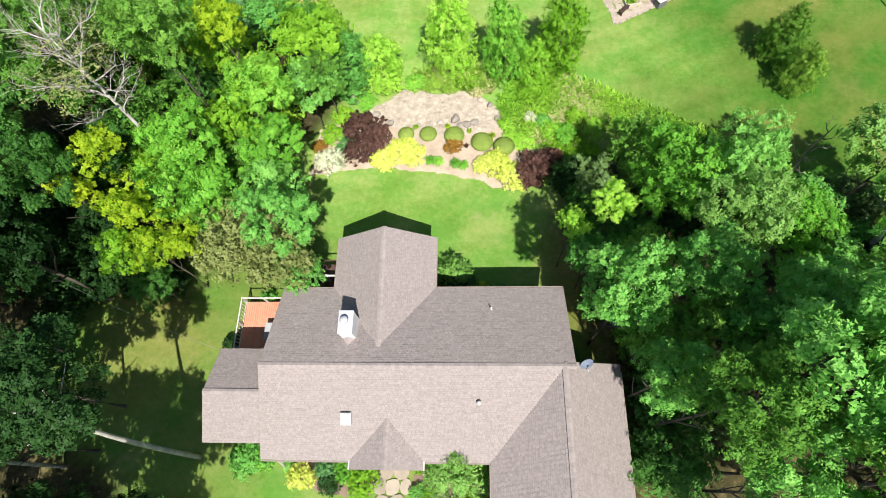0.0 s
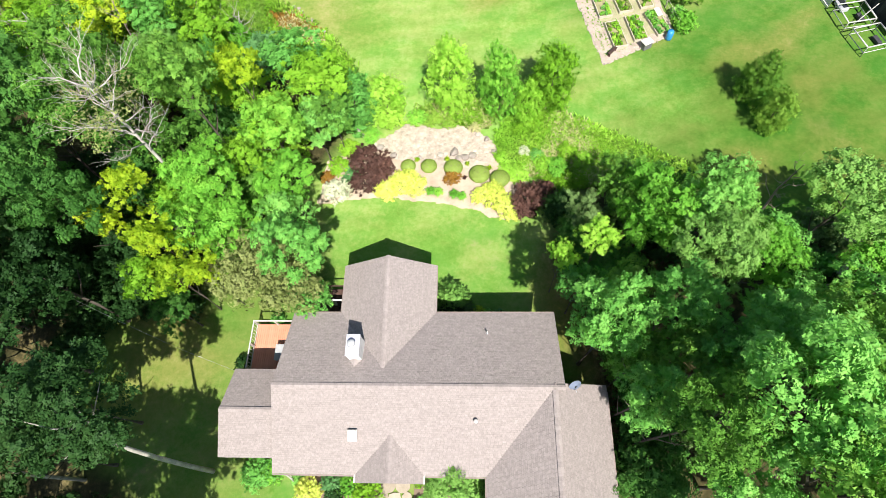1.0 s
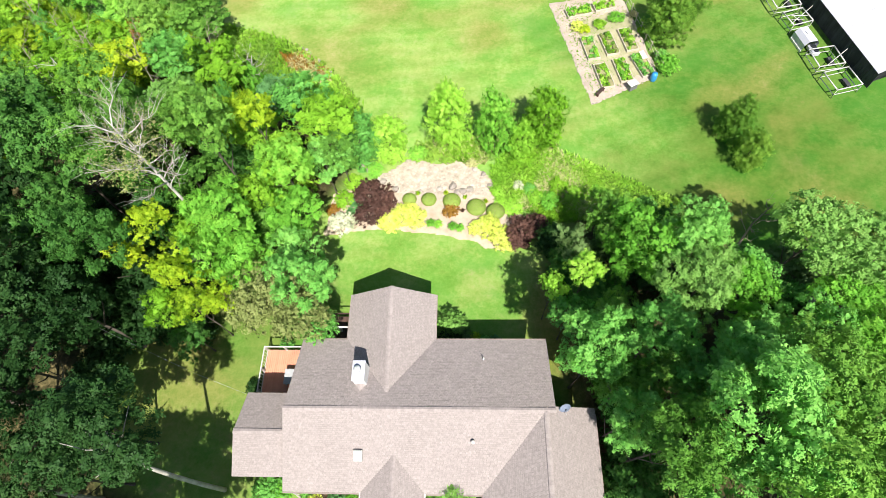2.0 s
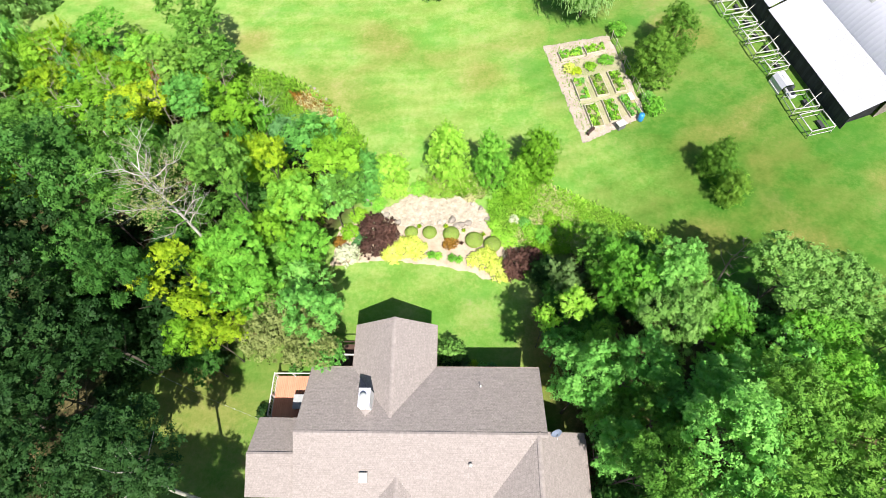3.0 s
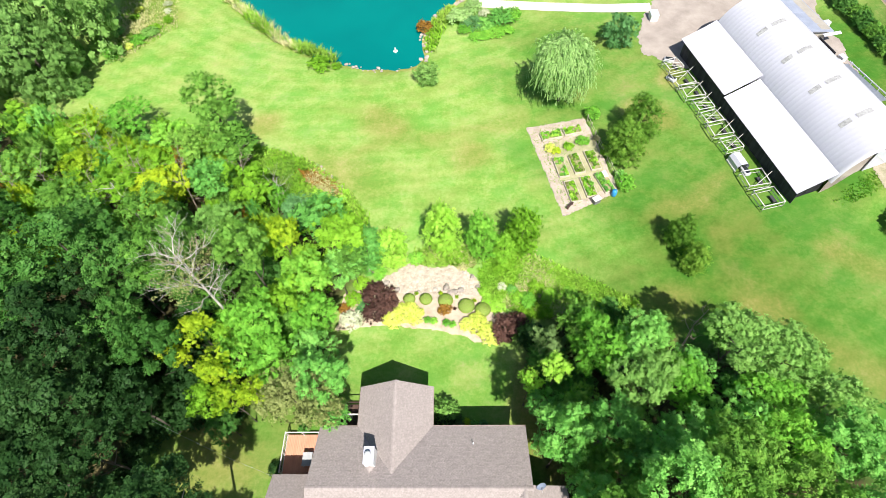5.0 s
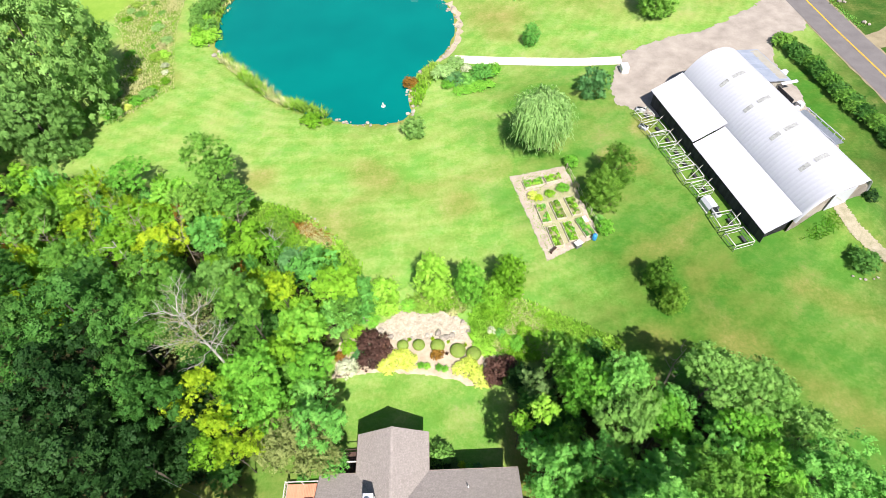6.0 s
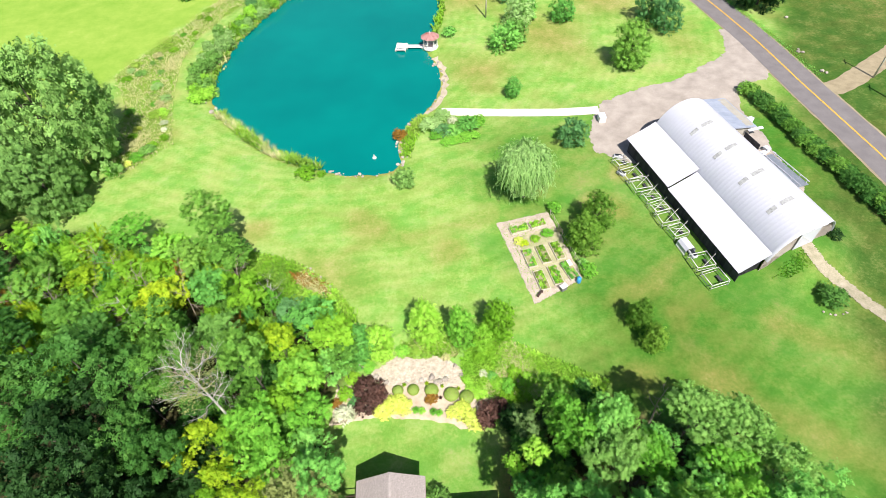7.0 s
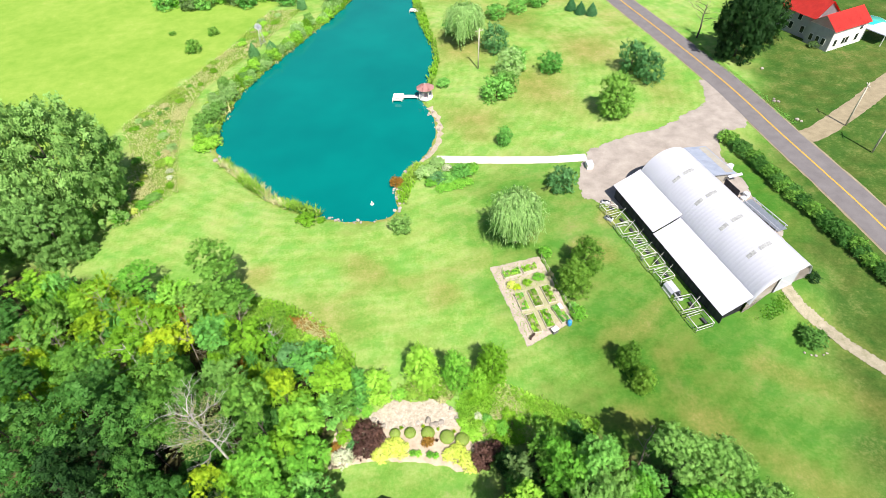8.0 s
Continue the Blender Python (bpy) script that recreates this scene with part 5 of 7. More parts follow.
WILD_E = [(4.4, 27.5), (4.2, 29.5), (5.5, 31), (9, 31.8), (12.8, 29.6), (17.3, 27.2), (20.5, 25.2), (19, 23.5), (13, 24), (9.5, 24), (6.5, 25.5)]
blades("wild_plants", WILD_E, 9500, 0.42, ["fresh", "reed", "fresh", "lime", "fresh", "straw", "lime"], "tall mixed wild grasses and perennials", "wild plants", 3, width=0.038)
for x, y, s, h, c in [(5.2, 25.9, 0.8, 0.5, "fresh"), (6.1, 25.2, 0.8, 0.5, "fresh"), (4.8, 27.0, 0.7, 0.5, "fresh"), (7.6, 27.2, 0.6, 0.7, "mid"), (8.1, 26.3, 0.8, 0.8, "fresh"), (9.2, 25.9, 0.9, 0.9, "bright"), (6.6, 27.6, 0.5, 0.6, "white"),
                     (10.2, 27.3, 0.9, 0.9, "lime"), (11.6, 26.3, 1.0, 0.8, "fresh"), (13.6, 26.4, 1.0, 0.8, "bright"), (15.5, 25.4, 1.1, 0.9, "fresh"), (6.3, 29.6, 0.8, 1.0, "lime"), (7.4, 30.4, 0.9, 1.1, "lime"), (17.4, 24.8, 1.0, 1.1, "mid"),
                     (-6.8, 29.6, 0.8, 0.5, "bright"), (-8.6, 28.2, 0.9, 0.8, "lime"), (-2.6, 31.2, 0.9, 0.6, "bright"), (-1.3, 31.0, 0.9, 0.6, "reed"), (0.2, 30.6, 0.7, 0.5, "reed"), (2.4, 30.1, 0.6, 0.6, "straw")]:
    shrub(x, y, s, h, c, "shrub", "leafy flowering perennial clump at the lawn edge", "perennial clumps", "perennial")
MEADOW_L = [(-26, 49.5), (-21, 47.5), (-17.6, 45.8), (-14, 43.2), (-11, 40.2), (-8.4, 36.2), (-10, 34.5), (-14, 37.5), (-19, 41), (-25, 44)]
blades("wild_plants", [(-3.0, 30.9), (0.5, 30.5), (3.4, 30.0), (4.3, 31.2), (3.2, 32.6), (-0.5, 32.9), (-2.8, 32.2)], 1300, 0.45, ["lime", "fresh", "straw", "reed"], "tall grass between the terrace and young trees", "tall grass", 4, width=0.03)
DRY_L = [(-18.4, 44.6), (-15.8, 44.4), (-13.4, 42.6), (-11.8, 40.2), (-12.6, 39.6), (-14.8, 40.8), (-17.4, 42.4)]
blades("wild_plants", MEADOW_L, 4200, 0.45, ["lime", "fresh", "reed", "lime", "sallow"], "tall yellow-green weeds at the wood's edge", "wild plants", 5, clear=DRY_L, width=0.05)
blades("bank_weeds", [(43.8, 36.8), (46.5, 38.4), (48.0, 39.2), (48.4, 37.6), (46.0, 36.2)], 420, 0.10, ["lime", "bright"], "low green weeds on the bank by the barn", "weeds", 17, width=0.045)
blades("dry_weeds", DRY_L, 1500, 0.25, ["straw", "rust", "straw", "rust"], "low withered reddish weeds at the wood's edge", "dry weeds", 6, width=0.035)
for x, y in [(-15.8, 45.2), (-15.2, 44.9), (-14.8, 44.4), (-13.6, 43.2), (-12.2, 41.6)]:
    rock(x, y, 0.45, "small pale stone at the lawn edge", "edging stones")

# ---- beds and path before the house ----
SOIL = speckled("brown_soil", (0.16, 0.11, 0.08), (0.30, 0.22, 0.17), 1.5, 0.95, fine=14)
region_sheet("front_bed", [(-9.8, 2.2), (-9.6, 0.4), (-6, -0.2), (-4.4, 0.0), (-4.2, 2.2)], 0.04, SOIL, "brown soil bed along the house front", "garden bed", 0.4, 0.1)
region_sheet("front_bed_east", [(-1.7, 2.2), (-1.9, -3), (2.2, -3), (2.4, 2.2)], 0.04, SOIL, "brown soil bed beside the entrance path", "garden bed", 0.4, 0.1)
path = thing("flagstone_path", (0, 0, 0), "irregular tan flagstone path to the front door", "path", kind="structure")
SLAB = speckled("tan_flagstone", (0.30, 0.255, 0.20), (0.46, 0.395, 0.32), 1.4, 0.9, fine=14, island=0.3)
r = random.Random(11)
for k, (x, y, sx, sy) in enumerate([(-3.6, 1.15, 1.0, 0.7), (-2.6, 1.2, 0.85, 0.75), (-3.9, 0.35, 0.7, 0.8), (-3.1, 0.35, 0.8, 0.85), (-2.3, 0.4, 0.65, 0.8), (-3.7, -0.5, 0.9, 0.75), (-2.8, -0.5, 0.85, 0.8), (-3.3, -1.3, 1.0, 0.75), (-2.4, -1.3, 0.7, 0.75), (2.45, 0.3, 0.6, 0.5)]):
    bm = bmesh.new()
    pts = [bm.verts.new((math.cos(a) * sx / 2 * r.uniform(0.88, 1.12), math.sin(a) * sy / 2 * r.uniform(0.88, 1.12), 0)) for a in [i * math.pi / 4 + 0.39 for i in range(8)]]
    f = bm.faces.new(pts)
    ext = bmesh.ops.extrude_face_region(bm, geom=[f])
    bmesh.ops.translate(bm, vec=(0, 0, 0.09), verts=[v for v in ext["geom"] if isinstance(v, bmesh.types.BMVert)])
    ob = part("slab", bm, SLAB, path)
    ob.matrix_basis = pose(x, y, gz(x, y) + 0.0, 0, 0, r.uniform(-20, 20)) @ Matrix.Diagonal((1.2, 1.2, 1, 1))
for x, y, s, h, c, lab in [(-8.8, 0.9, 0.85, 1.2, "gold", "bright yellow rounded shrub in the front bed"), (-7.3, 1.2, 0.75, 0.9, "blue", "grey-green shrub in the front bed"), (-7.0, 0.5, 0.7, 0.9, "dark", "dark green shrub in the front bed"),
                           (-6.1, 1.2, 0.75, 0.9, "bright", "bright green leafy shrub in the front bed"), (-4.85, 0.75, 1.05, 1.3, "lime", "large rounded lime-green shrub by the path"), (-9.6, 1.5, 0.5, 0.6, "mid", "small green shrub in the front bed"),
                           (-1.55, 1.35, 0.3, 0.4, "lime", "small lime-green plant by the entrance"), (-1.5, 0.1, 0.5, 0.6, "mid", "low green plant by the entrance path"), (-0.9, 0.0, 0.4, 0.5, "lime", "low lime-green plant by the entrance path"),
                           (1.6, -0.2, 0.6, 0.6, "yellow", "yellow-flowered plant in the entrance bed"), (-12.2, 1.9, 1.2, 1.4, "mid", "spreading green shrub against the house wing"), (-11.3, 2.0, 0.9, 1.2, "bright", "spreading green shrub against the house wing")]:
    shrub(x, y, s, h, c, "shrub", lab)
tree(0.9, 1.5, 5.0, 1.75, "sage", "small", "small leafy ornamental tree in the entrance bed", depth=0.9)
for k in range(7):
    a, b = (-11.6 + k * 0.12, 1.2 + 0.12 * k, gz(-11.5, 1.3) + 0.12), (-10.4 + 0.10 * k, 2.3 - 0.16 * k, gz(-10.4, 2) + 0.25 + 0.05 * k)
    ob = tube_part("driftwood_branch", [a, ((a[0] + b[0]) / 2, (a[1] + b[1]) / 2 + 0.1, (a[2] + b[2]) / 2 + 0.12), b], [0.05, 0.045, 0.02], BIRCH, sides=6)
    tagged(ob, "bleached bare branch piled by the house corner", "branch", "branch pile")
for x, y, s, h, c, lab in [(0.55, 14.0, 1.25, 2.3, "sage", "tall dark olive shrub against the gable wall"), (0.6, 12.9, 1.0, 1.9, "dark", "dark green shrub in the angle of the house"), (1.6, 13.1, 0.8, 1.3, "olive", "olive-green shrub by the north wall"),
                           (2.5, 13.0, 0.6, 0.9, "yellow", "yellow-tipped shrub by the north wall"), (3.1, 12.7, 0.7, 0.9, "mid", "green shrub by the north wall"), (4.1, 12.7, 0.65, 0.8, "blue", "blue-green hosta by the north wall"),
                           (-14.6, 9.2, 0.7, 1.0, "dark", "dark green shrub beside the deck"), (-14.3, 7.7, 0.6, 1.2, "mid", "green climber beside the house wing"), (-12.6, 12.6, 0.6, 1.0, "mid", "green shrub behind the deck")]:
    shrub(x, y, s, h, c, "shrub", lab)
tarp = box_part("tarp", (11.7, 10.7, gz(11.7, 10.7) + 0.2), (0.9, 0.6, 0.4), speckled("blue_tarp", (0.12, 0.28, 0.55), (0.25, 0.42, 0.70), 4, 0.5), bevel=0.12)
tagged(tarp, "small folded blue tarp on the ground", "tarp")

# ---- vegetable garden ----
PLOT = [(11.0, 50.7), (18.6, 52.0), (20.85, 39.6), (14.1, 36.3)]
GRAVEL_PINK = speckled("pinkish_stone_chips", (0.31, 0.25, 0.205), (0.52, 0.435, 0.375), 1.0, 0.95, fine=12, bump_strength=0.5)
region_sheet("garden_plot", PLOT, 0.05, GRAVEL_PINK, "pinkish stone-chip ground of the vegetable garden", "garden plot", 0.5, 0.05)
blades("garden_weeds", [(11.5, 50.2), (18.2, 51.4), (20.3, 40.0), (14.3, 37.0)], 1500, 0.10, ["bright", "lime", "reed"], "low green seedlings over the garden soil", "seedlings", 21, width=0.05)
WEEDY = speckled("weedy_soil", (0.23, 0.25, 0.10), (0.46, 0.40, 0.29), 0.9, 0.95, fine=9, bump_strength=0.5)
region_sheet("weedy_plot", [(13.0, 48.0), (18.9, 49.2), (20.3, 39.9), (15.8, 38.0), (14.3, 42.0)], 0.065, WEEDY, "weedy green soil between the raised beds", "garden plot", 0.3, 0.35)
TIMBER = speckled("weathered_timber", (0.38, 0.34, 0.27), (0.60, 0.55, 0.46), 2.0, 0.9, fine=16)
VEG_SOIL = speckled("garden_soil", (0.18, 0.18, 0.08), (0.40, 0.36, 0.20), 1.5, 0.95, fine=12)
border = thing("stone_edging", (0, 0, 0), "rough pale stones edging the vegetable garden", "edging", kind="structure")
r = random.Random(3)
for (ax, ay), (bx, by), wide in ((PLOT[3], PLOT[0], 1.0), (PLOT[0], PLOT[1], 0.9), (PLOT[3], PLOT[2], 0.5)):
    n = int(math.hypot(bx - ax, by - ay) / 0.30)
    for i in range(n):
        for row in (0, 1, 2):
            u = (i + r.uniform(0.1, 0.9)) / n
            off = r.uniform(0.0, wide) if row else r.uniform(-0.1, 0.15)
            nx, ny = (by - ay), -(bx - ax)
            q = math.hypot(nx, ny)
            if (nx * (16 - ax) + ny * (44 - ay)) < 0:
                nx, ny = -nx, -ny
            x, y = ax + (bx - ax) * u + nx / q * off, ay + (by - ay) * u + ny / q * off
            ob = new("stone", (ROCKS if row == 0 else FLAGS)[r.randrange(4)])
            ob.parent = border
            s = r.uniform(0.14, 0.24)
            ob.matrix_basis = pose(x, y, gz(x, y) + 0.045, 0, 0, r.uniform(0, 360)) @ Matrix.Diagonal((s, s * 0.8, s * 0.8, 1))


def raised_bed(x, y, w, l, turn, crops, label):
    b = thing("raised_bed", (x, y, gz(x, y) + 0.03), label, "raised bed", "raised garden beds", turn=turn)
    for sx, sy, cx, cy in ((0.07, l, -w / 2, 0), (0.07, l, w / 2, 0), (w - 0.07, 0.07, 0, -l / 2 + 0.035), (w - 0.07, 0.07, 0, l / 2 - 0.035)):
        box_part("plank", (cx, cy, 0.15), (sx, sy, 0.30), TIMBER, b, bevel=0.01)
    box_part("soil", (0, 0, 0.10), (w - 0.07, l - 0.14, 0.24), VEG_SOIL, b)
    rr = random.Random(int(x * 10 + y))
    for i in range(int(w / 0.36)):
        for j in range(int(l / 0.36)):
            if rr.random() < 0.22:
                continue
            c = crops[(i + j // 3) % len(crops)]
            s = rr.uniform(0.16, 0.26)
            ob = new("plant", crown_mesh("sprout", rr.randrange(3), c))
            ob.parent = b
            ob.matrix_basis = pose(-w / 2 + 0.25 + i * 0.36 + rr.uniform(-0.06, 0.06), -l / 2 + 0.28 + j * 0.36, 0.28 + s * 0.3, 0, 0, rr.uniform(0, 360)) @ Matrix.Diagonal((s, s, s * rr.uniform(0.7, 1.4), 1))
    return b


CROWN_VERTS["sprout"] = [crown_verts(5, 5, 5, 0.60, clump=0.26, tuft=0.22, ragged=0.05) for _ in range(3)]
for x, y, w, l, a, crops in [(13.95, 49.05, 1.25, 2.75, -76, ["bright", "fresh"]), (16.65, 49.7, 1.25, 2.3, -76, ["fresh", "lime"]), (14.55, 43.6, 1.2, 3.2, 10, ["bright", "mid", "fresh"]), (16.5, 44.0, 1.3, 3.0, 11, ["sallow", "lime", "tan"]),
                             (18.45, 44.5, 1.2, 3.2, 11, ["fresh", "sallow", "lime"]), (15.5, 39.75, 1.25, 3.2, 10, ["fresh", "lime", "tan"]), (17.4, 40.35, 1.25, 3.1, 10, ["bright", "fresh", "lime"]), (19.4, 40.85, 1.35, 3.0, 17, ["mid", "bright"])]:
    raised_bed(x, y, w, l, a, crops, "timber-framed raised bed planted with vegetables")
for x, y, s, h, c, lab in [(13.6, 46.7, 0.75, 0.8, "gold", "clump of yellow flowers in the vegetable garden"), (14.2, 46.3, 0.6, 0.7, "yellow", "clump of yellow flowers in the vegetable garden"), (15.85, 46.9, 0.65, 0.7, "lime", "lime-green leafy crop in the vegetable garden"),
                           (17.7, 47.7, 0.85, 0.7, "bright", "bright green leafy crop in the vegetable garden"), (21.6, 40.3, 1.1, 1.6, "bright", "bushy green shrub beside the garden fence"), (21.2, 41.6, 0.7, 1.3, "mid", "green climber on the garden fence"),
                           (19.45, 52.1, 1.0, 1.7, "bright", "bushy green shrub at the garden corner"), (19.9, 45.6, 0.4, 0.7, "lime", "leafy plant along the garden fence"), (19.5, 48.0, 0.4, 0.7, "straw", "dry plant along the garden fence")]:
    shrub(x, y, s, h, c, "shrub", lab)
fence = thing("garden_fence", (0, 0, 0), "low weathered post fence along the vegetable garden", "fence")
for i in range(9):
    u = i / 8
    x, y = 18.8 + 2.2 * u, 51.4 - 11.2 * u
    box_part("post", (x, y, gz(x, y) + 0.55), (0.08, 0.08, 1.2), TIMBER, fence)
    if i:
        for z in (0.5, 0.95):
            tube_part("rail", [(px, py, gz(px, py) + z), (x, y, gz(x, y) + z)], 0.02, TIMBER, fence, sides=6)
    px, py = x, y
barrel = thing("barrel", (20.1, 39.0, gz(20.1, 39)), "blue plastic barrel at the garden corner", "barrel")
BLUE = speckled("blue_plastic", (0.02, 0.20, 0.52), (0.05, 0.33, 0.70), 3, 0.4)
tube_part("body", [(0, 0, 0), (0, 0, 0.1), (0, 0, 0.45), (0, 0, 0.8), (0, 0, 0.88)], [0.25, 0.29, 0.31, 0.29, 0.25], BLUE, barrel, sides=18)
tube_part("lid", [(0, 0, 0.88), (0, 0, 0.92)], 0.26, BLUE, barrel, sides=18)
bin_ = thing("compost_bin", (17.95, 38.1, gz(18, 38)), "dark square compost bin beside the beds", "compost bin", turn=28)
box_part("body", (0, 0, 0.35), (0.85, 0.6, 0.7), speckled("grey_plastic", (0.10, 0.10, 0.11), (0.2, 0.2, 0.21)), bin_, bevel=0.04)
box_part("lid", (0, 0, 0.74), (0.95, 0.7, 0.07), TRIM, bin_, bevel=0.02)
bench = thing("garden_bench", (14.9, 37.6, gz(15, 37.6)), "dark narrow bench on the garden's stone ground", "bench", turn=48)
box_part("seat", (0, 0, 0.42), (1.1, 0.3, 0.05), DARKWOOD, bench, bevel=0.01)
for dx in (-0.45, 0.45):
    box_part("leg", (dx, 0, 0.2), (0.06, 0.26, 0.42), DARKWOOD, bench)
sheet_ = box_part("cover_sheet", (19.5, 41.9, gz(19.5, 41.9) + 0.55), (0.5, 0.9, 0.05), TRIM, rz=20, rx=10)
tagged(sheet_, "white row cover lying over a raised bed", "row cover")

# ---- pond surroundings ----
SHORE = speckled("tan_shore", (0.30, 0.24, 0.17), (0.54, 0.46, 0.36), 0.8, 0.95, fine=9, bump_strength=0.6)
ribbon("shore_path", spline([(4.2, 98.6), (5.6, 94), (5.8, 89), (4.7, 84), (2.2, 79.8), (-0.4, 77.2), (-2.2, 73.6), (-2.4, 69.6)]), -0.55, 0.55, 0.05, SHORE, "bare tan earth strip along the pond shore", "path", 3, 0.40)
buoy = thing("float", (-7.2, 68.2, WATER - 0.05), "small white float on the pond water", "float")
tube_part("base", [(0, 0, 0), (0, 0, 0.12), (0, 0, 0.2)], [0.34, 0.36, 0.22], TRIM, buoy, sides=14)
tube_part("cone", [(0, 0, 0.2), (0, 0, 0.75)], [0.17, 0.04], TRIM, buoy, sides=12)
GAZ = (3.6, 102.6)
gazebo = thing("gazebo", (*GAZ, gz(*GAZ)), "small octagonal white gazebo with a red shingled roof", "gazebo")
RED = speckled("faded_red_shingle", (0.50, 0.25, 0.24), (0.66, 0.38, 0.37), 1.5, 0.85, fine=20)
tube_part("floor", [(0, 0, 0.0), (0, 0, 0.35)], 1.65, TRIM, gazebo, sides=8)
for k in range(8):
    a = math.radians(22.5 + 45 * k)
    b = math.radians(67.5 + 45 * k)
    p, q = Vector((1.5 * math.cos(a), 1.5 * math.sin(a), 0)), Vector((1.5 * math.cos(b), 1.5 * math.sin(b), 0))
    box_part("post", (p.x, p.y, 1.4), (0.12, 0.12, 2.3), TRIM, gazebo)
    if k != 5:
        for z in (0.55, 1.15):
            tube_part("rail", [(p.x, p.y, z), (q.x, q.y, z)], 0.04, TRIM, gazebo, sides=6)
        for j in (0.2, 0.4, 0.6, 0.8):
            m = p.lerp(q, j)
            box_part("baluster", (m.x, m.y, 0.85), (0.05, 0.05, 0.6), TRIM, gazebo)
    bm = bmesh.new()
    e0, e1 = Vector((2.0 * math.cos(a), 2.0 * math.sin(a), 2.45)), Vector((2.0 * math.cos(b), 2.0 * math.sin(b), 2.45))
    f = bm.faces.new([bm.verts.new(v) for v in (e0, e1, e1 * 0.1 + Vector((0, 0, 3.1)), e0 * 0.1 + Vector((0, 0, 3.1)))])
    bmesh.ops.solidify(bm, geom=[f], thickness=0.06)
    part("roof_panel", bm, RED, gazebo)
tube_part("finial", [(0, 0, 3.2), (0, 0, 3.4), (0, 0, 3.6)], [0.16, 0.08, 0.02], TRIM, gazebo)
PLANK = speckled("grey_dock_plank", (0.55, 0.53, 0.52), (0.75, 0.74, 0.73), 1.5, 0.8, fine=12, island=0.3)


def dock(at, turn, runs, label):
    d = thing("dock", (*at, WATER), label, "dock", turn=turn)
    for cx, cy, sx, sy in runs:
        n = int(sx / 0.22)
        for i in range(n):
            box_part("plank", (cx - sx / 2 + (i + 0.5) * sx / n, cy, 0.42), (sx / n - 0.02, sy, 0.05), PLANK, d)
        for dx in (-sx / 2 + 0.15, sx / 2 - 0.15):
            for dy in (-sy / 2 + 0.1, sy / 2 - 0.1):
                tube_part("pile", [(cx + dx, cy + dy, -1.2), (cx + dx, cy + dy, 0.55)], 0.07, TIMBER, d, sides=8)
    return d


d1 = dock((1.9, 103.0), 172, [(1.6, 0, 3.4, 1.2), (4.4, 0.2, 2.3, 3.0)], "white T-shaped wooden dock reaching into the pond")
box_part("bench", (4.3, 1.2, 0.75), (1.4, 0.5, 0.06), TRIM, d1)
box_part("bench_back", (4.3, 1.48, 1.0), (1.4, 0.06, 0.5), TRIM, d1)
for dx in (3.75, 4.85):
    box_part("bench_leg", (dx, 1.2, 0.58), (0.07, 0.4, 0.34), TRIM, d1)
dock((3.6, 151.0), 165, [(1.0, 0, 3.0, 2.2)], "small pale dock at the pond's far shore")
r = random.Random(21)
for x, y, size in [(-38.0, 84.6, 1.2), (-37.0, 83.7, 0.9), (-37.6, 86.0, 0.8), (-39.9, 88, 0.7), (-13.2, 64.6, 0.8)]:
    rock(x, y, size, "pale rock on the pond's edge", "pond rocks")
for line, count, off in ((spline([(-15.0, 65.6), (-12, 64.3), (-9, 63.7), (-6.2, 63.7), (-3.6, 64.8), (-2.0, 67.6)]), 34, 0.5), (spline([(-2.9, 69.6), (-2.8, 73.0), (-1.6, 76.2), (1.6, 79.6), (4.0, 82.8), (5.2, 87.5), (5.3, 92), (4.2, 97.0), (3.4, 99.6)]), 62, 0.75)):
    for k in range(count):
        x, y = line[min(len(line) - 1, int(r.random() * len(line)))]
        rock(x + r.uniform(-off, off), y + r.uniform(-0.5, 0.5), r.choice((0.22, 0.3, 0.38, 0.5, 0.75)), "pale rock on the pond's edge", "pond rocks", k)
REED_S = [(-37, 83.2), (-32.3, 78.0), (-28.2, 73.2), (-24, 69.6), (-20.3, 67.2), (-16, 65.6), (-15.6, 66.6), (-20, 69.3), (-24, 72), (-28, 75.5), (-32.2, 80.2), (-36, 84.8)]
blades("reeds", REED_S, 1500, 1.2, ["reed", "lime", "straw"], "tall green reeds along the pond's bank", "reeds", 8, width=0.05)
BANK_W = [(-39.5, 88), (-44, 92), (-45.5, 108), (-42, 118), (-36, 127), (-28, 143), (-21, 158), (-16, 163), (-20, 152), (-26, 138.5), (-34.5, 120), (-38, 111), (-39.2, 100)]
blades("reeds", BANK_W, 2600, 0.6, ["reed", "lime", "straw", "reed"], "tall reeds and weeds on the pond's west bank", "reeds", 9, width=0.08)
MEADOW_W = [(-61, 99), (-58, 107), (-52, 119), (-46.5, 133), (-39, 158), (-30, 158), (-36, 140), (-41, 128), (-47, 115), (-48.5, 104), (-47, 92), (-44, 80), (-42.5, 75), (-50, 66.5), (-52, 72), (-55, 88)]
blades("meadow_grass", MEADOW_W, 15000, 0.36, ["straw", "reed", "straw", "lime", "straw", "reed"], "tall tawny meadow grass beside the mown path", "meadow", 10, width=0.024)
SHORE_E = [(4.6, 107), (6.2, 112), (7.6, 119.5), (7.6, 127), (6.2, 138), (5.0, 149), (3.8, 158), (2.0, 158), (4.2, 138), (6.3, 127), (6.3, 119), (4.6, 111)]
blades("reeds", SHORE_E, 700, 0.9, ["reed", "lime"], "green reeds on the pond's east bank", "reeds", 12, width=0.08)
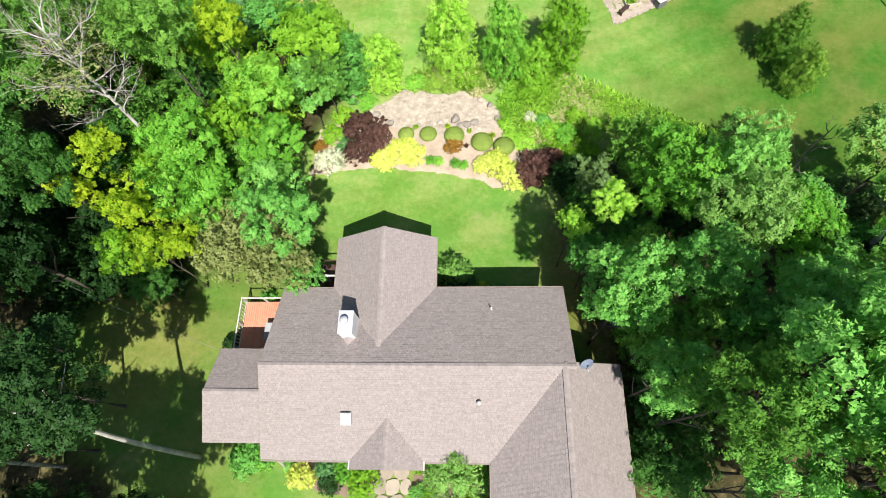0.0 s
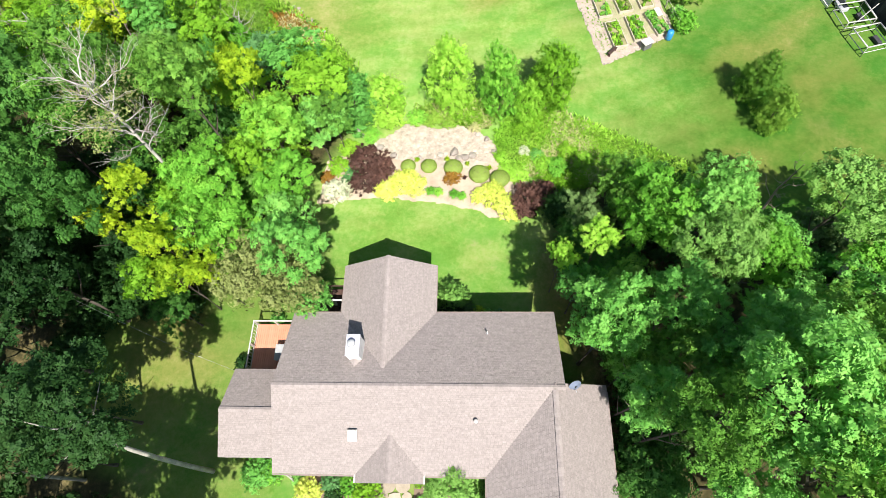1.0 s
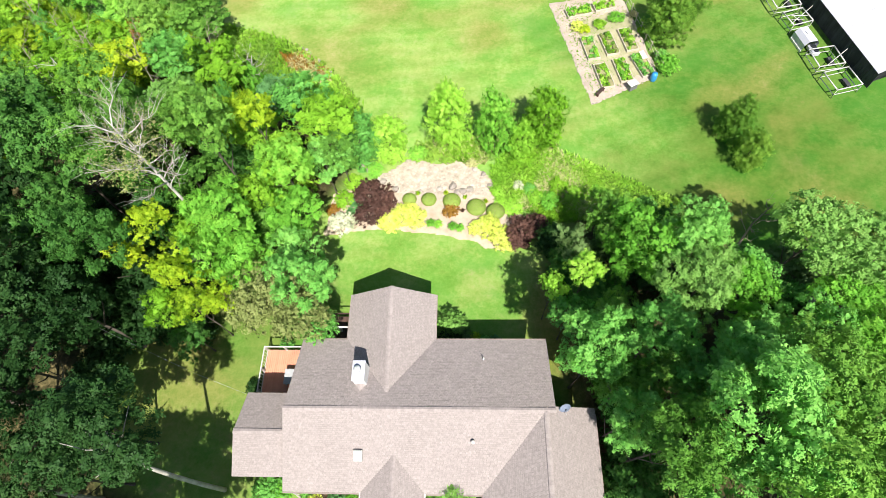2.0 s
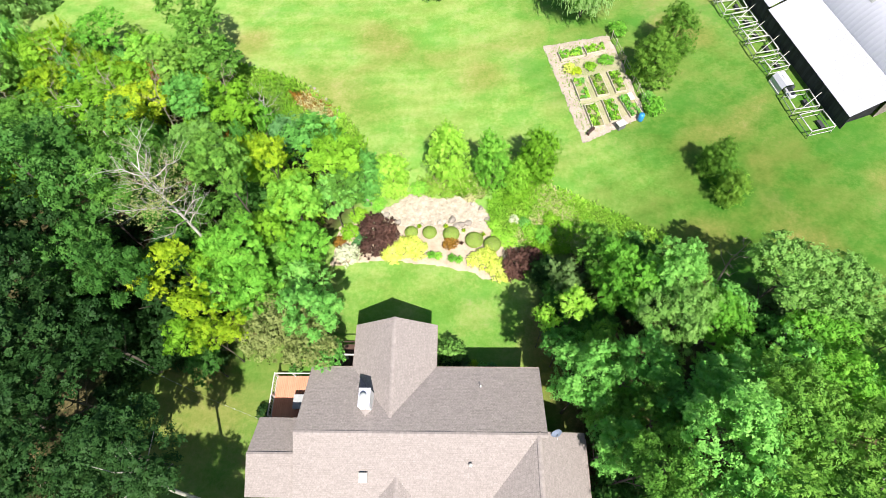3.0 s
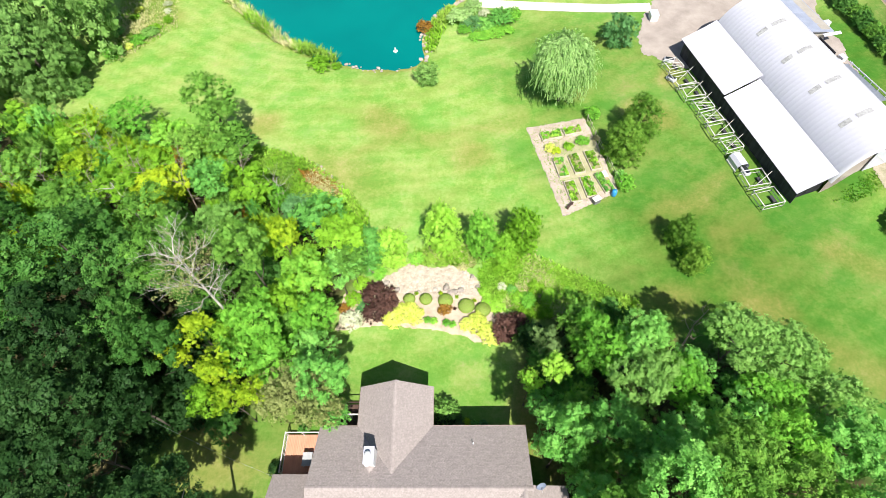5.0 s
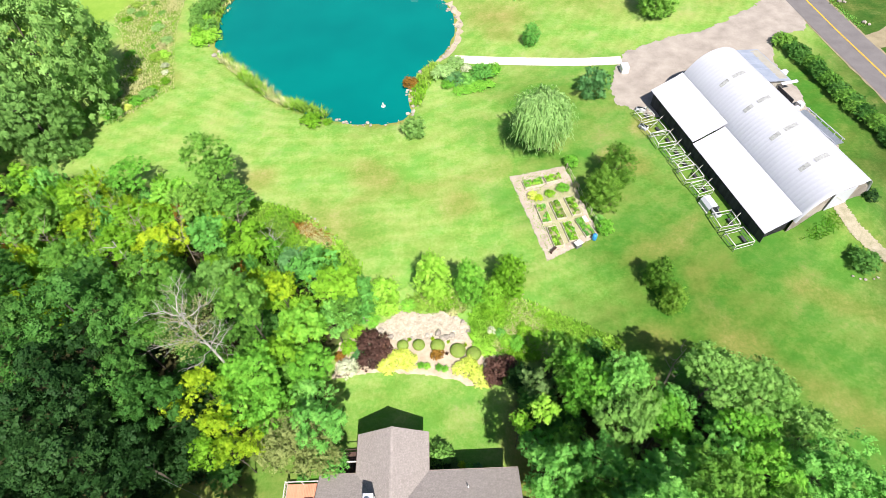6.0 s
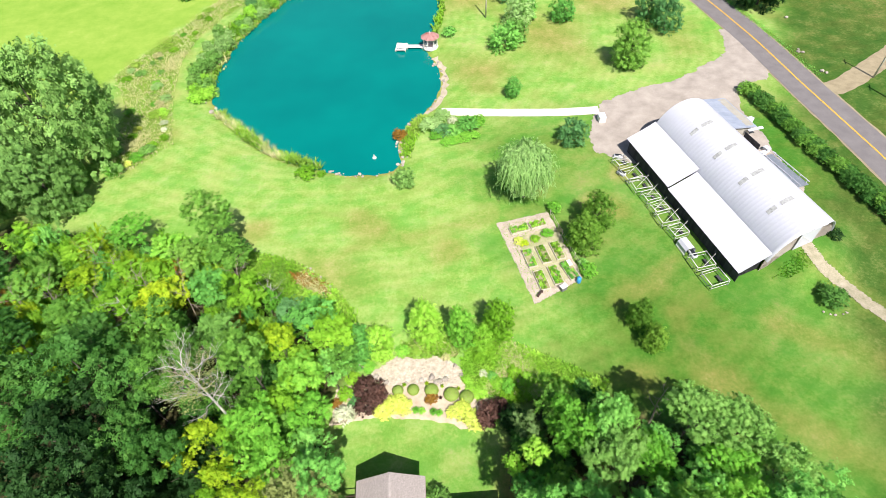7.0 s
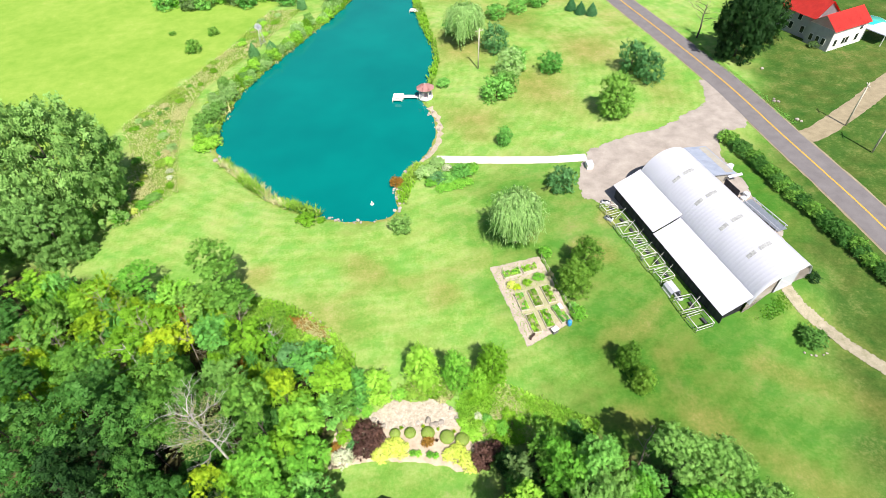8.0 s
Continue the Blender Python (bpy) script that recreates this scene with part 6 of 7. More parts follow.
blades("reeds", [(-2.6, 68.0), (-2.8, 71.5), (-1.8, 75.5), (0.6, 78.6), (2.2, 77.6), (0.6, 74), (-0.6, 70), (-1.6, 67.0)], 420, 0.7, ["lime", "reed"], "green weeds at the pond's corner", "reeds", 14, width=0.06)
r = random.Random(33)
line = spline([(-40.6, 88.5), (-41.6, 95), (-41.8, 103), (-39.6, 112), (-36, 121), (-31.5, 131), (-27, 141.5), (-21.5, 153), (-17, 163)], 1.0)
for i in range(len(line)):
    x, y = line[i]
    x, y = x + r.uniform(-2.6, 0.9), y + r.uniform(-1, 1)
    shrub(x, y, r.uniform(0.8, 2.0), r.uniform(1.2, 3.4), r.choice(["sage", "willow", "fresh", "lime", "willow", "fresh", "sage"]), r.choice(["shrub", "bush"]), "bushy green willow shrub on the pond's bank", "bank shrubs")
for i in range(150):
    x, y = r.uniform(-58, -34), r.uniform(72, 156)
    if float(poly_distance(np.array([x]), np.array([y]), MEADOW_W)[0]) < -0.8:
        shrub(x, y, r.uniform(0.5, 1.4), r.uniform(0.5, 1.2), r.choice(["fresh", "lime", "sage", "willow", "reed", "straw", "bright", "willow"]), "shrub", "wild bushy plant in the tall meadow grass", "meadow shrubs")
for x, y, s, h, c in [(-50.5, 69, 1.6, 1.0, "bright"), (-47.6, 72, 1.3, 0.9, "bright"), (-46, 75, 1.0, 0.8, "lime"), (-52, 74, 1.3, 1.2, "mid"), (-48.5, 70.3, 0.7, 0.9, "gold"), (-45.7, 81.5, 0.7, 0.8, "white"), (-45.2, 79.5, 0.6, 0.7, "white"), (-50, 80, 0.8, 0.9, "gold")]:
    shrub(x, y, s, h, c, "shrub", "flowering weedy clump at the meadow's edge", "meadow shrubs")
shrub(-2.4, 60.6, 1.8, 2.6, "grey", "bush", "round clipped grey-green shrub on the lawn")
shrub(-18.0, 64.4, 1.6, 1.7, "lime", "shrub", "bright lime-green shrub by the pond")
shrub(-15.6, 64.6, 0.8, 0.7, "lime", "shrub", "low lime-green plant by the pond")
shrub(-3.0, 73.0, 1.25, 1.6, "rust", "shrub", "orange-brown shrub at the pond's corner")
for x, y, s, h, c in [(2.6, 74.3, 1.9, 2.2, "willow"), (4.4, 72.8, 1.6, 1.8, "blue"), (3.4, 71.8, 1.2, 1.2, "bright"), (6.2, 72.6, 1.5, 1.5, "mid"), (8.9, 73.6, 1.9, 2.4, "mid"), (10.6, 74.2, 1.4, 2.0, "bright"), (7.6, 71.2, 1.6, 0.8, "bright"), (5.4, 70.4, 1.4, 0.6, "bright"), (9.4, 71.4, 1.2, 0.8, "bright"),
                      (4.6, 77.2, 1.4, 1.8, "willow"), (6.3, 76.0, 0.9, 0.9, "white")]:
    shrub(x, y, s, h, c, "shrub", "mixed green shrub in the island bed by the path", "island bed shrubs")
shrub(7.8, 106.7, 1.5, 2.0, "mid", "shrub", "rounded green shrub near the gazebo")
box = thing("white_box", (31.4, 72.3, gz(31.4, 72.3)), "white box standing at the footpath's end", "box")
box_part("body", (0, 0, 0.5), (1.1, 1.5, 1.0), TRIM, box, bevel=0.03)
box_part("lid", (0, 0, 1.03), (1.2, 1.6, 0.08), METAL_WHITE, box, bevel=0.02)

# windmill on the far bank
mill = thing("windmill", (-37.0, 134.0, gz(-37, 134)), "small metal lattice windmill on the bank", "windmill")
for dx, dy in ((-1, -1), (1, -1), (1, 1), (-1, 1)):
    tube_part("leg", [(dx * 0.75, dy * 0.75, 0), (dx * 0.1, dy * 0.1, 5.2)], 0.045, PIPE, mill, sides=6)
for z in (1.2, 2.5, 3.8):
    s = 0.75 - 0.65 * z / 5.2
    for a, b in (((-s, -s), (s, -s)), ((s, -s), (s, s)), ((s, s), (-s, s)), ((-s, s), (-s, -s))):
        tube_part("brace", [(*a, z), (*b, z)], 0.03, PIPE, mill, sides=5)
tube_part("hub", [(0, -0.35, 5.35), (0, 0.25, 5.35)], 0.12, METAL_WHITE, mill)
for k in range(12):
    a = math.radians(30 * k)
    box_part("vane", (math.cos(a) * 0.55, -0.38, 5.35 + math.sin(a) * 0.55), (0.8, 0.03, 0.22), METAL_WHITE, mill, ry=-30 * k)
box_part("tail", (0.0, 1.0, 5.35), (0.05, 1.0, 0.5), METAL_WHITE, mill)

# ---- hedge, poles, far house ----
r = random.Random(8)
hl = spline([(57.7, 76.3), (59.2, 68), (60.6, 60), (62.2, 51), (63.8, 42), (65.2, 32), (66.4, 20), (67, 10)], 1.25)
for x, y in hl:
    shrub(x + r.uniform(-0.3, 0.3), y, r.uniform(1.25, 1.65), r.uniform(1.6, 2.3), r.choice(["deep", "deep", "forest"]), "shrub", "dense dark green hedge bush along the road", "roadside hedge", "hedge_bush")


def utility_pole(x, y, height, turn, lean=0.0):
    p = thing("utility_pole", (x, y, gz(x, y)), "grey weathered wooden utility pole on the grass", "utility pole", "utility poles", turn=turn)
    tube_part("pole", [(0, 0, -0.3), (lean * 0.5, 0, height / 2), (lean, 0, height)], [0.17, 0.15, 0.11], TIMBER, p, sides=10)
    box_part("crossarm", (lean, 0, height - 0.5), (1.9, 0.11, 0.12), TIMBER, p)
    for dx in (-0.8, 0, 0.8):
        tube_part("insulator", [(lean + dx, 0, height - 0.45), (lean + dx, 0, height - 0.25)], [0.05, 0.03], TRIM, p, sides=8)
    return p


utility_pole(16.2, 113.0, 9.3, 20, 0.3)
utility_pole(79.4, 76.6, 8.5, 70)
utility_pole(79.0, 68.3, 8.5, 65)
for x, y, s in [(72.4, 80.1, 0.9), (72.9, 79.4, 0.7), (71.6, 86.9, 0.8), (72.3, 86.6, 0.8), (72.0, 87.7, 0.6), (75.5, 99.7, 0.9)]:
    rock(x, y, s, "pale rock by the roadside", "roadside rocks")
blades("roadside_weeds", [(70.6, 78.5), (69.4, 92), (67.4, 107), (66.4, 113), (67.6, 113.4), (69.0, 104), (70.6, 92), (71.9, 79)], 900, 0.25, ["mid", "forest", "mid"], "green weeds along the far road edge", "weeds", 17, width=0.03)
HOUSE_X = (91.8, 104.3)
fz = gz(*HOUSE_X)
red = thing("farmhouse", (*HOUSE_X, fz), "two-storey white and grey farmhouse with a red metal roof", "house", turn=21)
REDROOF = speckled("red_metal_roof", (0.55, 0.035, 0.03), (0.78, 0.07, 0.055), 0.8, 0.45)
WHITE_SIDE = speckled("white_clapboard", (0.58, 0.57, 0.56), (0.74, 0.73, 0.72), 1, 0.7)
GREY_SIDE = speckled("grey_clapboard", (0.30, 0.30, 0.33), (0.42, 0.42, 0.45), 1, 0.7)


def gabled(x0, y0, x1, y1, eave, rise, along_x, wall_mat, over=0.45):
    box_part("wall", ((x0 + x1) / 2, (y0 + y1) / 2, eave / 2 - 0.1), (x1 - x0, y1 - y0, eave + 0.2), wall_mat, red)
    if along_x:
        m = (y0 + y1) / 2
        slopes = [[(x0 - over, y0 - over, eave - 0.15), (x1 + over, y0 - over, eave - 0.15), (x1 + over, m, eave + rise), (x0 - over, m, eave + rise)],
                  [(x0 - over, y1 + over, eave - 0.15), (x0 - over, m, eave + rise), (x1 + over, m, eave + rise), (x1 + over, y1 + over, eave - 0.15)]]
        tris = [[(x0, y0, eave), (x0, y1, eave), (x0, m, eave + rise - 0.1)], [(x1, y0, eave), (x1, y1, eave), (x1, m, eave + rise - 0.1)]]
    else:
        m = (x0 + x1) / 2
        slopes = [[(x0 - over, y0 - over, eave - 0.15), (m, y0 - over, eave + rise), (m, y1 + over, eave + rise), (x0 - over, y1 + over, eave - 0.15)],
                  [(x1 + over, y0 - over, eave - 0.15), (x1 + over, y1 + over, eave - 0.15), (m, y1 + over, eave + rise), (m, y0 - over, eave + rise)]]
        tris = [[(x0, y0, eave), (x1, y0, eave), (m, y0, eave + rise - 0.1)], [(x0, y1, eave), (x1, y1, eave), (m, y1, eave + rise - 0.1)]]
    for s in slopes:
        bm = bmesh.new()
        f = bm.faces.new([bm.verts.new(p) for p in s])
        bmesh.ops.solidify(bm, geom=[f], thickness=0.1)
        part("roof", bm, REDROOF, red)
    for tri in tris:
        bm = bmesh.new()
        f = bm.faces.new([bm.verts.new(p) for p in tri])
        bmesh.ops.solidify(bm, geom=[f], thickness=0.12)
        part("gable", bm, wall_mat, red)


def farm_window(x, y, z, w, h, turn):
    fr = box_part("window", (x, y, z), (w, 0.08, h), TRIM, red, rz=turn)
    box_part("pane", (x, y, z), (w - 0.16, 0.12, h - 0.16), GLASS_DARK, fr, rz=turn)


gabled(0, 0, 10.5, 6.0, 4.6, 2.4, True, WHITE_SIDE)
gabled(1.2, 6.0, 8.2, 14.5, 5.0, 3.0, False, GREY_SIDE)
box_part("wall", (-0.06, 3.0, 2.2), (0.06, 5.9, 4.6), GREY_SIDE, red)
for x in (1.6, 4.2, 5.2, 8.2):
    farm_window(x, -0.03, 1.6, 1.0, 1.5, 0)
farm_window(8.6, -0.03, 3.6, 1.0, 0.9, 0)
for y in (1.6, 3.0, 4.6):
    farm_window(-0.12, y, 1.7, 0.9, 1.5, 90)
for y, z in ((8, 1.8), (11, 1.8), (9.5, 4.2)):
    farm_window(1.16, y, z, 1.0, 1.6, 90)
car = thing("carport", (103.5, 107.0, gz(103, 107)), "white flat-roofed carport beside the farmhouse", "carport", turn=21)
box_part("roof", (2.5, 0, 2.5), (6, 5, 0.15), METAL_WHITE, car)
for dx in (-0.2, 5.2):
    for dy in (-2.2, 2.2):
        box_part("post", (dx, dy, 1.2), (0.15, 0.15, 2.6), TRIM, car)
pool = thing("pool", (108.5, 115.5, gz(108.5, 115.5)), "round above-ground pool with bright turquoise water", "pool")
tube_part("wall", [(0, 0, 0), (0, 0, 1.2)], 3.0, METAL_WHITE, pool, sides=28)
tube_part("water", [(0, 0, 1.2), (0, 0, 1.23)], 2.85, speckled("pool_water", (0.02, 0.45, 0.38), (0.05, 0.55, 0.46), 0.6, 0.1), pool, sides=28)
shrub(90.4, 106.8, 1.2, 1.5, "olive", "shrub", "olive shrub against the farmhouse wall")
shrub(95.5, 120, 1.5, 2.2, "dark", "shrub", "dark shrub behind the farmhouse")

# ---- trees ----
WOODS = [
    # west wood, far edge and thicket; dark and deep leaves carry painted shade
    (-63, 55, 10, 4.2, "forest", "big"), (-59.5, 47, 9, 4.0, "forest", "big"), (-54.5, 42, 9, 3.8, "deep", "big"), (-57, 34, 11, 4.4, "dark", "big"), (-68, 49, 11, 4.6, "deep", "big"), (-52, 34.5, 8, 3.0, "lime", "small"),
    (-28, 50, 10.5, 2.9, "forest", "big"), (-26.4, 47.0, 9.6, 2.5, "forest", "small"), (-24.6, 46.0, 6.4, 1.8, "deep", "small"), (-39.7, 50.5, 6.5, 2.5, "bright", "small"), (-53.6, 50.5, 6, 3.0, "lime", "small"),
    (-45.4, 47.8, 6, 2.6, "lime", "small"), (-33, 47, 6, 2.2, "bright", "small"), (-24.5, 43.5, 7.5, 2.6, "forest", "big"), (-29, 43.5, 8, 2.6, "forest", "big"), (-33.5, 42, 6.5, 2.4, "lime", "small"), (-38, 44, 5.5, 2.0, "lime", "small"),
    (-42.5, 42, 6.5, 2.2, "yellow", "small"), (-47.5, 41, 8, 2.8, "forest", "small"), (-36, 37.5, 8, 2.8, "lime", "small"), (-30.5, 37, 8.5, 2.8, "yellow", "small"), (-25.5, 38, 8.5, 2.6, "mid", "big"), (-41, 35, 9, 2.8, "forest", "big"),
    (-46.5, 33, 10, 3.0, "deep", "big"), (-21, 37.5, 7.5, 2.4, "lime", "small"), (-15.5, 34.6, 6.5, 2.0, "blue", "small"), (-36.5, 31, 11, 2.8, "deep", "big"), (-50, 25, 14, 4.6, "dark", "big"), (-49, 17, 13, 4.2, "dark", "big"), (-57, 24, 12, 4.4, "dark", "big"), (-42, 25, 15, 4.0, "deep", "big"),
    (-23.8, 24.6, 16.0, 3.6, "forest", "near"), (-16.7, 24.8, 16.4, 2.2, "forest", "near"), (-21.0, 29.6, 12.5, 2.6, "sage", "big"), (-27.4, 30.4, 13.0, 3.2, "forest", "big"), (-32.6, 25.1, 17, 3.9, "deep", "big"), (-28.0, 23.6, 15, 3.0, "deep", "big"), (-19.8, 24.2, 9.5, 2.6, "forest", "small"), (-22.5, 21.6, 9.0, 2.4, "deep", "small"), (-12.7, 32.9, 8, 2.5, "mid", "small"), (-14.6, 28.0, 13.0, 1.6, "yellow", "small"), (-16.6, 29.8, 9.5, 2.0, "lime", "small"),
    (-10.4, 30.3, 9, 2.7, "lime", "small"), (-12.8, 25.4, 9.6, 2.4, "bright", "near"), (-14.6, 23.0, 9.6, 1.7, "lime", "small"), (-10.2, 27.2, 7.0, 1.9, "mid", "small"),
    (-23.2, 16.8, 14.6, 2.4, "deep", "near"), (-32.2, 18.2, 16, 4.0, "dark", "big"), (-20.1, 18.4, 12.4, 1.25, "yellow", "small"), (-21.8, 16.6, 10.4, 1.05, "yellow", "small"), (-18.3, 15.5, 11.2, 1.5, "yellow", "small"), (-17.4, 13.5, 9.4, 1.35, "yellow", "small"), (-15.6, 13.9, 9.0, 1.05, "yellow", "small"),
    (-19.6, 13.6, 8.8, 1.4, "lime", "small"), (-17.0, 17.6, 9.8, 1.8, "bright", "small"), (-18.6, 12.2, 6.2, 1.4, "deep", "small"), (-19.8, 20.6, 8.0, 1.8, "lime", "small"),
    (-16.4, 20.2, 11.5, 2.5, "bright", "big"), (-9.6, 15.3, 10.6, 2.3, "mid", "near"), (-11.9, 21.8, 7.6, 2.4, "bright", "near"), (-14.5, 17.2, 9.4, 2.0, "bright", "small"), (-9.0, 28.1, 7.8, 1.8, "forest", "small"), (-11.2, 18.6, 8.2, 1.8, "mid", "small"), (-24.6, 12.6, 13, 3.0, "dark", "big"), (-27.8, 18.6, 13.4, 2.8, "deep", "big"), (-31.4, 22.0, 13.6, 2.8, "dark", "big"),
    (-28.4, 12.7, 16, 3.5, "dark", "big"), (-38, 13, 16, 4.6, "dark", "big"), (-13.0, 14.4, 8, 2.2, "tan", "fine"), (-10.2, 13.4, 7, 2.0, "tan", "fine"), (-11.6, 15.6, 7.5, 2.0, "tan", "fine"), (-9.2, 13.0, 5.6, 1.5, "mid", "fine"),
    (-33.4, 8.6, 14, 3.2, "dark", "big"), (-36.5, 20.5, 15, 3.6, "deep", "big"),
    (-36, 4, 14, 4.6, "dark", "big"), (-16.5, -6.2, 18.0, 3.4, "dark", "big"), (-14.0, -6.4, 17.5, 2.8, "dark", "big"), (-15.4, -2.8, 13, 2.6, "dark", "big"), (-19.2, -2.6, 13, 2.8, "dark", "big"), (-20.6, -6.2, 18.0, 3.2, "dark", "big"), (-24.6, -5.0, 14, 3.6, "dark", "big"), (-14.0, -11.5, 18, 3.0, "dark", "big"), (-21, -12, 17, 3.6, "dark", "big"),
    # east wood
    (13.8, 17.6, 11.6, 2.6, "bright", "near"), (9.9, 15.2, 10.4, 1.1, "fresh", "small"), (7.9, 14.9, 8.5, 0.95, "fresh", "small"), (9.0, 13.2, 8.2, 1.4, "mid", "small"), (9.6, 9.4, 14.9, 2.3, "mid", "near"), (11.6, 12.6, 10.0, 1.7, "forest", "small"),
    (16.4, 17.0, 13.2, 1.8, "mid", "near"), (18.6, 18.6, 9.5, 1.7, "forest", "small"), (12.7, 9.9, 15.5, 1.7, "mid", "near"), (13.2, 7.4, 13.8, 1.6, "forest", "big"), (15.6, 12.8, 13.9, 2.2, "sage", "near"), (14.4, 7.2, 14.4, 1.6, "mid", "big"),
    (18.0, 9.2, 13.9, 2.0, "mid", "near"), (20.2, 14.2, 9.9, 2.0, "bright", "near"), (17.8, 14.8, 11.0, 1.7, "sage", "near"), (21.6, 16.2, 8.2, 1.7, "mid", "small"), (24.8, 17.2, 12.4, 2.6, "sage", "near"), (28.4, 15.8, 11.2, 2.6, "sage", "near"),
    (26.8, 12.8, 9.5, 2.5, "bright", "near"), (30.6, 12.4, 10, 2.4, "sage", "big"), (33, 10.5, 8, 2.2, "mid", "small"), (14.6, 4.4, 21.4, 2.7, "mid", "near"), (12.0, 3.8, 18.6, 2.0, "forest", "near"), (17.8, 4.8, 19.6, 2.6, "forest", "near"), (16.4, 1.4, 20.4, 2.6, "forest", "near"),
    (10.9, 5.4, 14.2, 1.7, "mid", "near"), (11.2, 7.6, 12.4, 1.5, "forest", "small"), (16.2, 7.6, 16.0, 1.7, "mid", "near"), (20.8, 7.6, 15, 2.5, "forest", "near"), (22.4, 11.0, 11, 2.1, "mid", "near"), (25.4, 9.0, 12, 2.7, "bright", "big"),
    (13.9, 0.6, 16.5, 2.1, "mid", "near"), (15.0, -2.4, 17, 2.8, "mid", "big"), (29.3, 8.6, 12, 2.8, "mid", "big"), (24.6, 5.2, 14, 2.9, "forest", "big"), (24.0, 1.0, 15, 3.4, "forest", "big"), (20.6, 0.6, 17, 2.8, "forest", "big"),
    (20, -3.0, 16, 3.2, "forest", "big"), (29.5, 3.5, 13, 3.4, "mid", "big"), (34.5, 6, 11, 3.0, "mid", "big"), (26, -3, 15, 3.8, "mid", "big"), (12.9, 20.6, 8.6, 1.7, "forest", "small"), (10.1, 19.2, 6.5, 1.3, "olive", "small"),
]
NAMES = {"grey": "grey-green", "fresh": "fresh bright green", "moss": "olive-green", "deep": "shaded green", "sage": "pale green", "forest": "deep green", "tan": "thin brownish","spruce": "dark","olive": "grey-green", "mid": "green", "yellow": "yellow-leaved", "bright": "bright green", "lime": "lime-green", "blue": "blue-green", "dark": "dark green"}
for x, y, h, rad, c, f in WOODS:
    tree(x, y, h, rad, c, f, "%s %s deciduous tree in the dense wood" % ("tall" if h > 10 else "slender young", NAMES[c]), "woodland trees")
# low trees mostly in darker leaves, which paint the shade below the crowns
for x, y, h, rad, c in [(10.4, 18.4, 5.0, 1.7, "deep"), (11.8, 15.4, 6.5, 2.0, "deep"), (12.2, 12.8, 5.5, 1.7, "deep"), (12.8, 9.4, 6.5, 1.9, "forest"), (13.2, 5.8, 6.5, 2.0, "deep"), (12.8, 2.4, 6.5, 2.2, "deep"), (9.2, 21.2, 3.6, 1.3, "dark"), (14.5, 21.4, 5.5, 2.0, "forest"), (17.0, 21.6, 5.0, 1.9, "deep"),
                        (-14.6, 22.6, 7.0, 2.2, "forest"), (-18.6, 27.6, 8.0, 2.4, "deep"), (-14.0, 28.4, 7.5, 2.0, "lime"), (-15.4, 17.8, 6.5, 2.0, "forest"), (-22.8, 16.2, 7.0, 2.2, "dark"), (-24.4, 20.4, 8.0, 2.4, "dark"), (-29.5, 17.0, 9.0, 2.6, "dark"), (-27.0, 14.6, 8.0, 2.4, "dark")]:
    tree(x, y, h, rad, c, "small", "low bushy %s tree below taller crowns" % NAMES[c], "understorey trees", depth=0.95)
# west edge crowns, their dimness put into the dark leaf colour
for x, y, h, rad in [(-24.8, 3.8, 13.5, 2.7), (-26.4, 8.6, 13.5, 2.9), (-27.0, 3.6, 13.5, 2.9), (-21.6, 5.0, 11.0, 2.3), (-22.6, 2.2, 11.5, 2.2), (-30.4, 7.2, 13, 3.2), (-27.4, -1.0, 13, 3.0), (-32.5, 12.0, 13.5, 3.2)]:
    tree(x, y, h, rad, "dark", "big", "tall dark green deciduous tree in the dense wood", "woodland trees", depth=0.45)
r = random.Random(4)
for _ in range(170):
    x, y = r.uniform(-56, -18), r.uniform(31, 51)
    if float(poly_distance(np.array([x]), np.array([y]), WOODS_W)[0]) < -2:
        shrub(x, y, r.uniform(0.8, 1.7), r.uniform(2.6, 6.4), r.choice(["forest", "lime", "bright", "yellow", "lime", "mid", "yellow", "rust" if _ % 2 == 0 else "bright"]), "bush", "wild bushy sapling in the thicket", "thicket saplings", "sapling")
for _ in range(40):
    side = _ % 2
    x, y = (r.uniform(-34, -15), r.uniform(8, 30)) if side else (r.uniform(10, 32), r.uniform(4, 22))
    if float(poly_distance(np.array([x]), np.array([y]), WOODS_E if not side else WOODS_W)[0]) < -1.5:
        shrub(x, y, r.uniform(1.0, 1.8), r.uniform(1.5, 3.5), r.choice(["mid", "dark", "olive"]), "shrub", "low undergrowth bush below the trees", "undergrowth", "bush")
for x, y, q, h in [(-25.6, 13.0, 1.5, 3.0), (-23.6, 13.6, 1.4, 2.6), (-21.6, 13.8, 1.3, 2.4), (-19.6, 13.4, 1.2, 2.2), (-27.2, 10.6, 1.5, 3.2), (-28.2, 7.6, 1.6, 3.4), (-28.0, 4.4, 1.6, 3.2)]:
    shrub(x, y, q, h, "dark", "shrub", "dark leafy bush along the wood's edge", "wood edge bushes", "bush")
tree(-56.4, 70.2, 23.4, 9.8, "grey", "broad", "huge broad grey-green deciduous tree in the meadow", depth=0.95)
tree(-67, 63, 17, 7.0, "grey", "broad", "broad grey-green deciduous tree beside a larger one", depth=0.95)
for x, y, h, rad, c in [(0.3, 32.6, 8.6, 1.6, "fresh"), (4.5, 31.6, 8.8, 1.55, "bright"), (6.9, 30.9, 5.0, 1.1, "fresh"), (8.9, 32.4, 7.4, 1.7, "lime")]:
    tree(x, y, h, rad, c, "big", "leafy %s young tree beside the lawn" % NAMES[c], "young lawn trees", depth=0.88)
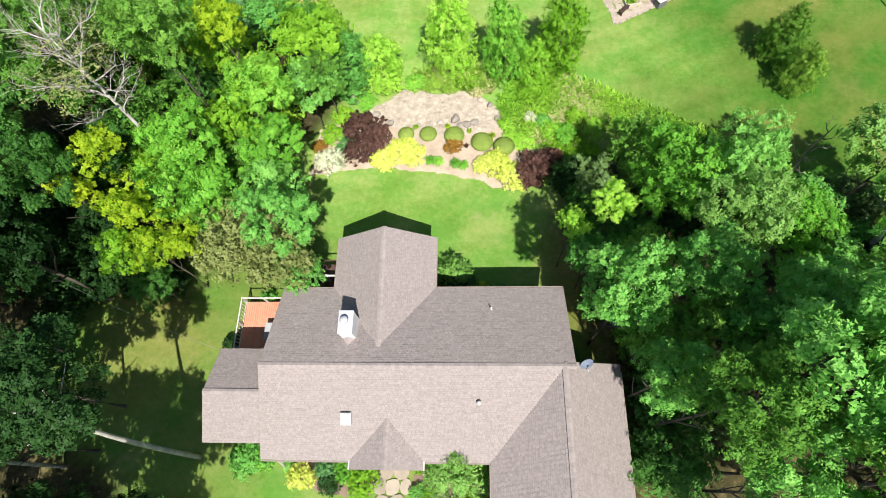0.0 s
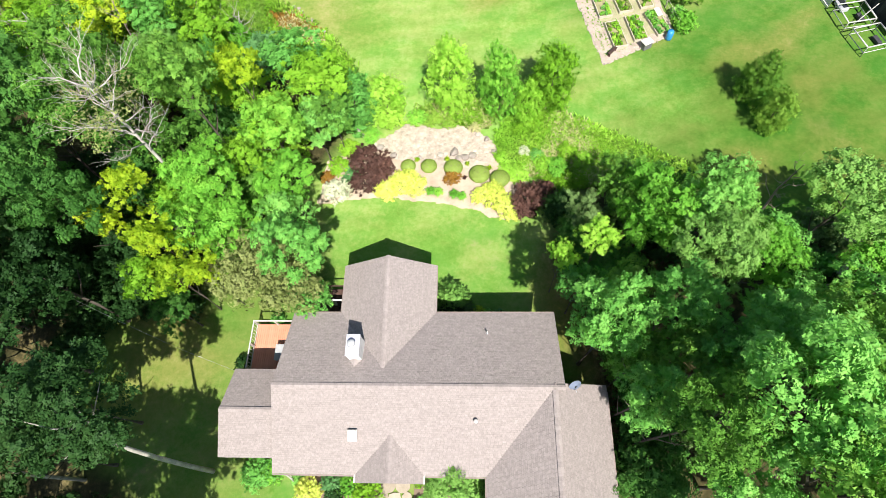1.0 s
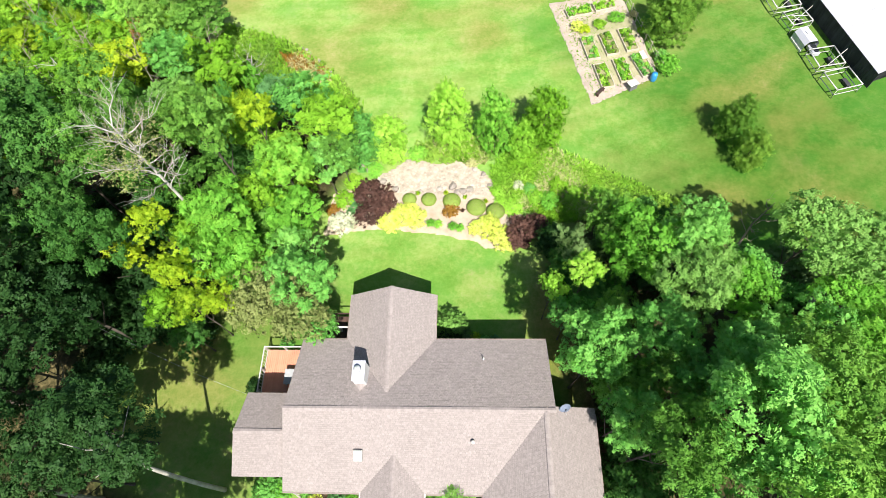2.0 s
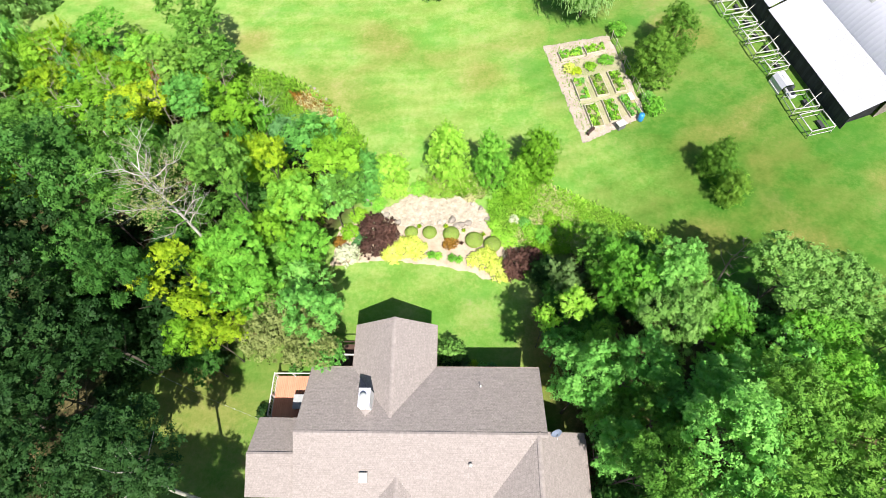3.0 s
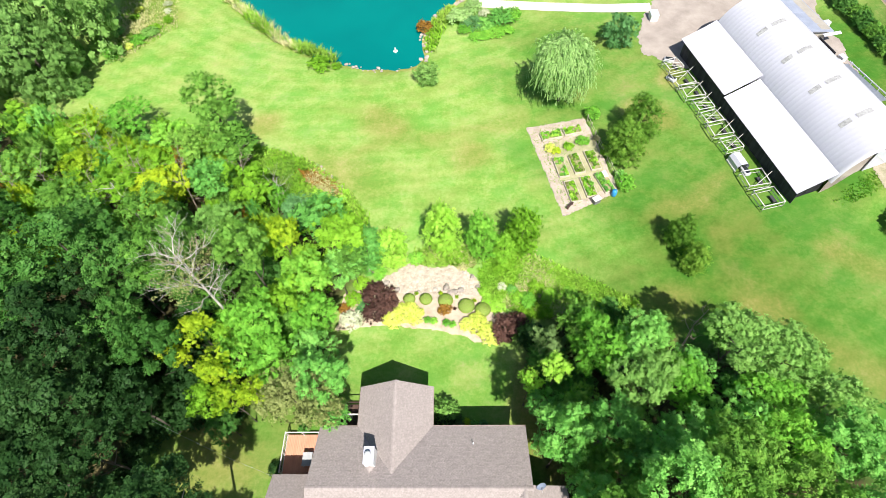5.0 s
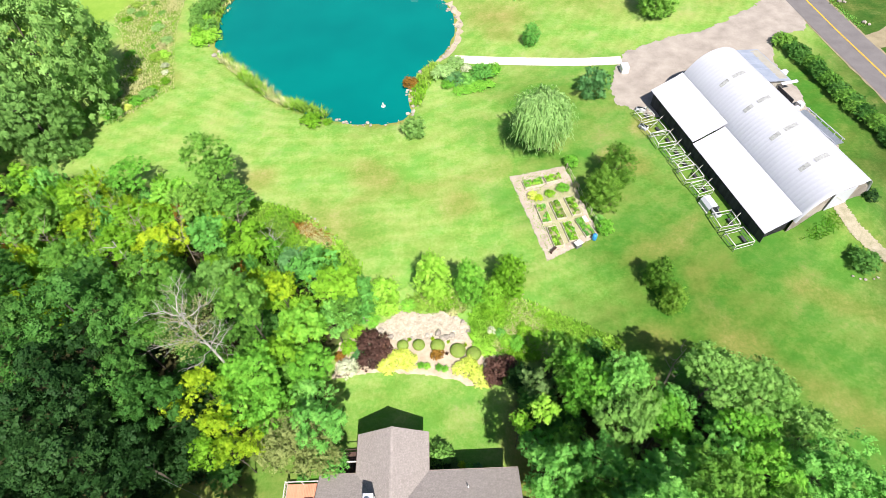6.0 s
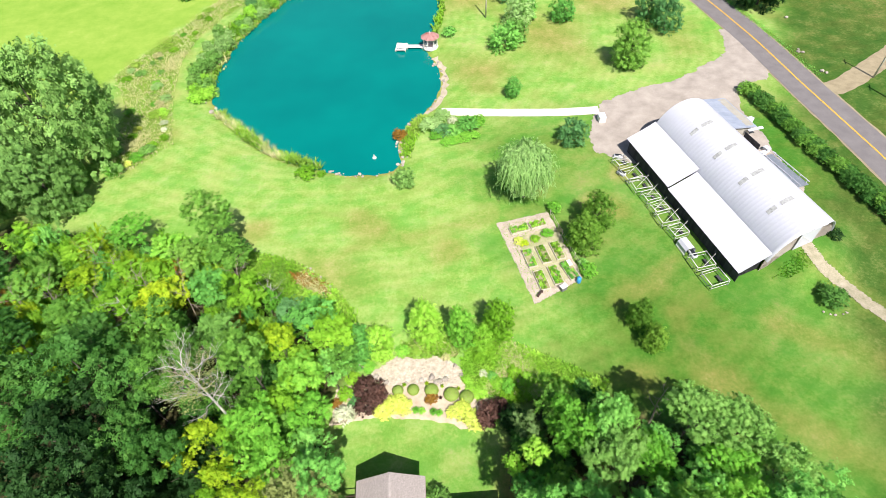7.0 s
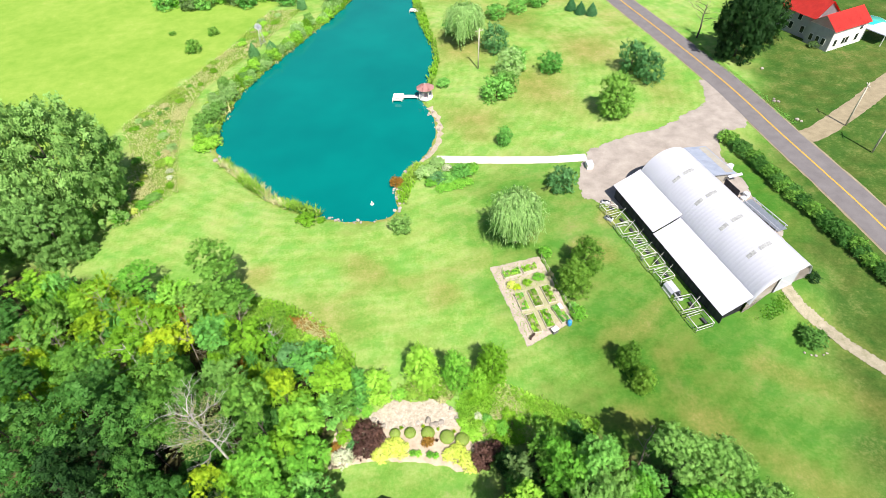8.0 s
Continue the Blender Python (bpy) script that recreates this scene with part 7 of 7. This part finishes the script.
for x, y, h, rad, c in [(-7.8, 30.8, 6.2, 1.9, "mid"), (-5.2, 31.2, 5.4, 1.7, "fresh")]:
    tree(x, y, h, rad, c, "small", "low bushy %s tree at the lawn edge" % NAMES[c], "young lawn trees", depth=0.92)
tree(-56, 61, 14.5, 6.4, "grey", "broad", "lower grey-green tree at the big tree's foot", depth=0.95)
LAWN = [(25.5, 31.9, 5.6, 1.35, "sallow"), (26.3, 29.0, 4.6, 1.35, "sallow"),
        (32.2, 107.9, 5, 2.6, "mid"), (21.1, 121, 7, 2.9, "blue"), (18.6, 99.0, 5.5, 3.0, "mid"), (21.0, 102.0, 5.0, 2.4, "sage"), (22.6, 108, 7.5, 2.6, "willow"), (24.2, 110, 6.5, 2.2, "mid"),
        (17.7, 81.9, 4, 1.4, "mid"), (12.6, 134, 4.5, 2.6, "mid"), (24, 140, 4, 2.6, "mid"), (30, 143, 4, 2.4, "mid"), (36, 146, 4, 3, "mid")]
for x, y, h, rad, c in LAWN:
    tree(x, y, h, rad, c, "small", "leafy %s tree standing alone on the lawn" % NAMES.get(c, "silvery"), depth=0.88)
tree(72.5, 106.5, 15, 6.8, "dark", "broad", "large dark green maple shading the road", depth=0.95)
tree(80, 112, 12, 5.0, "dark", "big", "large dark green maple near the farmhouse", depth=0.85)
for k in range(13):
    tree(-72 + k * 4.2, 166 + 3.0 * math.sin(k * 1.9), 5.5 + 1.5 * math.sin(k * 2.7), 3.0, ["mid", "bright", "olive"][k % 3], "small", "green tree in the distant hedgerow", "distant hedgerow", depth=0.9)
for x, y, s, h in [(-54.9, 134, 1.9, 3.4), (-52.3, 144.2, 1.4, 2.0), (-64, 146, 1.0, 0.9)]:
    shrub(x, y, s, h, "forest", "bush", "round green bush alone in the field", "field bushes")
for x, y, s, h, c in [(48.9, 32.9, 1.7, 1.9, "deep"), (52.9, 41.3, 1.0, 1.3, "dark")]:
    shrub(x, y, s, h, c, "shrub", "dark rounded bush on the grass by the track")

CONE = quads_mesh("crown", conifer_verts(26, 420, 0.09), LEAF["spruce"], 3)
CONE_BLUE = quads_mesh("crown", conifer_verts(26, 300, 0.10), LEAF["blue"], 3)


def conifer(x, y, height, radius, me=CONE, label="dark green bushy spruce on the lawn"):
    t = thing("conifer", (x, y, gz(x, y)), label, "conifer", "conifers")
    tr = new("trunk", TRUNKS[0])
    tr.parent = t
    tr.matrix_basis = Matrix.Diagonal((height * 0.5, height * 0.5, height, 1))
    cr = new("crown", me)
    cr.parent = t
    cr.matrix_basis = pose(0, 0, 0.05 * height, 0, 0, (x * 37) % 360) @ Matrix.Diagonal((2 * radius, 2 * radius, height, 1))


tree(25.3, 67.6, 4.6, 2.3, "blue", "small", "rounded blue-green bushy tree on the lawn", depth=0.95)
tree(40.2, 88.0, 9.5, 3.3, "forest", "big", "tall bushy green tree beside the driveway", depth=0.97)
tree(50.8, 99.8, 7.2, 2.9, "blue", "big", "rounded blue-green tree on the lawn", depth=0.97)
tree(49.0, 104.8, 7.4, 2.9, "blue", "big", "rounded blue-green tree behind another", depth=0.97)
for x, y, h in [(46.0, 137.5, 3), (48.6, 136, 3), (44.2, 140.5, 3)]:
    conifer(x, y, h, 1.4, label="small dark green spruce on the lawn")
for x, y, h in [(-38.5, 129, 3.4), (-30, 158, 4.5), (-34.5, 131.5, 2.6)]:
    conifer(x, y, h, 1.4, CONE_BLUE, "small blue-green spruce on the bank")


def willow(x, y, height, radius, colour="willow", label="weeping willow with long pale green hanging branches"):
    t = thing("willow", (x, y, gz(x, y)), label, "tree", "weeping willows")
    tr = new("trunk", TRUNKS[1])
    tr.parent = t
    tr.matrix_basis = Matrix.Diagonal((height, height, height, 1))
    cr = new("crown", quads_mesh("crown", willow_verts(44, 26, 14, 0.070), LEAF[colour]))
    cr.parent = t
    cr.matrix_basis = pose(0, 0, height * 0.45) @ Matrix.Diagonal((radius, radius, height * 0.6, 1))
    top = new("crown", crown_mesh("fine", int(x), colour))
    top.parent = t
    top.matrix_basis = pose(0, 0, height * 0.45) @ Matrix.Diagonal((radius * 0.72, radius * 0.72, height * 0.52, 1))


willow(15.6, 55.6, 8.8, 3.9)
willow(14.6, 126.5, 9.0, 4.6)
tree(21.9, 44.6, 6.8, 1.9, "sallow", "big", "feathery olive-green tree beside the vegetable garden", depth=0.95)
tree(24.3, 48.2, 7.2, 1.9, "sallow", "big", "feathery olive-green tree behind the garden fence", depth=0.95)


TWIG = speckled("grey_brown_twig", (0.20, 0.16, 0.12), (0.40, 0.33, 0.27), 3, 0.9, fine=25)


def forked(bm, p, d, r, depth, rr):
    """A crooked branch that forks into thinner ones."""
    pts, q, way = [p], p.copy(), d.copy()
    for _ in range(3):
        way = way + Vector((rr.uniform(-0.28, 0.28), rr.uniform(-0.28, 0.28), rr.uniform(-0.1, 0.26))) * way.length
        q = q + way / 3
        pts.append(q.copy())
    add_tube(bm, pts, [r, r * 0.8, r * 0.6, r * 0.25], 5 if depth else 4)
    if depth:
        for k in range(3):
            side = Vector((rr.uniform(-1, 1), rr.uniform(-1, 1), rr.uniform(-0.2, 0.6))) * d.length * 0.45
            forked(bm, pts[1 + k % 3].lerp(pts[min(3, 2 + k % 3)], rr.random()), d * 0.35 + side, r * 0.5, depth - 1, rr)


def bare_tree(name, base, top, radius, label, limbs, seed, spread=2.4, bark=BIRCH, twigs=4, first=0.45):
    """A leafless tree: a bent trunk, crooked limbs and thin forking twigs, each its own part."""
    rr = random.Random(seed)
    base, top = Vector(base), Vector(top)
    t = thing(name, tuple(base), label, "dead tree")
    ax = top - base
    tube_part("trunk", [(0, 0, -0.3), ax * 0.3 + Vector((0.12, -0.1, 0)), ax * 0.65 + Vector((-0.1, 0.12, 0)), ax], [radius, radius * 0.8, radius * 0.55, radius * 0.15], bark, t, sides=8)
    for i in range(limbs):
        u = first + (0.97 - first) * i / limbs
        p = ax * u
        a = i * 2.4 + rr.uniform(-0.7, 0.7)
        d = Vector((math.cos(a), math.sin(a), rr.uniform(0.1, 0.8))) * spread * rr.choice((0.45, 0.7, 0.9, 1.25)) * (1.25 - u * 0.6)
        mid1 = p + d * 0.35 + Vector((rr.uniform(-0.25, 0.25), rr.uniform(-0.25, 0.25), 0.15))
        mid2 = p + d * 0.70 + Vector((rr.uniform(-0.35, 0.35), rr.uniform(-0.35, 0.35), 0.1))
        limb = tube_part("limb", [p, mid1, mid2, p + d], [radius * 0.30, radius * 0.22, radius * 0.15, radius * 0.06], bark, t, sides=6)
        for j in range(twigs):
            s = [mid1.lerp(mid2, rr.random()), mid2.lerp(p + d, rr.random())][j % 2]
            e = d * 0.3 + Vector((rr.uniform(-1, 1), rr.uniform(-1, 1), rr.uniform(-0.1, 0.8))) * spread * 0.30
            bm = bmesh.new()
            forked(bm, s, e, radius * 0.10, 1, rr)
            part("twig", bm, bark if j % 3 else TWIG, limb)
    return t


dying = bare_tree("dead_tree", (-16.4, 18.8, -0.6), (-21.0, 22.8, 15.4), 0.19, "tall bleached dying tree with white limbs and thin brown leaves", 20, 2, 2.7, twigs=8, first=0.62)
withered = new("crown", crown_mesh("thin", 0, "tan"))
withered.parent = dying
withered.matrix_basis = pose(-4.2, 3.7, 12.6, -18, -16, 20) @ Matrix.Diagonal((2.8, 2.8, 2.2, 1))
birch = thing("tree", (-15.7, 1.9, gz(-15.7, 1.9)), "tall leaning birch with a pale trunk and dark crown", "tree")
tube_part("trunk", [(0, 0, -0.2), (-0.27, 0.16, 2), (-0.56, 0.35, 4), (-0.82, 0.56, 6), (-1.10, 0.82, 8), (-1.36, 1.12, 10), (-1.65, 1.6, 12), (-2.0, 2.2, 13.6)], [0.18, 0.165, 0.15, 0.14, 0.12, 0.09, 0.06, 0.03], BIRCH, birch)
for k in range(6):
    a = 2.4 * k
    tube_part("limb", [(-1.3 - 0.08 * k, 1.0 + 0.14 * k, 9.6 + 0.5 * k), (-1.6 + 0.9 * math.cos(a), 1.6 + 0.9 * math.sin(a), 10.5 + 0.5 * k), (-1.9 + 2.0 * math.cos(a), 2.1 + 2.0 * math.sin(a), 11.2 + 0.5 * k)], [0.07, 0.04, 0.015], BIRCH, birch, sides=5)
birch_crown = new("crown", crown_mesh("near", 2, "dark"))
birch_crown.parent = birch
birch_crown.matrix_basis = pose(-2.0, 2.3, 12.2, 5, 4, 40) @ Matrix.Diagonal((3.1, 3.1, 2.4, 1))
bare_tree("dead_tree", (22.6, 19.5, 0), (23.6, 20.6, 7.5), 0.12, "thin bare grey tree at the wood's edge", 7, 7, 1.6, TWIG, 3)
bare_tree("dead_tree", (27.4, 14.8, 0.2), (26.8, 16.4, 9.0), 0.22, "bent pale bare trunk among green trees", 4, 9, 1.8, twigs=2)
bare_tree("dead_tree", (-19.5, 37.5, 0), (-18.2, 38.8, 5.2), 0.14, "small bare grey tree at the thicket's edge", 8, 10, 2.0, twigs=4)
bare_tree("dead_tree", (-33, 34, 0), (-34.6, 36, 8.2), 0.15, "thin bare grey tree in the thicket", 8, 12, 2.2, twigs=4)
bare_tree("dead_tree", (23.2, 2.6, 0), (23.6, 3.6, 15.6), 0.2, "dead bare treetop standing among green crowns", 9, 13, 1.8, twigs=4)
bare_tree("dead_tree", (-24.6, 1.2, -0.8), (-25.2, 2.0, 13.2), 0.13, "thin bare grey tree among dark crowns", 9, 21, 1.7, twigs=4)
for x, y, h, k in [(-40, 43.5, 6.4, 31), (-35.5, 40, 7.4, 32), (-45, 38, 7.8, 33), (-30.5, 41, 6.6, 34), (-23.5, 40.5, 6.4, 35), (-38.5, 36.5, 8.6, 36), (-43.2, 45.5, 6.6, 37), (-28, 36.2, 8.8, 38), (-48.6, 37.5, 8.6, 39), (-33.8, 38.6, 8.0, 40)]:
    bare_tree("dead_tree", (x, y, gz(x, y)), (x + 0.9, y + 0.7, h), 0.10, "thin leafless grey sapling in the thicket", 7, k, 1.9, TWIG, 4)
bare_tree("dead_tree", (68.5, 117, 2), (69.8, 118.8, 9), 0.22, "bare dead tree standing by the road", 10, 14, 3.0, BARK, 4)

cable = tube_part("service_cable", [(-13.5, 7.9, 3.3), (-17.5, 9.3, 3.6), (-21.5, 10.9, 4.4), (-26.5, 13.0, 6.0)], 0.006, FLUE, sides=5)
tagged(cable, "thin pale service cable from house to trees", "cable")

# ---- shingles, last ----
for k, (plane, corners) in enumerate(zip(ROOF, PLANES)):
    lay_shingles(plane, corners, k, (lambda b: 0.0 < b.x < 4.2 and 2.4 < b.y < 6.0) if k == 3 else None)
